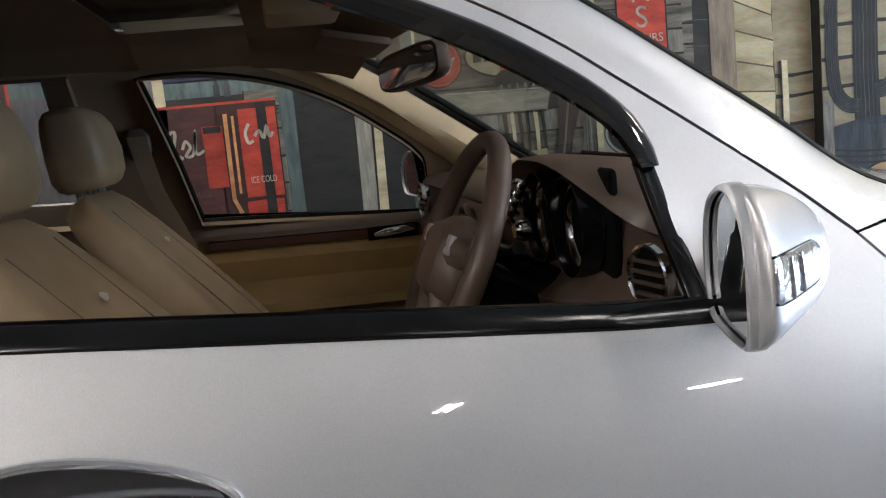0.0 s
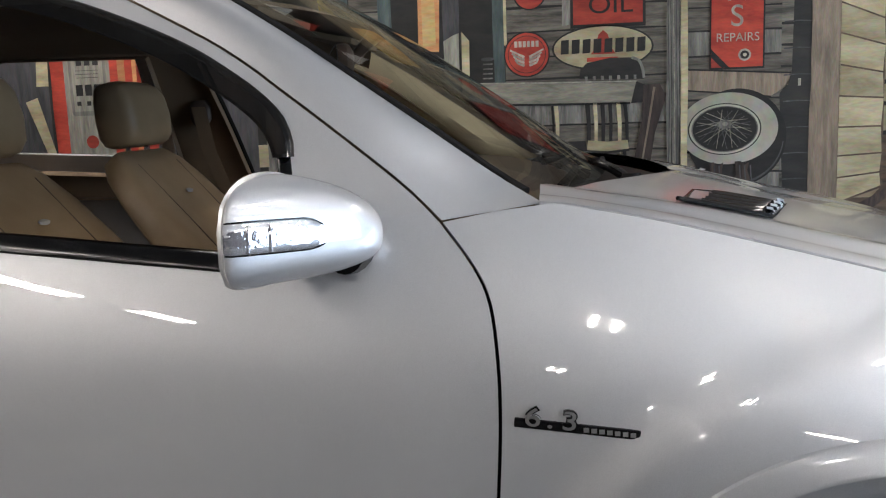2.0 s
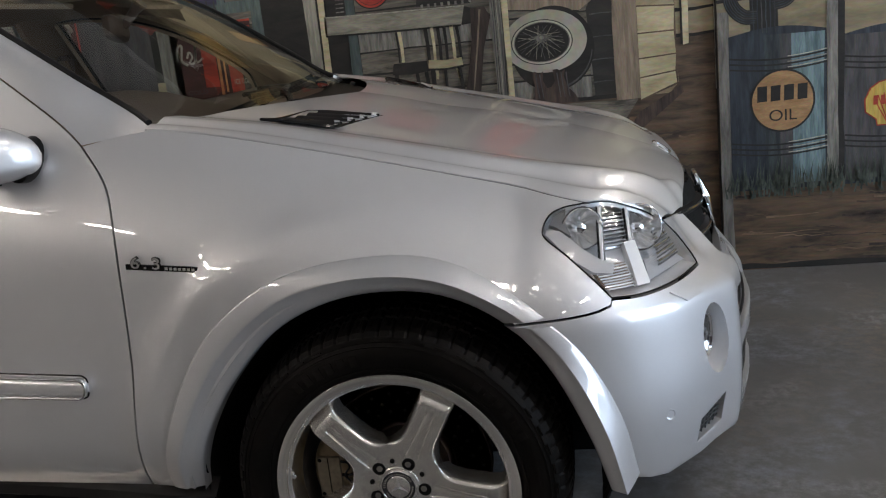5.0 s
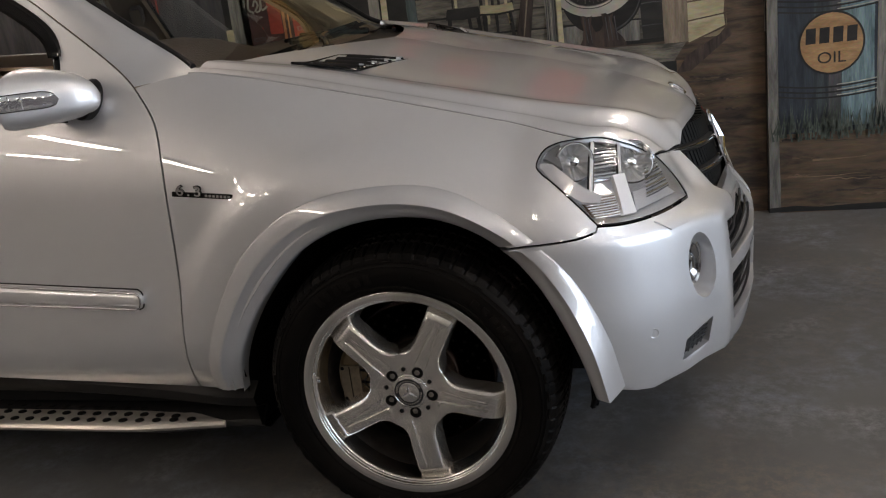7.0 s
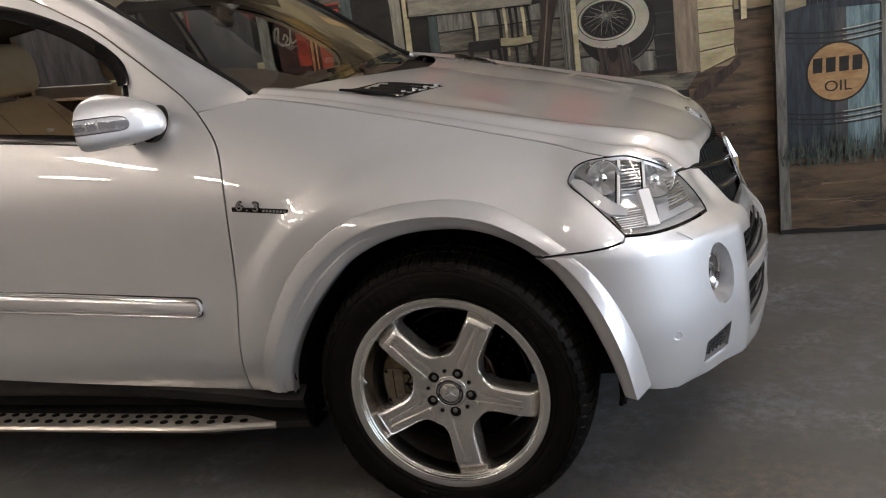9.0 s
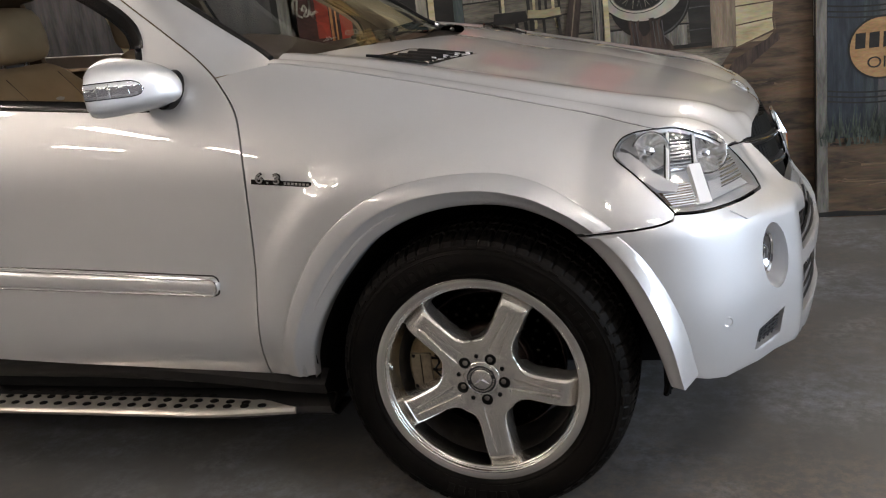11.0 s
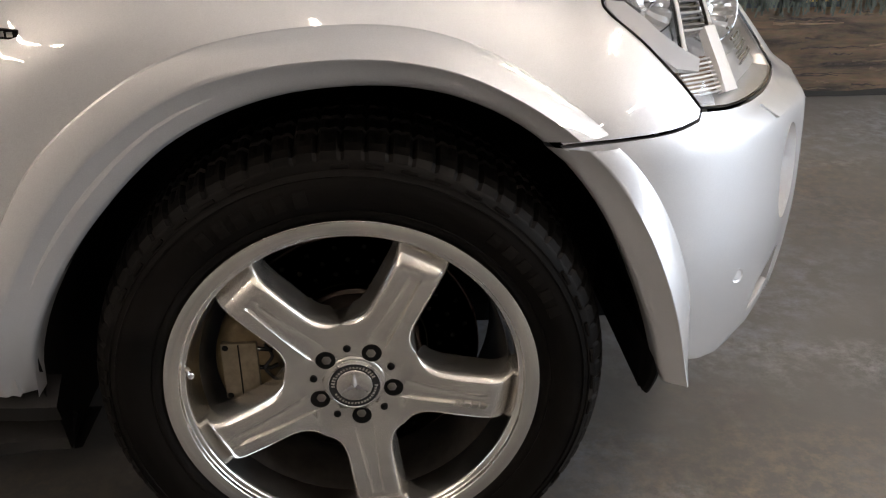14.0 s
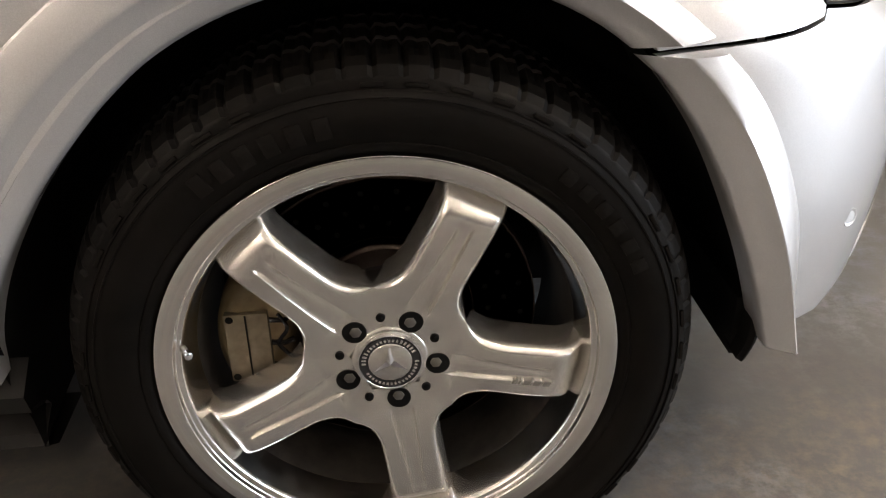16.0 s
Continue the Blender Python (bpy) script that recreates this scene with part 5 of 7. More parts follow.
for sd in (-1, 1):
    side = (lambda bm: bm) if sd < 0 else far_side
    A, B, C, D = (-0.290, -0.660), (-0.238, -0.462), (-0.058, -0.375), (-0.138, -0.605)

    def spot(u, v, up=0.0):
        x = (A[0] * (1 - u) + D[0] * u) * (1 - v) + (B[0] * (1 - u) + C[0] * u) * v
        y = (A[1] * (1 - u) + D[1] * u) * (1 - v) + (B[1] * (1 - u) + C[1] * u) * v
        return (x, y, bonnet_z(x, y) + up)
    vent = part("bonnet_vent", side(loft([[spot(u, v, 0.005) for u in np.linspace(0, 1, 9)] for v in np.linspace(0, 1, 9)])), MESHM, CAR, "black bonnet vent with bright louvres")
    frame_line = [spot(u, 0, 0.005) for u in np.linspace(0, 1, 8)] + [spot(1, v, 0.005) for v in np.linspace(0, 1, 8)] + [spot(u, 1, 0.005) for u in np.linspace(1, 0, 8)] + [spot(0, v, 0.005) for v in np.linspace(1, 0, 8)]
    part("vent_frame", side(tube(frame_line, 0.004, 6)), BLACK, vent)
    for k in range(4):
        v = 0.18 + 0.23 * k
        rows = []
        for u in np.linspace(0.22, 0.99, 14):
            w = 0.075 * math.sin(math.pi * min(1, 0.15 + u * 0.85)) ** 0.5
            rows.append([spot(u, v - w, 0.006), spot(u, v - w * 0.5, 0.011), spot(u, v, 0.013), spot(u, v + w * 0.6, 0.009), spot(u, v + w, 0.006)])
        part("louvre", side(loft(rows)), TINT, vent)
        part("louvre_tip", side(tube([spot(u, v - 0.02, 0.0128) for u in (0.90, 0.94, 0.975)], 0.0048, 6)), CHROME, vent)

# cowl and wipers
rows = []
for y in np.linspace(-0.76, 0.76, 25):
    k = 1 - (y / 0.76) ** 2
    rows.append([(-0.60 + 0.16 * k, y, 1.125), (-0.53 + 0.13 * k, y, 1.168), (-0.49 + 0.22 * k, y, 1.160), (-0.46 + 0.29 * k, y, 1.135)])
cowl = part("cowl_panel", loft(rows), PLASTIC, CAR, "black plastic cowl under the windscreen")
for y0, y1 in ((-0.30, 0.42), (0.30, -0.10)):
    arm = part("wiper", tube([(-0.42, y0, 1.185), (-0.46, (y0 + y1) / 2, 1.20), (-0.50, y1, 1.213)], [0.012, 0.008, 0.006], 8), BLACK, CAR, "black wiper arm and blade")
    part("blade", tube([(-0.47, y0 + 0.05, 1.198), (-0.43, (y0 + y1) / 2 , 1.205), (-0.50, y1 + 0.12 * (1 if y1 > y0 else -1), 1.205)], 0.007, 6), RUBBER, arm)
for y in (-0.40, 0.40):
    part("washer_jet", tube([(-0.35, y, bonnet_z(-0.35, y) - 0.004), (-0.345, y, bonnet_z(-0.345, y) + 0.006)], [0.012, 0.007], 8), BLACK, CAR)
# windscreen seal
for sd in (-1, 1):
    part("windscreen_seal", tube([(p[0] + 0.007, sd * (-p[1] - 0.011), p[2] - 0.005) for p in PILLAR_IN[3:40]], 0.009, 8), PLASTIC, CAR)
pivot = part("wiper", tube(catmull([(-0.335, -0.30, 1.172), (-0.365, -0.23, 1.190), (-0.400, -0.165, 1.203), (-0.425, -0.02, 1.207), (-0.44, 0.22, 1.212)], 5), 0.010, 8), BLACK, CAR, "black wiper arm and blade")
part("pivot_cap", tube([(-0.330, -0.30, 1.150), (-0.330, -0.30, 1.184)], [0.026, 0.018], 12), PLASTIC, pivot)
part("blade", tube(catmull([(-0.470, -0.46, 1.172), (-0.435, -0.25, 1.190), (-0.415, -0.02, 1.196), (-0.425, 0.2, 1.204)], 5), 0.008, 6), RUBBER, pivot)

# ---- the cabin ----
GOLD = material("golden_leather", (0.32, 0.20, 0.075), 0.45)
grain(GOLD, 8, (0.29, 0.18, 0.065), (0.36, 0.23, 0.09), 6)
bumpy(GOLD, 300, 0.15, 0.0006)
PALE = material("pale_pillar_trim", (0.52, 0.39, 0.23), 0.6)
bumpy(PALE, 500, 0.15, 0.0004)


def rounded_block(rows_spec, n=24, power=3.0, cup=0.0):
    """A lofted body: (centre, half width across y, half depth, tilt direction) rings along its axis."""
    rows = []
    for c, w, d, ahead in rows_spec:
        a = Vector(ahead).normalized()
        ring_pts = []
        for k in range(n):
            t = k * 2 * math.pi / n
            cs, sn = math.cos(t), math.sin(t)
            u, v = abs(cs) ** (2 / power) * (1 if cs > 0 else -1), abs(sn) ** (2 / power) * (1 if sn > 0 else -1)
            ring_pts.append(tuple(Vector(c) + Vector((0, w * u, 0)) + a * d * v * (1 + (cup * (abs(u) ** 3 - 0.35) if v > 0 else 0))))
        rows.append(ring_pts)
    bm = loft(rows, True, True)
    bmesh.ops.recalc_face_normals(bm, faces=bm.faces[:])
    return bm


def front_seat(y):
    seat = thing("front_seat", "tan leather front seat with separate headrest", "")
    seat.parent = CAR
    up = Vector((-0.64, 0, 0.768))
    ahead = Vector((0.768, 0, 0.64))
    base = Vector((-1.24, y, 0.70))
    spec = []
    for s, w, d in ((0.0, 0.235, 0.060), (0.08, 0.245, 0.066), (0.25, 0.25, 0.066), (0.42, 0.245, 0.062), (0.55, 0.225, 0.056), (0.63, 0.195, 0.050), (0.672, 0.16, 0.040), (0.685, 0.12, 0.022)):
        spec.append((base + up * s, w, d, ahead))
    part("backrest", rounded_block(spec, 56, 3.2, 0.55), BEIGE, seat)
    for sg in (-1, 1):
        pts = [base + up * s + Vector((0, sg * 0.125, 0)) + ahead * d for s, d in ((0.02, 0.049), (0.3, 0.055), (0.62, 0.043))]
        part("seam", tube(catmull([tuple(p) for p in pts], 6), 0.0028, 6), BROWN, seat)
    cush = [(Vector((x, y, z)), 0.25, d, (0, 0, 1)) for x, z, d in ((-1.36, 0.64, 0.05), (-1.3, 0.64, 0.075), (-1.05, 0.66, 0.075), (-0.88, 0.68, 0.06), (-0.84, 0.68, 0.03))]
    part("cushion", rounded_block(cush, 32, 3.4), BEIGE, seat)
    hb = Vector((-1.658, y, 1.250))
    hup = Vector((-0.12, 0, 1)).normalized()
    hah = Vector((1, 0, 0.12)).normalized()
    spec = [(hb + hup * s + hah * o, w, d, hah) for s, w, d, o in ((0.0, 0.100, 0.040, 0.0), (0.008, 0.118, 0.055, 0.0), (0.03, 0.130, 0.066, 0.002), (0.08, 0.134, 0.068, 0.004), (0.135, 0.132, 0.062, 0.002), (0.162, 0.122, 0.052, -0.003), (0.176, 0.105, 0.038, -0.007), (0.182, 0.075, 0.020, -0.01))]
    head = part("headrest", rounded_block(spec, 40, 4.2), BEIGE, seat)
    for sg in (-1, 1):
        part("headrest_post", tube([(-1.672, y + sg * 0.055, 1.15), (-1.660, y + sg * 0.055, 1.27)], 0.007, 10), CHROME, head)
    m = Matrix.Translation(base + up * 0.50 + ahead * 0.0612 + Vector((0, 0, 0)))
    part("seat_badge", rounded_block([(base + up * 0.50 + ahead * (0.058 + 0.001 * k), 0.020, 0.008 - 0.003 * k, up) for k in range(3)], 16, 2.0), LAMPGREY, seat)
    return seat


front_seat(-0.37)
front_seat(0.37)
# rear bench
bench_spec = [(Vector((-2.45 - 0.3 * s, 0, 0.72 + s)), 0.62, 0.07, (1, 0, 0.3)) for s in (0.0, 0.1, 0.3, 0.42, 0.46)]
part("rear_bench", rounded_block(bench_spec, 40, 5.0), BEIGE, CAR)
for y in (-0.40, 0.40):
    part("rear_headrest", rounded_block([(Vector((-2.60, y, 1.20 + s)), w, d, (1, 0, 0)) for s, w, d in ((0.0, 0.09, 0.03), (0.03, 0.12, 0.05), (0.10, 0.12, 0.05), (0.14, 0.08, 0.02))], 24, 3.0), BEIGE, CAR)

# inner trim of both sides, with the window openings
FRONT_HOLE = catmull([(-0.862, 1.072), (-1.20, 1.096), (-1.474, 1.114)], 4)[:-1] + along([(-1.474, 1.114), (-1.514, 1.30), (-1.572, 1.505)], 6)[:-1] + catmull([(-1.572, 1.505), (-1.42, 1.503), (-1.24, 1.468), (-1.086, 1.405), (-0.95, 1.315), (-0.872, 1.250), (-0.850, 1.200), (-0.850, 1.075)], 4)
REAR_HOLE = [(-1.70, 1.135), (-2.50, 1.185), (-2.45, 1.50), (-2.2, 1.53), (-1.735, 1.522), (-1.72, 1.40)]
for sd in (-1, 1):
    side = far_side if sd < 0 else (lambda bm: bm)
    # the surface of the far side as seen from within
    inner = lambda x, z: (x, half_width(x, max(z, 0.9)) - 0.085, z)
    out = [(-0.60, 1.06), (-0.60, 1.16)] + [(x - 0.03, z) for x, z in PILLAR_EDGE[2:-4]] + [(-1.7, 1.60), (-2.6, 1.58), (-2.6, 1.08), (-1.6, 1.06)]
    if sd > 0:
        part("pillar_trim", sheet(out, inner, 0.04, 0.03, flip=True, holes=[FRONT_HOLE, REAR_HOLE]), HEADLINER, CAR)
        edge = [inner(x, z) for x, z in FRONT_HOLE]
        part("window_rubber", tube([(p[0], p[1] + 0.004, p[2]) for p in edge + edge[:1]], 0.010, 6), RUBBER, CAR)
    # door card: dark top, burl strip, pale lower part with armrest
    rows = []
    for x in np.linspace(-1.60, -0.62, 30):
        d = 0.02 * ease(-0.62, -0.9, x)
        top = 1.085 - 0.028 * (x + 1.2)
        rows.append([(x, sd * 0.835, top), (x, sd * (0.785 - d), top - 0.004), (x, sd * (0.765 - d), top - 0.016), (x, sd * (0.762 - d), top - 0.030)])
    card = part("door_card", loft(rows), BROWN, CAR, "brown and tan leather door lining")
    rows, lower = [], []
    for x in np.linspace(-1.46, -0.72, 30):
        top = 1.085 - 0.028 * (x + 1.2)
        end = 1.0
        rows.append([(x, sd * 0.757, top - 0.026), (x, sd * 0.742, top - 0.034), (x, sd * 0.740, top - 0.052), (x, sd * 0.752, top - 0.062)])
    part("wood_strip", loft(rows, cap=True), WOOD, card, "dark burl wood strip")
    rows = []
    for x in np.linspace(-1.60, -0.62, 40):
        top = 1.085 - 0.028 * (x + 1.2)
        arm = ease(-0.75, -0.95, x) * 0.075
        rows.append([(x, sd * 0.762, top - 0.030), (x, sd * 0.760, top - 0.066), (x, sd * 0.745, top - 0.078), (x, sd * 0.738, top - 0.09), (x, sd * 0.752, top - 0.15), (x, sd * (0.748 - arm * 0.5), top - 0.185), (x, sd * (0.73 - arm), top - 0.20), (x, sd * (0.725 - arm), top - 0.225), (x, sd * 0.755, top - 0.26), (x, sd * 0.76, 0.45)])
    part("lower_lining", loft(rows), GOLD, card, "tan leather lower lining with armrest")
    part("inner_handle", tube([(-0.90, sd * 0.742, 1.035), (-0.93, sd * 0.722, 1.040), (-0.98, sd * 0.72, 1.036), (-1.01, sd * 0.735, 1.030)], [0.004, 0.010, 0.011, 0.006], 10), CHROME, card)
    bm = bmesh.new()
    box(bm, -1.03, -0.885, sd * 0.744 - 0.004, sd * 0.744 + 0.004, 1.014, 1.052, 0.003)
    part("handle_plate", bm, BLACK, card)
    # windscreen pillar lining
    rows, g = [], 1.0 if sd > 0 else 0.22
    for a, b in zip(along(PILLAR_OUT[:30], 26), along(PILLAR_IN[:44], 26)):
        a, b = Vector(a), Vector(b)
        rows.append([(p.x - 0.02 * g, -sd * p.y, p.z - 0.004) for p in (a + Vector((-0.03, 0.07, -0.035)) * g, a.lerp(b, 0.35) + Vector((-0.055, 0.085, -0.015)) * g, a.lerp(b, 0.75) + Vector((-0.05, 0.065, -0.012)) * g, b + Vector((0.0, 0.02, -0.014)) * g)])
    # the far lining takes the paler tone, the near one the headliner's
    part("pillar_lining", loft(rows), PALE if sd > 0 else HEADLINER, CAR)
# belts on the far pillar
for sd in (1,):
    part("belt_guide", rounded_block([(Vector((-1.60, sd * 0.70, 1.30 + s)), 0.012, d, (1, 0, 0)) for s, d in ((0, 0.02), (0.02, 0.035), (0.06, 0.035), (0.08, 0.02))], 16, 3), BROWN, CAR)
    bm = loft([[(x - 0.024, sd * y, z), (x + 0.024, sd * (y - 0.004), z)] for x, y, z in ((-1.60, 0.685, 1.36), (-1.57, 0.675, 1.22), (-1.50, 0.66, 1.05), (-1.42, 0.645, 0.85), (-1.38, 0.64, 0.75))])
    part("seat_belt", bm, HEADLINER, CAR)
# headliner with sunroof
rows = []
for x, z in ((-1.02, 1.505), (-1.06, 1.520), (-1.20, 1.548), (-1.285, 1.556)):
    rows.append([(x + 0.09 * (1 - (y / 0.6) ** 2) * ease(-1.28, -1.1, x), y, z + 0.02 * (1 - (y / 0.62) ** 2) - 0.05 * ease(0.5, 0.64, abs(y))) for y in np.linspace(-0.64, 0.64, 21)])
part("headliner", loft(rows), HEADLINER, CAR)
rows = []
for x, z in ((-1.56, 1.572), (-1.9, 1.585), (-2.6, 1.575), (-3.4, 1.50)):
    rows.append([(x, y, z + 0.02 * (1 - (y / 0.62) ** 2) - 0.05 * ease(0.5, 0.64, abs(y))) for y in np.linspace(-0.64, 0.64, 21)])
part("headliner", loft(rows), HEADLINER, CAR)
for sg in (-1, 1):
    rows = [[(x, sg * y, 1.565 + 0.02 * (1 - (y / 0.62) ** 2) - 0.05 * ease(0.5, 0.64, y)) for y in np.linspace(0.36, 0.64, 8)] for x in (-1.285, -1.42, -1.56)]
    part("headliner", loft(rows), HEADLINER, CAR)
bm = bmesh.new()
box(bm, -1.57, -1.27, -0.37, 0.37, 1.605, 1.625)
part("sunroof_panel", bm, TINT, CAR)
for sg in (-1, 1):
    bm = bmesh.new()
    box(bm, -1.13, -0.98, sg * 0.36 - 0.17, sg * 0.36 + 0.17, -0.008, 0.008, 0.006)
    bm.transform(Matrix.Translation((-1.05, 0, 1.515)) @ Matrix.Rotation(radians(12), 4, "Y") @ Matrix.Translation((1.05, 0, 0)))
    part("sun_visor", bm, HEADLINER, CAR)
bm = bmesh.new()
box(bm, -1.24, -1.10, -0.10, 0.10, 1.535, 1.57, 0.012)
part("roof_console", bm, PALE, CAR)
# rear-view mirror
TURNED = Matrix.Translation((-0.975, 0, 1.432)) @ Matrix.Rotation(radians(19), 4, "Z") @ Matrix.Rotation(radians(-4), 4, "X")
rv = part("rear_view_mirror", rounded_block([(Vector((-0.010 + 0.010 * k, 0, 0)), 0.130 * s, 0.038 * s, (0, 0, 1)) for k, s in enumerate((0.97, 1.0, 1.0, 0.92, 0.65))], 32, 4.0), BROWN, CAR, "interior mirror on the windscreen")
rv.matrix_basis = TURNED
part("mirror_face", rounded_block([(Vector((-0.0115 - 0.001 * k, 0, 0)), 0.120 - 0.002 * k, 0.031 - 0.002 * k, (0, 0, 1)) for k in range(2)], 32, 4.0), CHROME, rv)
part("mirror_stem", tube([(0.030, 0, 0.005), (0.070, -0.02, 0.045), (0.095, -0.03, 0.070)], [0.012, 0.015, 0.025], 10), BROWN, rv)
# dashboard
rows = []
for y in np.linspace(-0.81, 0.81, 65):
    hood = math.exp(-(abs(y + 0.37) / 0.175) ** 4)
    k = 1 - (min(abs(y), 0.76) / 0.76) ** 2
    p = 0.075 * (1 - hood) * ease(-0.2, -0.45, y)
    rows.append([(-0.56 + 0.12 * k, y, 1.155), (-0.62 + 0.08 * k, y, 1.172 + 0.02 * hood), (-0.72 + 0.03 * k, y, 1.182 + 0.058 * hood), (-0.80 + 0.7 * p, y, 1.182 + 0.074 * hood), (-0.845 - 0.006 * hood + p, y, 1.172 + 0.084 * hood), (-0.858 - 0.006 * hood + p, y, 1.158 + 0.094 * hood), (-0.84 + 0.055 * hood + p, y, 1.145 + 0.08 * hood),
                 (-0.86 + 0.06 * hood + p, y, 1.09), (-0.88 + p, y, 1.05), (-0.87 + p, y, 0.98), (-0.80 + p, y, 0.85), (-0.70, y, 0.60)])
dash = part("dashboard", loft(rows), BROWN, CAR, "dark brown leather dashboard")
bm = bmesh.new()
box(bm, -0.80, -0.785, -0.55, -0.20, 1.075, 1.238, 0.01)
part("instrument_panel", bm, DARK, dash)
for y in (-0.455, -0.295):
    m = Matrix.Translation((-0.806, y, 1.152)) @ Matrix.Rotation(radians(-90), 4, "Z")
    part("gauge_ring", lathe([(0.060, 0.0), (0.064, 0.008), (0.068, 0.010), (0.071, 0.004), (0.071, -0.004)], 40, m=m), CHROME, dash)
    part("gauge_face", lathe([(0.0, 0.001), (0.060, 0.001)], 30, m=m), DARK, dash)
    part("gauge_cowl", lathe([(0.071, 0.0), (0.073, 0.030), (0.076, 0.030), (0.078, 0.0)], 40, m=m), BLACK, dash)
for y, z in ((-0.675, 1.118), (-0.10, 1.10), (0.10, 1.10), (0.675, 1.118)):
    m = Matrix.Translation((-0.878 + (0.062 if y < -0.5 else 0), y - (0.03 if y < -0.5 else 0), z - (0.006 if y < -0.5 else 0))) @ Matrix.Rotation(radians(-78 if y < -0.5 else -90), 4, "Z") @ Matrix.Scale(0.85 if y < -0.5 else 1.0, 4)
    vent = part("air_vent", lathe([(0.0, -0.02), (0.040, -0.018), (0.042, 0.0), (0.046, 0.005), (0.050, 0.003), (0.051, -0.006)], 32, m=m), CHROME if abs(y) > 0.5 else BROWN, dash)
    part("vent_well", lathe([(0.0, -0.003), (0.041, -0.002)], 28, m=m), DARK, dash)
    for k in range(4):
        zz = -0.024 + 0.016 * k
        h = math.sqrt(max(0.0, 0.039 ** 2 - zz * zz))
        bm = bmesh.new()
        box(bm, -h, h, -0.004, 0.006, zz - 0.0025, zz + 0.0025)
        bm.transform(m)
        part("vane", bm, BROWN, vent)
# steering wheel
sw = Matrix.Translation((-0.995, -0.37, 1.122)) @ Matrix.Rotation(radians(24.5), 4, "Y")
wheel_rim = thing("steering_wheel", "dark brown leather steering wheel", "")
wheel_rim.parent, wheel_rim.matrix_basis = CAR, sw
circle = [(0, 0.182 * math.cos(a), 0.182 * math.sin(a)) for a in (k * 2 * math.pi / 48 for k in range(49))]
part("rim", tube(circle, [0.0165 + 0.002 * abs(math.cos(2 * math.pi * k / 48)) for k in range(49)], 14), BROWN, wheel_rim)
part("hub_pad", rounded_block([(Vector((-0.035 + 0.022 * k, 0, -0.012)), w, d, (0, 0, 1)) for k, (w, d) in enumerate(((0.055, 0.050), (0.078, 0.068), (0.086, 0.074), (0.080, 0.068), (0.05, 0.05)))], 28, 2.8), BROWN, wheel_rim)
for sg in (-1, 1):
    part("spoke", tube([(-0.005, sg * 0.07, 0.012), (0.0, sg * 0.12, 0.014), (0.0, sg * 0.172, 0.016)], [0.030, 0.024, 0.020], 12), BROWN, wheel_rim)
    part("spoke", tube([(-0.005, sg * 0.035, -0.06), (0.0, sg * 0.055, -0.12), (0.0, sg * 0.07, -0.168)], [0.020, 0.015, 0.013], 12), BROWN, wheel_rim)
    bm = bmesh.new()
    box(bm, -0.032, -0.022, sg * 0.088 - 0.012, sg * 0.088 + 0.012, 0.0, 0.030, 0.003)
    part("switch_plate", bm, LAMPGREY, wheel_rim)
    part("stalk", tube([(0.06, sg * 0.04, 0.03), (0.055, sg * 0.12, 0.035), (0.05, sg * 0.165, 0.045)], [0.010, 0.008, 0.010], 10), BLACK, wheel_rim)
part("column", tube([(0.02, 0, -0.012), (0.20, 0, -0.03)], [0.05, 0.06], 16), BLACK, wheel_rim)
part("key_switch", tube([(-0.845, -0.285, 1.133), (-0.862, -0.285, 1.133), (-0.872, -0.285, 1.133)], [0.020, 0.019, 0.013], 16), CHROME, dash)
# bright slatted lever behind the wheel
lever = part("column_lever", tube([(-0.895, -0.31, 1.150), (-0.880, -0.30, 1.178), (-0.856, -0.295, 1.212)], [0.012, 0.014, 0.011], 12), SMOKE_CHROME, dash, "bright lever behind the steering wheel")
for k in range(5):
    f = k / 4
    c = Vector((-0.893 + 0.034 * f, -0.316 + 0.012 * f, 1.155 + 0.052 * f))
    part("lever_ring", tube([tuple(c), tuple(c + Vector((0.0035, 0.001, 0.005)))], 0.0165, 12), CHROME, lever)

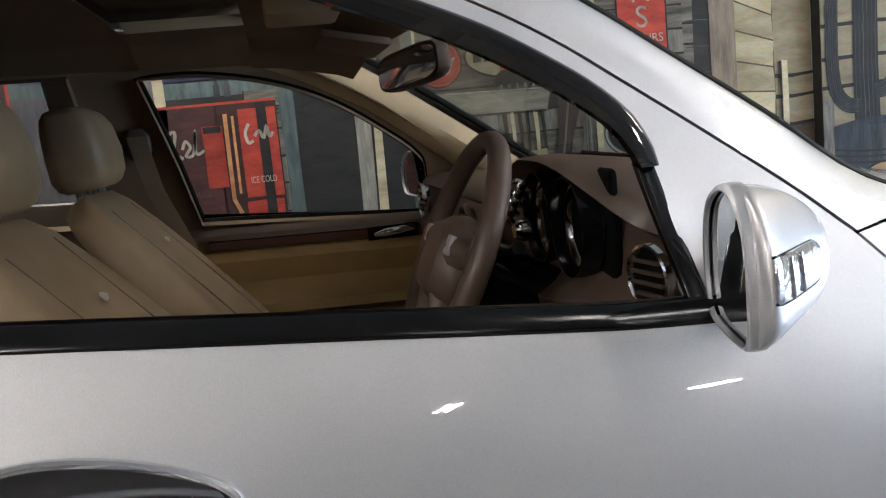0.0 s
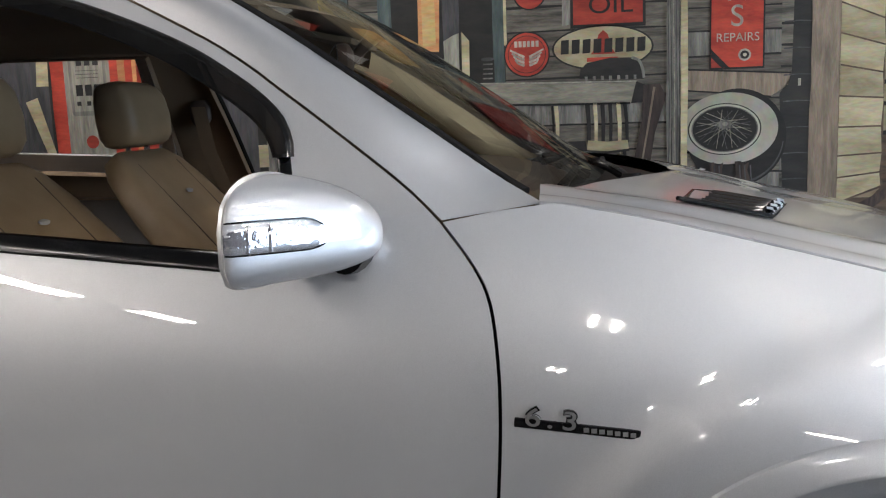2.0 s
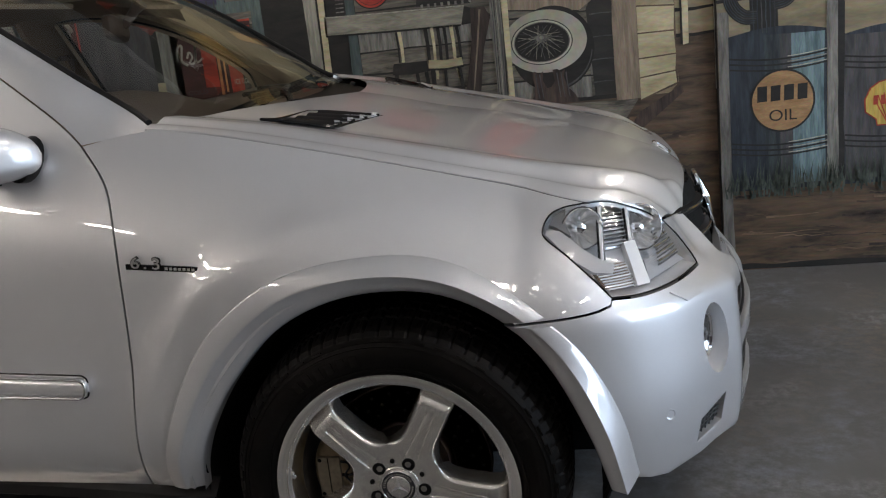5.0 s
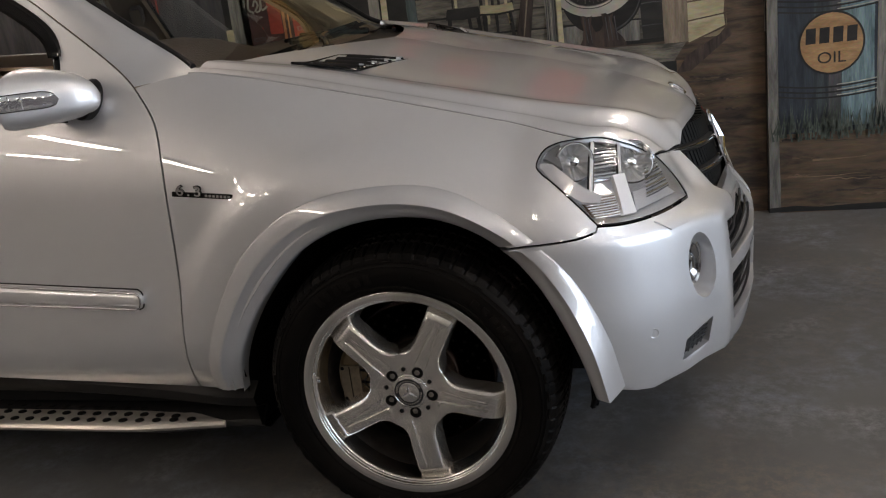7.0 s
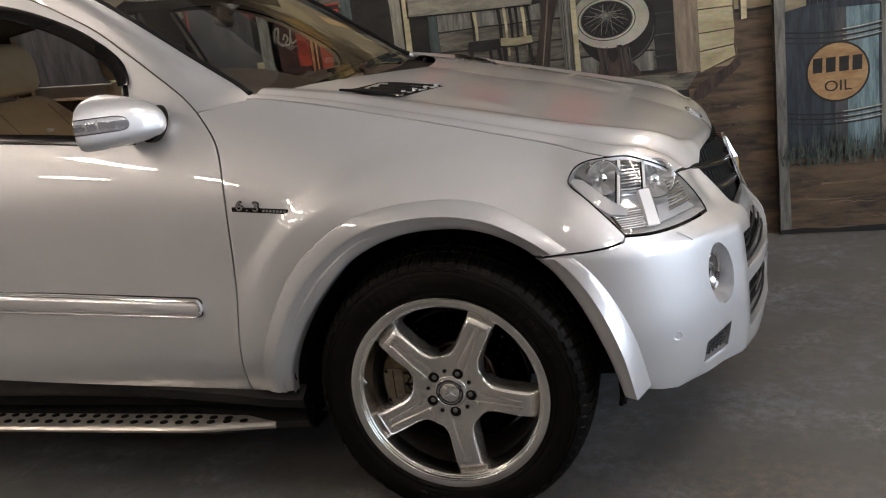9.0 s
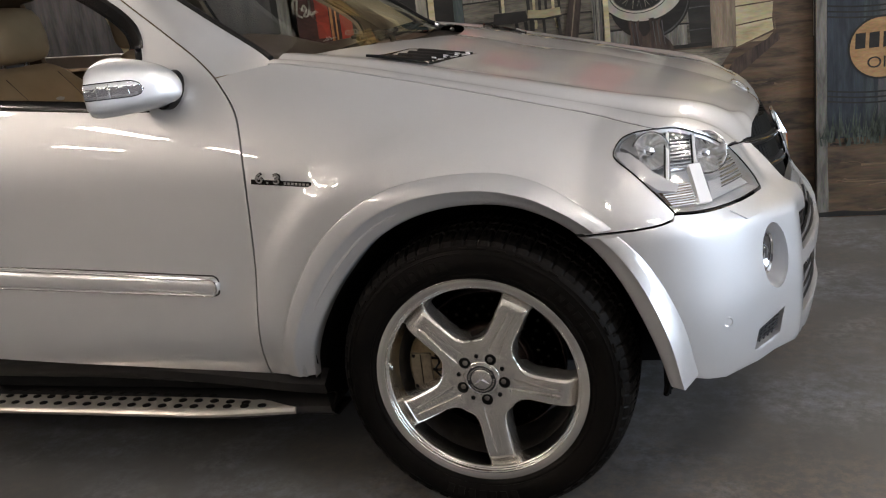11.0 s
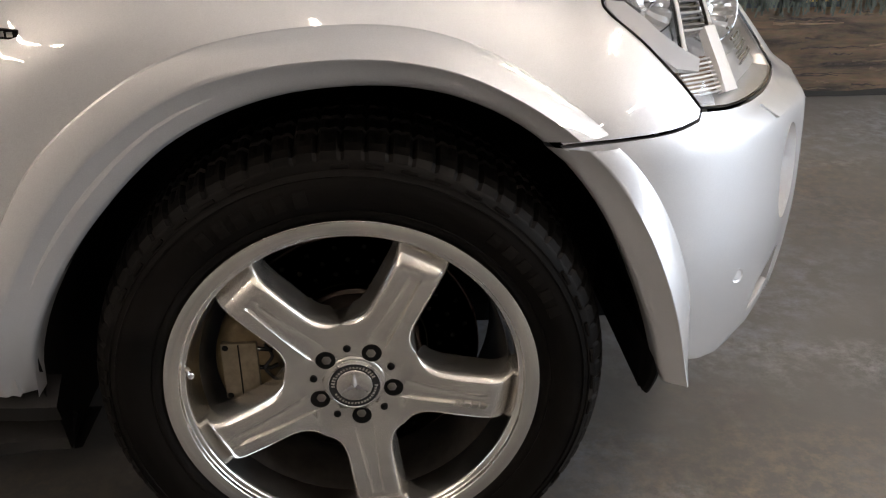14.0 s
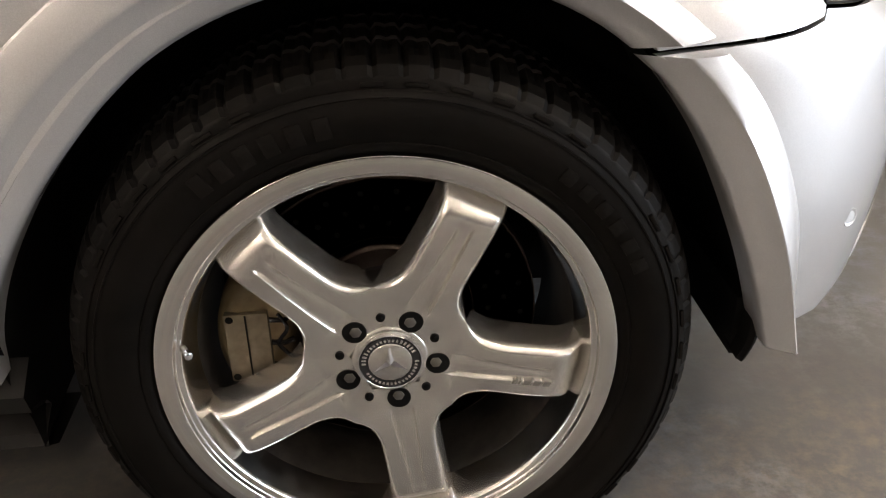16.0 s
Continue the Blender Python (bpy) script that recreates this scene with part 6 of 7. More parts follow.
# ---- the painted wall behind the car ----
def paint_colour(name, low, high, scale=9.0, stretch=(1, 1, 3), rough=0.7, streak=True):
    """Brushed wall paint: two tones in streaks, a second finer mottling and a thin dark grime."""
    m = material(name, low, rough)
    nt, b = m.node_tree, m.node_tree.nodes["Principled BSDF"]
    co = nt.nodes.new("ShaderNodeTexCoord")
    mp = node(m, "ShaderNodeMapping", Scale=stretch)
    big = node(m, "ShaderNodeTexNoise", Scale=scale, Detail=8.0, Roughness=0.65, Distortion=0.4)
    fine = node(m, "ShaderNodeTexNoise", Scale=scale * 7, Detail=4.0)
    info = nt.nodes.new("ShaderNodeObjectInfo")
    add = nt.nodes.new("ShaderNodeMath")
    add.operation = "MULTIPLY_ADD"
    add.inputs[1].default_value, add.inputs[2].default_value = 0.45, 0.0
    mix1 = nt.nodes.new("ShaderNodeMix")
    mix1.data_type = "RGBA"
    mix1.inputs["A"].default_value, mix1.inputs["B"].default_value = (*low, 1), (*high, 1)
    ramp = nt.nodes.new("ShaderNodeValToRGB")
    ramp.color_ramp.elements[0].position, ramp.color_ramp.elements[1].position = 0.36, 0.64
    hsv = nt.nodes.new("ShaderNodeHueSaturation")
    vary = nt.nodes.new("ShaderNodeMapRange")
    vary.inputs["To Min"].default_value, vary.inputs["To Max"].default_value = 0.72, 1.2
    mix2 = nt.nodes.new("ShaderNodeMix")
    mix2.data_type, mix2.blend_type = "RGBA", "MULTIPLY"
    mix2.inputs["Factor"].default_value = 0.5
    link(m, co.outputs["Object"], mp.inputs[0])
    link(m, mp.outputs[0], big.inputs["Vector"])
    link(m, mp.outputs[0], fine.inputs["Vector"])
    link(m, big.outputs["Fac"], ramp.inputs[0])
    link(m, ramp.outputs[0], mix1.inputs["Factor"])
    link(m, mix1.outputs["Result"], mix2.inputs["A"])
    link(m, fine.outputs["Color"], mix2.inputs["B"])
    gain = nt.nodes.new("ShaderNodeBrightContrast")
    gain.inputs["Bright"].default_value = 0.0
    link(m, mix2.outputs["Result"], hsv.inputs["Color"])
    link(m, info.outputs["Random"], vary.inputs["Value"])
    link(m, vary.outputs["Result"], hsv.inputs["Value"])
    link(m, hsv.outputs["Color"], b.inputs["Base Color"])
    return m


C_BOARD = paint_colour("paint_grey_board", (0.050, 0.046, 0.038), (0.235, 0.212, 0.172), 5, (1, 1, 7))
C_LINE = paint_colour("paint_black", (0.006, 0.006, 0.006), (0.02, 0.018, 0.016), 6)
C_NIGHT = paint_colour("paint_night", (0.010, 0.011, 0.011), (0.032, 0.030, 0.026), 4)
C_TEAL = paint_colour("paint_teal", (0.050, 0.080, 0.082), (0.13, 0.18, 0.175), 5, (6, 1, 1))
C_WHITE = paint_colour("paint_weathered_white", (0.30, 0.285, 0.24), (0.62, 0.60, 0.50), 5, (7, 1, 1))
C_GREYPOST = paint_colour("paint_grey_post", (0.11, 0.105, 0.095), (0.30, 0.29, 0.26), 5, (7, 1, 1))
C_CREAM = paint_colour("paint_cream", (0.42, 0.35, 0.20), (0.72, 0.64, 0.42), 4)
C_BENCH = paint_colour("paint_bench", (0.20, 0.19, 0.15), (0.48, 0.45, 0.36), 5, (1, 1, 6))
C_TAN = paint_colour("paint_tan_post", (0.17, 0.13, 0.095), (0.34, 0.27, 0.20), 5, (7, 1, 1))
C_RED = paint_colour("paint_red", (0.36, 0.030, 0.016), (0.62, 0.075, 0.040), 5)
C_MAROON = paint_colour("paint_maroon", (0.040, 0.012, 0.010), (0.095, 0.030, 0.025), 5)
C_LOG = paint_colour("paint_dark_log", (0.016, 0.011, 0.009), (0.085, 0.055, 0.045), 5, (7, 1, 1))
C_ORANGE = paint_colour("paint_orange", (0.62, 0.26, 0.10), (0.80, 0.42, 0.18), 6)
C_GLOW = paint_colour("paint_lamp_yellow", (0.85, 0.42, 0.10), (1.0, 0.78, 0.36), 3)
C_YELLOW = paint_colour("paint_yellow", (0.55, 0.36, 0.06), (0.80, 0.62, 0.16), 4, (7, 1, 1))
C_BLUE = paint_colour("paint_pale_blue", (0.075, 0.135, 0.155), (0.23, 0.34, 0.37), 5, (8, 1, 1))
C_NAVY = paint_colour("paint_dark_blue", (0.014, 0.022, 0.034), (0.05, 0.07, 0.095), 5, (8, 1, 1))
C_DUSKBLUE = paint_colour("paint_dusk_blue", (0.016, 0.026, 0.034), (0.062, 0.082, 0.092), 5, (8, 1, 1))
C_WALLWHITE = paint_colour("paint_clean_cream", (0.46, 0.43, 0.35), (0.72, 0.69, 0.58), 3, (1, 1, 1))
C_RUST = paint_colour("paint_orange_tan", (0.38, 0.20, 0.085), (0.62, 0.38, 0.18), 8)
C_SLATE = paint_colour("paint_slate", (0.038, 0.040, 0.046), (0.11, 0.105, 0.11), 4, (6, 1, 1))
C_BROWN = paint_colour("paint_earth_brown", (0.045, 0.028, 0.018), (0.17, 0.115, 0.075), 4, (1, 1, 6))
C_GRASS = paint_colour("paint_grass", (0.03, 0.045, 0.035), (0.13, 0.16, 0.13), 20, (3, 1, 1))
C_PURPLE = paint_colour("paint_dusk", (0.022, 0.022, 0.06), (0.07, 0.065, 0.13), 4)
C_SAND = paint_colour("paint_sand_wall", (0.22, 0.18, 0.11), (0.40, 0.34, 0.22), 3)
C_EARTHTAN = paint_colour("paint_earth_tan", (0.12, 0.075, 0.045), (0.30, 0.20, 0.125), 6, (1, 1, 4))
EARTH = paint_colour("paint_layered_earth", (0.022, 0.014, 0.010), (0.21, 0.135, 0.08), 2.6, (1, 1, 5))

MURAL = thing("mural", "hand-painted wall mural of an old filling station", "mural")
BACK, FRONT_X = MURAL_Y - 0.004, 1.05


def paint(name, pts, mat, layer=1, bm=None):
    """A flat painted shape on the wall: (x, z) outline; higher layers lie over lower ones."""
    strip = pts[0] == ("strip",)
    shift = 0.06 if min(p[0] for p in (pts[1] if strip else pts)) >= FRONT_X - 0.001 else 0.0
    y = BACK - shift - 0.0012 * layer
    own = bm is None
    bm = bm or bmesh.new()
    if strip:
        loft([[(x, y, z) for x, z in line] for line in pts[1:]], bm=bm)
        bm.normal_update()
        turned = [f for f in bm.faces if f.normal.y > 0]
        bmesh.ops.reverse_faces(bm, faces=turned)
        return part(name, bm, mat, MURAL, smooth=False) if own else bm
    f = bm.faces.new([bm.verts.new((x, y, z)) for x, z in pts])
    if f.normal.y > 0:
        f.normal_flip()
    f.normal_update()
    if f.normal.y > 0:
        bmesh.ops.reverse_faces(bm, faces=[f])
    return part(name, bm, mat, MURAL, smooth=False) if own else bm


def rect(x0, z0, x1, z1, wob=0.0):
    if not wob:
        return [(x0, z0), (x1, z0), (x1, z1), (x0, z1)]
    r = lambda: random.uniform(-wob, wob)
    n = max(2, int((z1 - z0) / 0.12)) if (z1 - z0) > (x1 - x0) else 1
    k = max(2, int((x1 - x0) / 0.12)) if (x1 - x0) >= (z1 - z0) else 1
    low = [(x0 + (x1 - x0) * i / k, z0 + r()) for i in range(k + 1)]
    right = [(x1 + r(), z0 + (z1 - z0) * i / n) for i in range(1, n)]
    high = [(x1 + (x0 - x1) * i / k, z1 + r()) for i in range(k + 1)]
    left = [(x0 + r(), z1 + (z0 - z1) * i / n) for i in range(1, n)]
    return low + right + high + left


def oval(cx, cz, rx, rz, n=40, a0=0.0, a1=2 * math.pi):
    return [(cx + rx * math.cos(a0 + (a1 - a0) * k / n), cz + rz * math.sin(a0 + (a1 - a0) * k / n)) for k in range(n)]


def stroke(pts, w0, w1=None):
    """A brush stroke along (x, z) points."""
    w1 = w0 if w1 is None else w1
    left, right = [], []
    for i, p in enumerate(pts):
        a, b = pts[max(0, i - 1)], pts[min(len(pts) - 1, i + 1)]
        d = math.hypot(b[0] - a[0], b[1] - a[1]) or 1
        nx, nz = -(b[1] - a[1]) / d, (b[0] - a[0]) / d
        w = (w0 + (w1 - w0) * i / max(1, len(pts) - 1)) / 2
        left.append((p[0] + nx * w, p[1] + nz * w))
        right.append((p[0] - nx * w, p[1] - nz * w))
    return [("strip",), left, right]


def sign_words(name, text, size, mat, x, z, layer, stretch=1.0):
    shift = 0.06 if x > FRONT_X else 0.0
    return words(name, text, size, mat, Matrix.Translation((x, BACK - shift - 0.0012 * layer, z)) @ pose(0, 0, 0, 90) @ Matrix.Diagonal((stretch, 1, 1, 1)), MURAL, 0.0)


# grounds
paint("painted_night", rect(-6.9, 0.0, -0.9, 3.3), C_NIGHT, 0)
paint("painted_wall", rect(-0.9, 0.9, 0.6, 3.3), C_LINE, 0)
paint("painted_porch", rect(-0.9, 0.0, 1.05, 0.9), C_BROWN, 0)
paint("painted_earth", rect(0.45, 0.0, 1.046, 0.80), EARTH, 1)
paint("painted_sky", rect(0.6, 0.9, 1.046, 3.3), C_SAND, 0)
slab = bmesh.new()
box(slab, FRONT_X, 6.28, BACK - 0.058, BACK + 0.002, 0.002, 3.3)
part("panel_board", slab, C_NIGHT, MURAL, smooth=False)
# weathered boards
for x0, x1, zs in ((-0.68, 0.0, 0.92), (0.08, 0.46, 0.92), (0.46, 0.585, 0.92), (-1.355, -1.215, 0.95)):
    z = zs
    while z < 2.5:
        h = random.uniform(0.085, 0.115)
        paint("painted_board", rect(x0, z, x1, z + h - 0.008, 0.003), C_BOARD if random.random() < 0.8 else C_GREYPOST, 2)
        z += h
paint("painted_shadow", [(0.503, 1.42), (0.516, 2.4), (0.592, 2.4), (0.580, 0.92), (0.475, 0.92), (0.455, 1.34)], C_NIGHT, 3)
for k in range(7):
    z = 0.985 + 0.108 * k
    paint("board_edge", stroke([(0.47, z), (0.53, z + 0.003), (0.582, z)], 0.006, 0.004), C_SLATE, 4)
paint("painted_board", [(0.080, 1.452), (0.499, 1.423), (0.489, 1.378), (0.422, 1.334), (0.080, 1.370)], C_TAN, 3)
paint("board_edge", stroke([(0.08, 1.455), (0.30, 1.440), (0.50, 1.426)], 0.007), C_LINE, 4)
paint("board_edge", stroke([(0.08, 1.368), (0.25, 1.352), (0.422, 1.332)], 0.006), C_LINE, 4)
# far left: pump, windows, vending machine
paint("painted_frame", rect(-3.4, 0.9, -2.78, 2.4), C_SLATE, 1)
paint("painted_plank", [(-2.80, 1.15), (-2.76, 1.15), (-2.84, 1.45), (-2.90, 1.43)], C_CREAM, 2)
paint("painted_plank", [(-2.84, 1.5), (-2.78, 1.5), (-2.77, 1.72), (-2.82, 1.74)], C_CREAM, 2)
paint("painted_pump", rect(-2.765, 1.0, -2.20, 1.95, 0.003), C_RED, 2)
paint("pump_panel", rect(-2.70, 1.155, -2.478, 1.69), C_WHITE, 3)
paint("pump_window", [(-2.665, 1.36), (-2.505, 1.36), (-2.495, 1.375), (-2.495, 1.655), (-2.51, 1.67), (-2.665, 1.67), (-2.675, 1.655), (-2.675, 1.375)], C_GREYPOST, 4)
paint("pump_dial", rect(-2.66, 1.38, -2.51, 1.655), C_WHITE, 5)
for k in range(3):
    paint("dial_bar", rect(-2.635 + 0.04 * k, 1.585, -2.608 + 0.04 * k, 1.625), C_LINE, 6)
    paint("dial_bar", rect(-2.645 + 0.044 * k, 1.45, -2.612 + 0.044 * k, 1.50), C_LINE, 6)
    paint("dial_bar", rect(-2.645 + 0.048 * k, 1.405, -2.625 + 0.048 * k, 1.425), C_LINE, 6)
    paint("dial_line", rect(-2.64, 1.53 + 0.016 * k, -2.53, 1.532 + 0.016 * k), C_LINE, 6)
paint("pump_mark", oval(-2.588, 1.24, 0.03, 0.03, 20), C_RED, 4)
paint("pump_stripe", rect(-2.44, 1.0, -2.405, 1.9), C_ORANGE, 3)
paint("pump_stripe", rect(-2.37, 1.0, -2.35, 1.9), C_ORANGE, 3)
paint("pump_shadow", rect(-2.33, 1.32, -2.21, 1.66), C_MAROON, 3)
paint("pump_hose", stroke(catmull([(-2.33, 1.42), (-2.32, 1.20), (-2.31, 1.0)], 5), 0.012), C_LINE, 4)
paint("pump_hose", stroke(catmull([(-2.25, 1.46), (-2.27, 1.36), (-2.255, 1.25), (-2.275, 1.10), (-2.27, 1.0)], 5), 0.022), C_SLATE, 4)
paint("pump_nozzle", stroke([(-2.30, 1.615), (-2.26, 1.56), (-2.225, 1.51)], 0.026, 0.018), C_WHITE, 5)
paint("pump_nozzle", stroke([(-2.245, 1.53), (-2.25, 1.47), (-2.27, 1.34)], 0.018, 0.026), C_GREYPOST, 5)
paint("painted_siding", rect(-2.20, 1.0, -1.80, 1.55), C_SLATE, 1)
paint("window_frame", rect(-2.20, 1.55, -1.80, 2.3), C_TEAL, 2)
paint("lit_pane", rect(-2.16, 1.60, -2.00, 1.9), C_PURPLE, 3)
paint("lit_pane", rect(-2.06, 1.59, -2.00, 1.90), C_GLOW, 4)
paint("lit_pane", rect(-1.96, 1.58, -1.84, 1.9), C_GLOW, 3)
paint("lit_pane", rect(-2.16, 1.94, -1.84, 2.2), C_GLOW, 3)
paint("window_frame", rect(-1.80, 1.50, -1.36, 2.4), C_TEAL, 2)
paint("window_pane", rect(-1.65, 1.56, -1.40, 1.82), C_PURPLE, 3)
paint("lit_pane", [(-1.75, 1.60), (-1.66, 1.60), (-1.60, 1.82), (-1.75, 1.82)], C_GLOW, 4)
paint("window_pane", rect(-1.75, 1.86, -1.40, 2.2), C_PURPLE, 3)
paint("lit_pane", rect(-1.75, 1.86, -1.66, 2.2), C_GLOW, 4)
for k in range(4):
    paint("curtain_fold", stroke([(-1.585 + 0.032 * k, 1.82), (-1.50 + 0.028 * k, 1.74), (-1.425, 1.665 + 0.028 * k)], 0.020, 0.006), C_YELLOW, 5)
paint("white_post", rect(-1.76, 0.85, -1.69, 2.4, 0.004), C_GREYPOST, 4)
paint("white_post", rect(-1.69, 0.85, -1.65, 2.4, 0.003), C_CREAM, 4)
paint("sign_can", rect(-1.80, 1.10, -1.755, 1.20), C_CREAM, 5)
paint("cabinet_beam", rect(-1.70, 1.51, -1.17, 1.565, 0.003), C_TEAL, 3)
paint("vending_side", rect(-1.69, 0.98, -1.47, 1.475), C_MAROON, 4)
paint("vending_front", rect(-1.475, 0.98, -1.240, 1.470), C_MAROON, 4)
paint("vending_edge", rect(-1.69, 1.466, -1.24, 1.476), C_RED, 5)
paint("vending_door", rect(-1.388, 1.10, -1.245, 1.445, 0.002), C_RED, 5)
paint("vending_door", rect(-1.392, 0.98, -1.250, 1.085, 0.002), C_RED, 5)
paint("vending_box", rect(-1.530, 1.150, -1.452, 1.388, 0.002), C_RED, 6)
paint("vending_box", rect(-1.525, 1.362, -1.458, 1.386), C_LINE, 7)
paint("vending_edge", stroke([(-1.437, 1.43), (-1.440, 1.10), (-1.40, 1.0)], 0.016), C_ORANGE, 7)
paint("vending_edge", stroke([(-1.410, 1.42), (-1.412, 1.12)], 0.010), C_ORANGE, 8)
paint("vending_shadow", rect(-1.318, 0.98, -1.280, 1.465), C_LINE, 6)
paint("script_swash", stroke(catmull([(-1.665, 1.30), (-1.655, 1.365), (-1.63, 1.375), (-1.64, 1.30), (-1.61, 1.275)], 5), 0.012), C_WHITE, 6)
paint("script_swash", stroke(catmull([(-1.61, 1.31), (-1.595, 1.34), (-1.58, 1.315), (-1.60, 1.285), (-1.57, 1.29), (-1.555, 1.38), (-1.56, 1.29), (-1.52, 1.305)], 5), 0.011), C_WHITE, 6)
paint("script_swash", stroke(catmull([(-1.352, 1.385), (-1.368, 1.350), (-1.360, 1.312), (-1.340, 1.318)], 4), 0.012), C_WHITE, 7)
paint("script_swash", stroke(catmull([(-1.335, 1.335), (-1.315, 1.355), (-1.300, 1.325), (-1.285, 1.372), (-1.278, 1.330), (-1.262, 1.345)], 4), 0.012), C_WHITE, 7)
sign_words("painted_word", "ICE COLD", 0.036, C_WHITE, -1.318, 1.166, 9, 0.62)
sign_words("painted_word", "COLD", 0.030, C_SLATE, -1.58, 1.13, 6, 1.4)
for x in (-1.455, -1.415):
    paint("bottle", [(x - 0.012, 1.495), (x + 0.012, 1.495), (x + 0.012, 1.535), (x + 0.004, 1.56), (x + 0.004, 1.585), (x - 0.004, 1.585), (x - 0.004, 1.56), (x - 0.012, 1.535)], C_SLATE, 6)
paint("teal_post", rect(-1.226, 0.9, -1.168, 2.4, 0.003), C_TEAL, 4)
paint("doorway", rect(-1.168, 0.9, -0.945, 2.4), C_LINE, 3)
paint("lantern_glow", [(-1.055, 1.58), (-0.965, 1.575), (-0.955, 1.86), (-1.05, 1.86)], C_ORANGE, 4)
paint("lantern_glow", rect(-1.035, 1.60, -0.978, 1.84), C_GLOW, 5)
paint("teal_post", rect(-0.945, 1.45, -0.875, 2.4, 0.003), C_SLATE, 4)
paint("teal_post", rect(-0.733, 0.95, -0.682, 2.4, 0.003), C_TEAL, 3)
paint("post_edge", rect(-0.684, 1.59, -0.672, 2.4, 0.002), C_CREAM, 4)
paint("broken_post", [(-0.946, 0.95), (-0.885, 0.95), (-0.878, 1.25), (-0.870, 1.652), (-0.905, 1.640), (-0.945, 1.618), (-0.940, 1.3)], C_WHITE, 5)
paint("broken_post", [(-0.880, 0.95), (-0.842, 0.95), (-0.838, 1.30), (-0.833, 1.615), (-0.866, 1.655), (-0.870, 1.30)], C_CREAM, 6)
paint("post_crack", stroke([(-0.874, 1.655), (-0.876, 1.40), (-0.880, 1.10), (-0.884, 0.95)], 0.006), C_LINE, 7)
# porch
paint("bench_plank", [(-0.845, 1.345), (-0.769, 1.336), (-0.238, 1.331), (-0.152, 1.328), (-0.130, 1.414), (-0.238, 1.414), (-0.50, 1.421), (-0.845, 1.431)], C_BENCH, 6)
paint("bench_edge", stroke([(-0.845, 1.434), (-0.50, 1.424), (-0.128, 1.417)], 0.006), C_WHITE, 7)
paint("bench_edge", stroke([(-0.845, 1.342), (-0.50, 1.332), (-0.155, 1.326)], 0.009), C_LINE, 7)
paint("bench_edge", [(-0.152, 1.326), (-0.10, 1.33), (-0.092, 1.40), (-0.130, 1.416)], C_LINE, 7)
paint("jar", rect(-0.782, 1.436, -0.728, 1.534, 0.002), C_LINE, 7)
paint("jar", oval(-0.755, 1.534, 0.029, 0.008, 20), C_SLATE, 8)
for k in range(4):
    paint("jar_band", rect(-0.776, 1.450 + 0.02 * k, -0.735, 1.456 + 0.02 * k), C_GREYPOST, 8)
paint("folded_rug", [(-0.368, 1.436), (-0.362, 1.475), (-0.335, 1.500), (-0.24, 1.518), (-0.145, 1.516), (-0.112, 1.495), (-0.098, 1.425)], C_LINE, 9)
paint("rug_edge", stroke(catmull([(-0.150, 1.516), (-0.120, 1.503), (-0.104, 1.47), (-0.098, 1.43)], 4), 0.012), C_GREYPOST, 10)
for k in range(7):
    paint("rug_fringe", rect(-0.345 + 0.034 * k, 1.426, -0.333 + 0.034 * k, 1.444, 0.001), C_GREYPOST, 10)
paint("stool_seat", [(-0.525, 1.118), (-0.43, 1.112), (-0.335, 1.120), (-0.345, 1.172), (-0.515, 1.172)], C_LINE, 6)
for x0, z0, x1, z1, w, c in ((-0.468, 1.325, -0.463, 1.175, 0.018, C_CREAM), (-0.484, 1.325, -0.482, 1.175, 0.010, C_LINE), (-0.505, 1.118, -0.515, 0.95, 0.022, C_LINE), (-0.40, 1.118, -0.392, 0.95, 0.018, C_LINE), (-0.352, 1.118, -0.342, 0.95, 0.020, C_LINE),
                          (-0.335, 1.33, -0.330, 1.16, 0.020, C_LINE), (-0.303, 1.33, -0.300, 1.16, 0.016, C_CREAM), (-0.272, 1.33, -0.270, 1.16, 0.018, C_LINE), (-0.240, 1.33, -0.238, 1.16, 0.016, C_LINE), (-0.205, 1.33, -0.200, 1.16, 0.018, C_CREAM), (-0.178, 1.33, -0.168, 1.16, 0.016, C_LINE),
                          (-0.318, 1.130, -0.322, 0.95, 0.024, C_LINE), (-0.298, 1.128, -0.298, 1.075, 0.016, C_CREAM), (-0.255, 1.13, -0.258, 0.97, 0.016, C_LINE), (-0.185, 1.13, -0.170, 0.96, 0.022, C_LINE), (-0.198, 1.13, -0.186, 1.07, 0.012, C_CREAM)):
    paint("chair_rail", stroke([(x0, z0), ((x0 + x1) / 2 + 0.003, (z0 + z1) / 2), (x1, z1)], w, w * 0.8), c, 7)
paint("chair_rail", stroke([(-0.50, 1.06), (-0.43, 1.055), (-0.35, 1.06)], 0.012), C_LINE, 7)
paint("chair_seat", [(-0.338, 1.132), (-0.25, 1.126), (-0.162, 1.134), (-0.166, 1.172), (-0.250, 1.166), (-0.334, 1.174)], C_CREAM, 8)
paint("chair_seat", stroke([(-0.338, 1.128), (-0.25, 1.121), (-0.160, 1.129)], 0.010), C_LINE, 9)
paint("leaning_log", [(-0.100, 1.40), (-0.032, 1.402), (-0.006, 1.35), (-0.052, 1.2), (-0.090, 0.96), (-0.170, 0.96), (-0.138, 1.1), (-0.108, 1.25)], C_LOG, 8)
paint("log_streak", stroke([(-0.055, 1.39), (-0.085, 1.2), (-0.125, 0.97)], 0.010, 0.006), C_TAN, 9)
paint("big_post", rect(-0.004, 0.93, 0.054, 2.5, 0.003), C_GREYPOST, 9)
paint("big_post", rect(0.052, 0.92, 0.082, 2.5, 0.003), C_CREAM, 9)
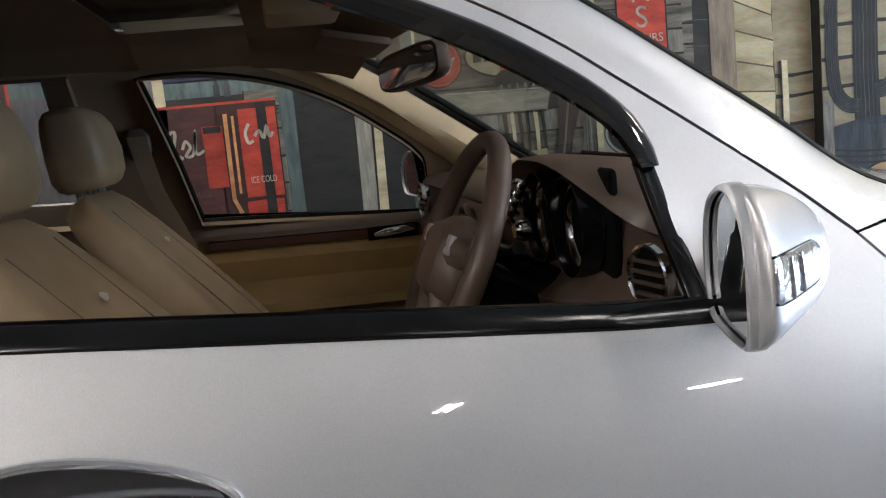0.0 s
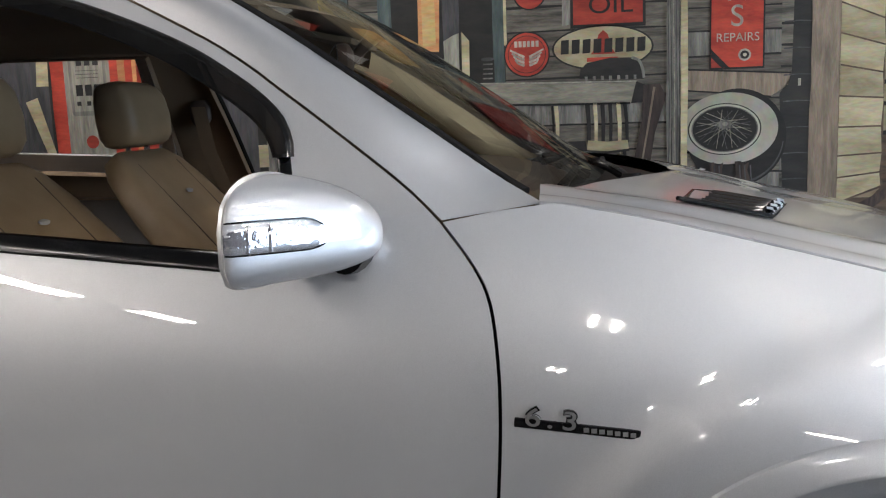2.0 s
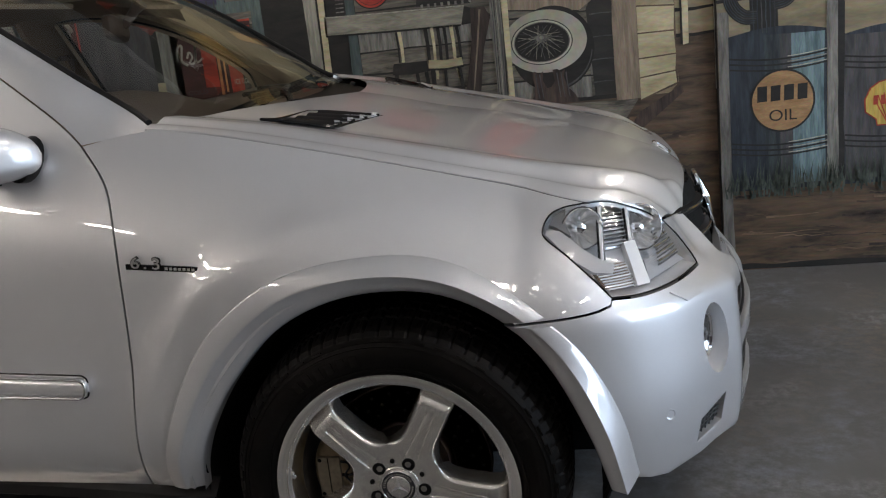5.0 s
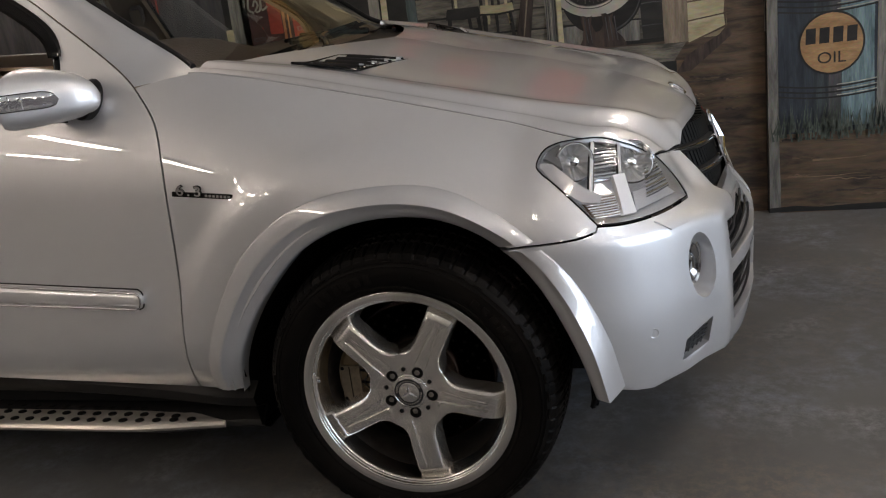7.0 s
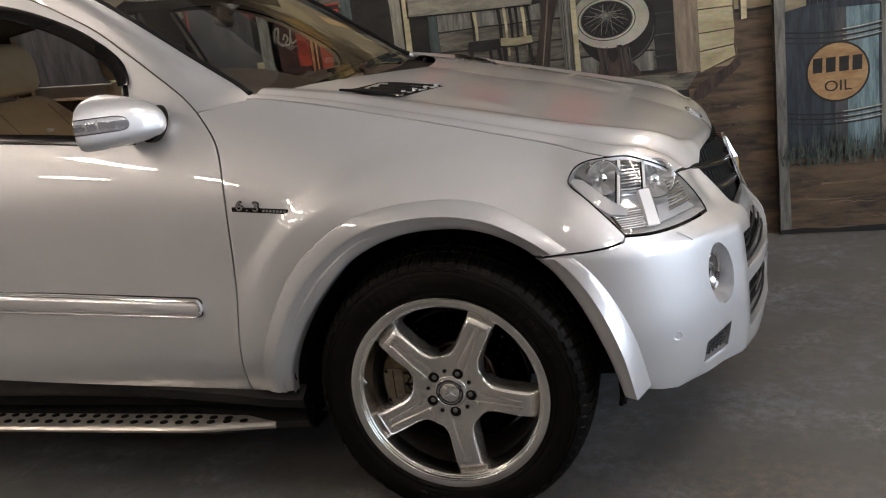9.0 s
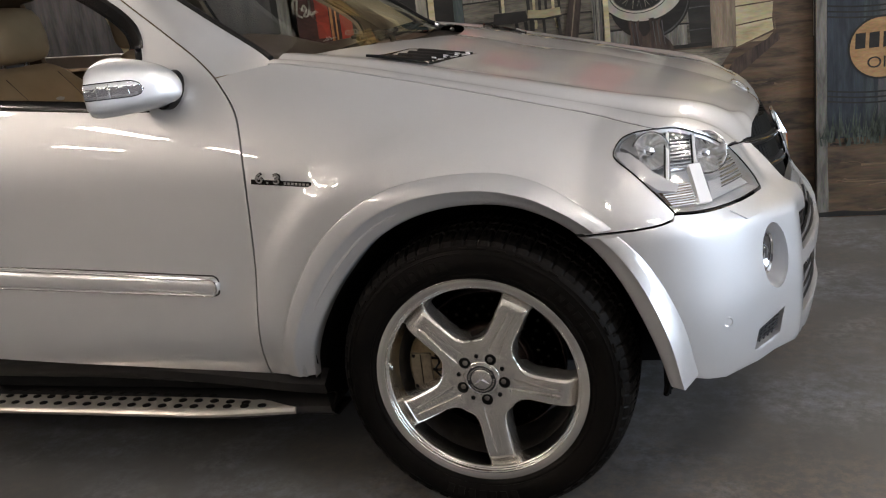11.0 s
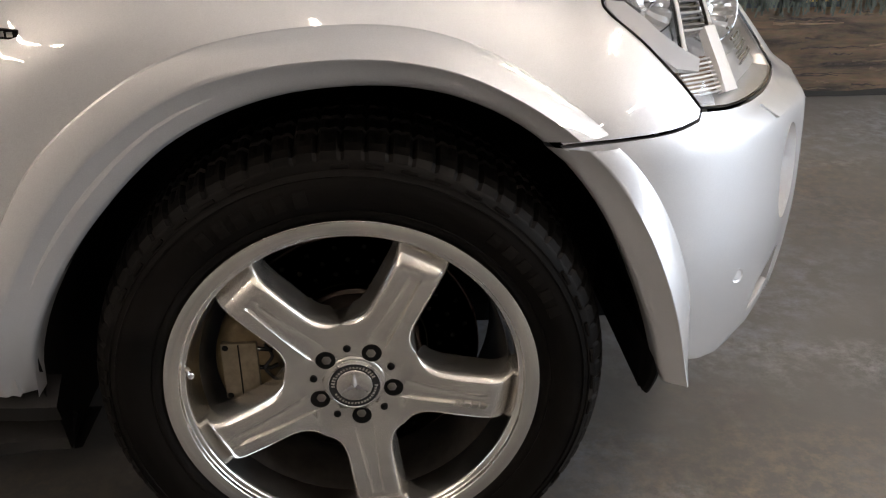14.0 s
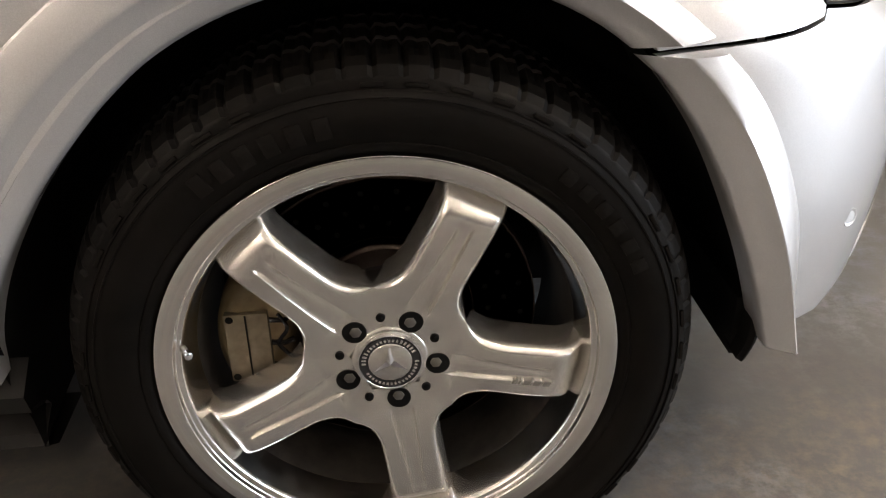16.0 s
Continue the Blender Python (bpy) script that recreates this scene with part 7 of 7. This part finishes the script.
for k in range(5):
    x = 0.003 + 0.011 * k
    paint("post_streak", stroke([(x, 0.95), (x + 0.004, 1.3), (x - 0.002, 1.7), (x + 0.003, 2.3)], 0.0035, 0.002), (C_SLATE, C_LINE, C_BENCH)[k % 3], 10)
# signs
paint("round_sign", oval(-0.588, 1.547, 0.098, 0.096), C_LINE, 4)
paint("round_sign", oval(-0.588, 1.547, 0.092, 0.090), C_RED, 5)
paint("sign_ring", oval(-0.588, 1.547, 0.081, 0.079), C_MAROON, 5.4)
paint("round_sign", oval(-0.588, 1.547, 0.078, 0.076), C_RED, 5.8)
for side_x in (-1, 1):
    for k in range(4):
        paint("sign_wing", stroke([(-0.588 + side_x * 0.010, 1.500 + 0.012 * k), (-0.588 + side_x * 0.040, 1.512 + 0.013 * k), (-0.588 + side_x * (0.050 + 0.007 * k), 1.528 + 0.013 * k)], 0.011, 0.007), C_WHITE, 6)
for k in range(6):
    paint("sign_bar", rect(-0.640 + 0.018 * k, 1.578, -0.627 + 0.018 * k, 1.603), C_WHITE, 6)
paint("oval_sign", oval(-0.269, 1.562, 0.212, 0.094), C_LINE, 4)
paint("oval_sign", oval(-0.269, 1.562, 0.204, 0.087), C_CREAM, 5)
paint("sign_bell", [(-0.318, 1.535), (-0.214, 1.535), (-0.232, 1.56), (-0.246, 1.615), (-0.266, 1.635), (-0.286, 1.615), (-0.300, 1.56)], C_RED, 6)
for k in range(8):
    x = -0.444 + 0.0455 * k
    paint("sign_bar", [(x, 1.540), (x + 0.033, 1.542), (x + 0.035, 1.600), (x + 0.002, 1.598)], C_LINE, 7)
paint("sign_bell", rect(-0.335, 1.505, -0.205, 1.522), C_RED, 6)
paint("sign_post", rect(-0.437, 1.66, -0.402, 2.3, 0.002), C_GREYPOST, 4)
paint("oil_sign", rect(-0.402, 1.645, -0.090, 2.1), C_LINE, 4)
paint("oil_sign", rect(-0.390, 1.660, -0.102, 2.08), C_RED, 5)
sign_words("painted_word", "OIL", 0.105, C_LINE, -0.235, 1.735, 6, 1.15)
paint("small_sign", oval(-0.572, 1.800, 0.070, 0.070, 30), C_LINE, 4.5)
paint("small_sign", oval(-0.572, 1.800, 0.064, 0.064, 30), C_RED, 5)
paint("repair_sign", rect(0.170, 1.450, 0.392, 2.15), C_LINE, 5)
paint("repair_sign", rect(0.177, 1.458, 0.385, 2.14), C_RED, 6)
paint("sign_corner", [(0.177, 1.458), (0.250, 1.458), (0.177, 1.535)], C_LINE, 7)
paint("sign_corner", [(0.177, 1.458), (0.218, 1.458), (0.177, 1.500)], C_RED, 8)
paint("sign_mark", oval(0.312, 1.507, 0.026, 0.025, 24), C_WHITE, 7)
paint("sign_mark", oval(0.312, 1.507, 0.018, 0.017, 24), C_LINE, 8)
paint("sign_mark", oval(0.312, 1.507, 0.008, 0.007, 16), C_WHITE, 9)
sign_words("painted_word", "REPAIRS", 0.050, C_WHITE, 0.283, 1.578, 8, 0.98)
sign_words("painted_word", "S", 0.125, C_WHITE, 0.280, 1.662, 8, 1.0)
sign_words("painted_word", "M", 0.125, C_WHITE, 0.280, 1.765, 8, 0.95)
# spare wheel
paint("wheel_tyre", oval(0.284, 1.166, 0.202, 0.204, 56), C_LINE, 6)
paint("tyre_sheen", stroke(oval(0.284, 1.166, 0.190, 0.192, 56)[44:56], 0.010, 0.004), C_SLATE, 6.5)
paint("white_wall", oval(0.250, 1.205, 0.202, 0.150, 56), C_WALLWHITE, 7)
paint("wheel_ring", oval(0.234, 1.203, 0.150, 0.108, 48), C_LINE, 8)
paint("wheel_ring", oval(0.234, 1.203, 0.145, 0.104, 48), C_WALLWHITE, 8.4)
paint("wheel_ring", oval(0.234, 1.203, 0.136, 0.096, 48), C_GREYPOST, 8.7)
paint("wheel_dish", oval(0.234, 1.203, 0.131, 0.092, 48), C_LINE, 9)
for k in range(34):
    a, b = k * 2 * math.pi / 34, k * 2 * math.pi / 34 + (0.7 if k % 2 else -0.7)
    reach = 0.80 + 0.18 * random.random()
    paint("wheel_spoke", stroke([(0.234 + 0.024 * math.cos(b), 1.222 + 0.016 * math.sin(b)), (0.234 + 0.130 * reach * math.cos(a), 1.203 + 0.091 * reach * math.sin(a))], 0.0042, 0.0016), (C_BENCH, C_GREYPOST, C_SLATE)[k % 3], 10)
paint("wheel_boss", oval(0.234, 1.222, 0.026, 0.018, 24), C_GREYPOST, 11)
paint("wheel_boss", oval(0.236, 1.225, 0.012, 0.009, 20), C_WHITE, 12)
paint("stump", [(0.150, 0.90), (0.400, 0.90), (0.375, 0.945), (0.345, 0.975), (0.328, 1.03), (0.337, 1.066), (0.318, 1.052), (0.300, 1.068), (0.276, 1.066), (0.284, 1.01), (0.266, 0.985), (0.244, 0.98), (0.224, 1.02), (0.230, 1.064), (0.208, 1.050), (0.190, 1.066), (0.170, 1.062), (0.184, 1.0), (0.178, 0.95)], C_LOG, 12)
for x in (0.192, 0.212, 0.296, 0.316, 0.34):
    paint("stump_streak", stroke([(x, 1.05), (x + 0.004, 1.0), (x + 0.012, 0.93)], 0.006, 0.004), C_SLATE, 13)
paint("peg", rect(0.528, 1.372, 0.539, 1.402), C_WHITE, 6)
# corner post, clapboards, yard
paint("corner_post", rect(0.577, 0.885, 0.692, 2.5, 0.003), C_TAN, 6)
left_z = (0.878, 0.985, 1.076, 1.195, 1.323, 1.450, 1.578, 1.70, 1.82, 1.95, 2.1)
right_z = (0.946, 1.005, 1.085, 1.195, 1.31, 1.414, 1.524, 1.63, 1.74, 1.85, 1.98)
paint("clap_shadow", [(0.69, 0.875), (0.872, 0.942), (0.86, 2.1), (0.69, 2.2)], C_BROWN, 6)
for k in range(10):
    paint("clapboard", [(0.692, left_z[k] + 0.004), (0.866 - 0.006 * (k % 2), right_z[k] + 0.004), (0.860 + 0.006 * (k % 2), right_z[k + 1] - 0.003), (0.692, left_z[k + 1] - 0.003)], C_CREAM, 7)
paint("porch_step", [(0.625, 0.735), (0.68, 0.82), (0.885, 0.935), (0.895, 0.90), (0.70, 0.745)], C_LOG, 5)
paint("porch_edge", [(-0.9, 0.80), (0.62, 0.80), (0.68, 0.885), (-0.9, 0.93)], C_BOARD, 4)
paint("porch_face", rect(-0.9, 0.70, 0.63, 0.80), C_NIGHT, 4)
paint("yard", [(0.70, 0.75), (1.046, 0.75), (1.046, 1.165), (0.862, 1.165), (0.875, 0.95)], C_BROWN, 3)
paint("yard_bank", [(0.88, 0.93), (0.97, 1.09), (1.046, 1.05), (1.046, 0.93)], C_BROWN, 4)
for z in (1.375, 1.287, 1.168):
    paint("fence_rail", stroke([(0.862, z), (0.95, z - 0.004), (1.046, z + 0.004)], 0.018, 0.012), C_LINE, 4)
paint("fence_post", rect(0.900, 1.125, 0.927, 1.437, 0.003), C_CREAM, 6)
paint("fence_post", rect(0.889, 1.125, 0.901, 1.437, 0.003), C_LINE, 5)
# proud panel: tyres, barrels, grass and bank
paint("edge_strip", rect(1.052, 0.0, 1.105, 1.25, 0.004), C_GREYPOST, 2)
paint("bank", rect(1.052, 0.0, 6.2, 0.45), EARTH, 1)
paint("yard_wall", rect(1.052, 0.45, 6.2, 3.2), C_SAND, 1)
for z in (1.30, 1.42, 1.56, 1.7):
    paint("fence_rail", stroke([(1.052, z), (1.3, z + 0.01), (1.6, z)], 0.016), C_LINE, 2)
cactus_limbs = ([(1.262, 1.14), (1.258, 1.40), (1.262, 1.70), (1.255, 2.0)], 0.125), ([(1.225, 1.215), (1.165, 1.225), (1.115, 1.29), (1.100, 1.42), (1.102, 1.60), (1.108, 1.72)], 0.066), ([(1.30, 1.27), (1.365, 1.29), (1.405, 1.37), (1.412, 1.52), (1.408, 1.68)], 0.070)
for k, (limb, wide) in enumerate(cactus_limbs):
    spine = catmull(limb, 8)
    paint("painted_cactus", stroke(spine, wide, wide * 0.9), C_NIGHT, 3 + 0.3 * k)
    for i in range(6):
        off = (i - 2.5) / 6 * wide * 0.92
        line = []
        for j, p in enumerate(spine):
            a0, a1 = spine[max(0, j - 1)], spine[min(len(spine) - 1, j + 1)]
            d = math.hypot(a1[0] - a0[0], a1[1] - a0[1]) or 1
            line.append((p[0] - (a1[1] - a0[1]) / d * off + random.uniform(-0.002, 0.002), p[1] + (a1[0] - a0[0]) / d * off))
        paint("cactus_rib", stroke(line, 0.0045, 0.003), (C_SLATE, C_NAVY, C_DUSKBLUE)[i % 3], 4 + 0.3 * k)


def drum(x0, x1, top, tones, name):
    """An oil drum in brushed vertical tones, with pressed rings."""
    paint(name, [(x0, 0.40), (x1, 0.40)] + [(x1 + (x0 - x1) * k / 12, top + 0.03 * math.sin(math.pi * k / 12)) for k in range(13)], C_NAVY, 4)
    for a, b, c in tones:
        xa, xb = x0 + (x1 - x0) * a, x0 + (x1 - x0) * b
        paint("drum_tone", rect(xa, 0.42, xb, top - 0.01, 0.006), c, 5)
    for z in (top - 0.10, top - 0.125, top - 0.15, 0.585, 0.61, 0.635):
        paint("drum_ring", stroke([(x0 + (x1 - x0) * k / 10, z - 0.02 * math.sin(math.pi * k / 10)) for k in range(11)], 0.008), C_LINE, 6)
        paint("drum_ring", stroke([(x0 + (x1 - x0) * k / 10, z + 0.009 - 0.02 * math.sin(math.pi * k / 10)) for k in range(6, 11)], 0.004), C_WHITE, 6)


drum(1.10, 1.535, 1.135, ((0.36, 0.52, C_DUSKBLUE), (0.52, 0.64, C_SLATE), (0.64, 0.98, C_BLUE)), "blue_drum")
paint("drum_disc", oval(1.336, 0.822, 0.146, 0.148), C_LINE, 7)
paint("drum_disc", oval(1.336, 0.822, 0.137, 0.139), C_RUST, 8)
for k in range(4):
    x = 1.222 + 0.06 * k
    paint("disc_bar", [(x, 0.822), (x + 0.044, 0.824), (x + 0.046, 0.896), (x + 0.002, 0.894)], C_LINE, 9)
sign_words("painted_word", "OIL", 0.075, C_LINE, 1.336, 0.752, 9, 1.1)
paint("wooden_stake", rect(1.535, 0.42, 1.582, 1.5, 0.004), C_GREYPOST, 5)
paint("dark_gap", rect(1.582, 0.42, 1.612, 1.3), C_LINE, 4)
drum(1.612, 2.03, 1.10, ((0.0, 0.60, C_SLATE), (0.60, 0.66, C_RUST), (0.66, 0.99, C_YELLOW)), "yellow_drum")
fan = [(1.755, 0.672), (1.865, 0.672), (1.87, 0.70), (1.915, 0.735), (1.918, 0.79), (1.895, 0.84), (1.86, 0.865), (1.81, 0.876), (1.76, 0.865), (1.725, 0.84), (1.702, 0.79), (1.705, 0.735), (1.75, 0.70)]
paint("fan_mark", [(1.81 + (x - 1.81) * 1.06, 0.775 + (z - 0.775) * 1.06) for x, z in fan], C_RED, 7)
paint("fan_mark", fan, C_YELLOW, 8)
for k in range(7):
    a = radians(150 - 20 * k)
    paint("fan_line", stroke([(1.81 + 0.02 * math.cos(a), 0.685), (1.81 + 0.085 * math.cos(a), 0.77 + 0.05 * math.sin(a))], 0.005), C_RED, 9)
for k in range(5):
    paint("fan_bar", rect(1.735 + 0.032 * k, 0.765, 1.755 + 0.032 * k, 0.808), C_RED, 10)
paint("dark_bush", rect(2.035, 0.45, 2.6, 1.6), C_NIGHT, 3)
bm = bmesh.new()
for k in range(420):
    x = random.uniform(1.06, 2.9)
    z, h = random.uniform(0.36, 0.43), random.uniform(0.05, 0.16)
    lean = random.uniform(-0.03, 0.03)
    paint("", [(x - 0.005, z), (x + 0.005, z), (x + lean, z + h)], None, 11 + (k % 4), bm)
tagged(part("painted_grass", bm, C_GRASS, MURAL, smooth=False), kind="stuff")
for k in range(130):
    x, z = (random.uniform(1.1, 3.2), random.uniform(0.03, 0.40)) if k < 95 else (random.uniform(0.55, 0.95), random.uniform(0.05, 0.72))
    w, h = random.uniform(0.03, 0.20) * (1 if k < 95 else 0.5), random.uniform(0.004, 0.013)
    pts = [(x - w + 2 * w * i / 8, z + random.uniform(-0.006, 0.006)) for i in range(9)]
    paint("earth_stroke", stroke([(px, pz) for px, pz in pts], h, h * 0.3), (C_LOG, C_BROWN, C_LOG, C_EARTHTAN, C_BROWN)[k % 5], 3 + 0.2 * (k % 5))
paint("wall_foot", rect(1.052, 0.0, 6.2, 0.03, 0.006), C_LINE, 4)
# above the porch: tan roof boards and a sign band, then dark eaves
paint("roof_band", rect(-1.9, 2.02, 1.04, 2.52, 0.004), C_SAND, 5)
for k in range(5):
    paint("roof_board", rect(-1.9, 2.06 + 0.095 * k, 1.04, 2.068 + 0.095 * k, 0.002), C_BROWN, 6)
for k in range(3):
    paint("lit_pane", rect(-0.95 + 0.62 * k, 2.18, -0.60 + 0.62 * k, 2.40, 0.004), C_GLOW if k == 0 else C_CREAM, 7)
paint("eaves", rect(-3.4, 2.52, 1.04, 3.28, 0.004), C_LINE, 5)

# ---- a string of pennants hung along the top of the painted wall ----
CLOTH_WHITE = material("pennant_white_cloth", (0.74, 0.73, 0.69), 0.8)
grain(CLOTH_WHITE, 30, (0.66, 0.65, 0.61), (0.80, 0.79, 0.75), 4)
CLOTH_RED = material("pennant_red_cloth", (0.55, 0.05, 0.025), 0.8)
grain(CLOTH_RED, 30, (0.48, 0.04, 0.02), (0.62, 0.065, 0.035), 4)
CLOTH_BLACK = material("pennant_black_cloth", (0.012, 0.012, 0.013), 0.8)
CORD = material("pennant_cord", (0.35, 0.33, 0.29), 0.8)


def pennant_string(x0, x1, y, z, sag):
    bunting = thing("pennant_string", "red, white and black cloth pennants on a cord along the wall", "bunting", m=Matrix.Translation(((x0 + x1) / 2, y, z)))
    half = (x1 - x0) / 2
    at = lambda x: -sag * (1 - (x / half) ** 2)
    part("cord", tube([(x, 0, at(x)) for x in np.linspace(-half, half, 40)], 0.004, 6), CORD, bunting)
    count = int((x1 - x0) / 0.17)
    for k in range(count):
        x, w, h = -half + 0.17 * (k + 0.5), 0.064, 0.17
        turn = random.uniform(-0.015, 0.015)
        rows = []
        for f in np.linspace(0, 1, 5):
            ww = w * (1 - f) + 0.001
            rows.append([(x + u * ww + turn * f, -0.006 - 0.012 * math.sin(2.5 * u + 4 * f + k), at(x + u * ww) - 0.002 - h * f) for u in np.linspace(-1, 1, 5)])
        front = loft(rows)
        loft([[(px, py + 0.0015, pz) for px, py, pz in r[::-1]] for r in rows], bm=front)
        part("pennant", front, (CLOTH_WHITE, CLOTH_RED, CLOTH_BLACK)[k % 3], bunting)
    return bunting


for left in (-3.6, -1.2, 1.2):
    pennant_string(left, left + 2.4, MURAL_Y - 0.12, 2.86, 0.14)
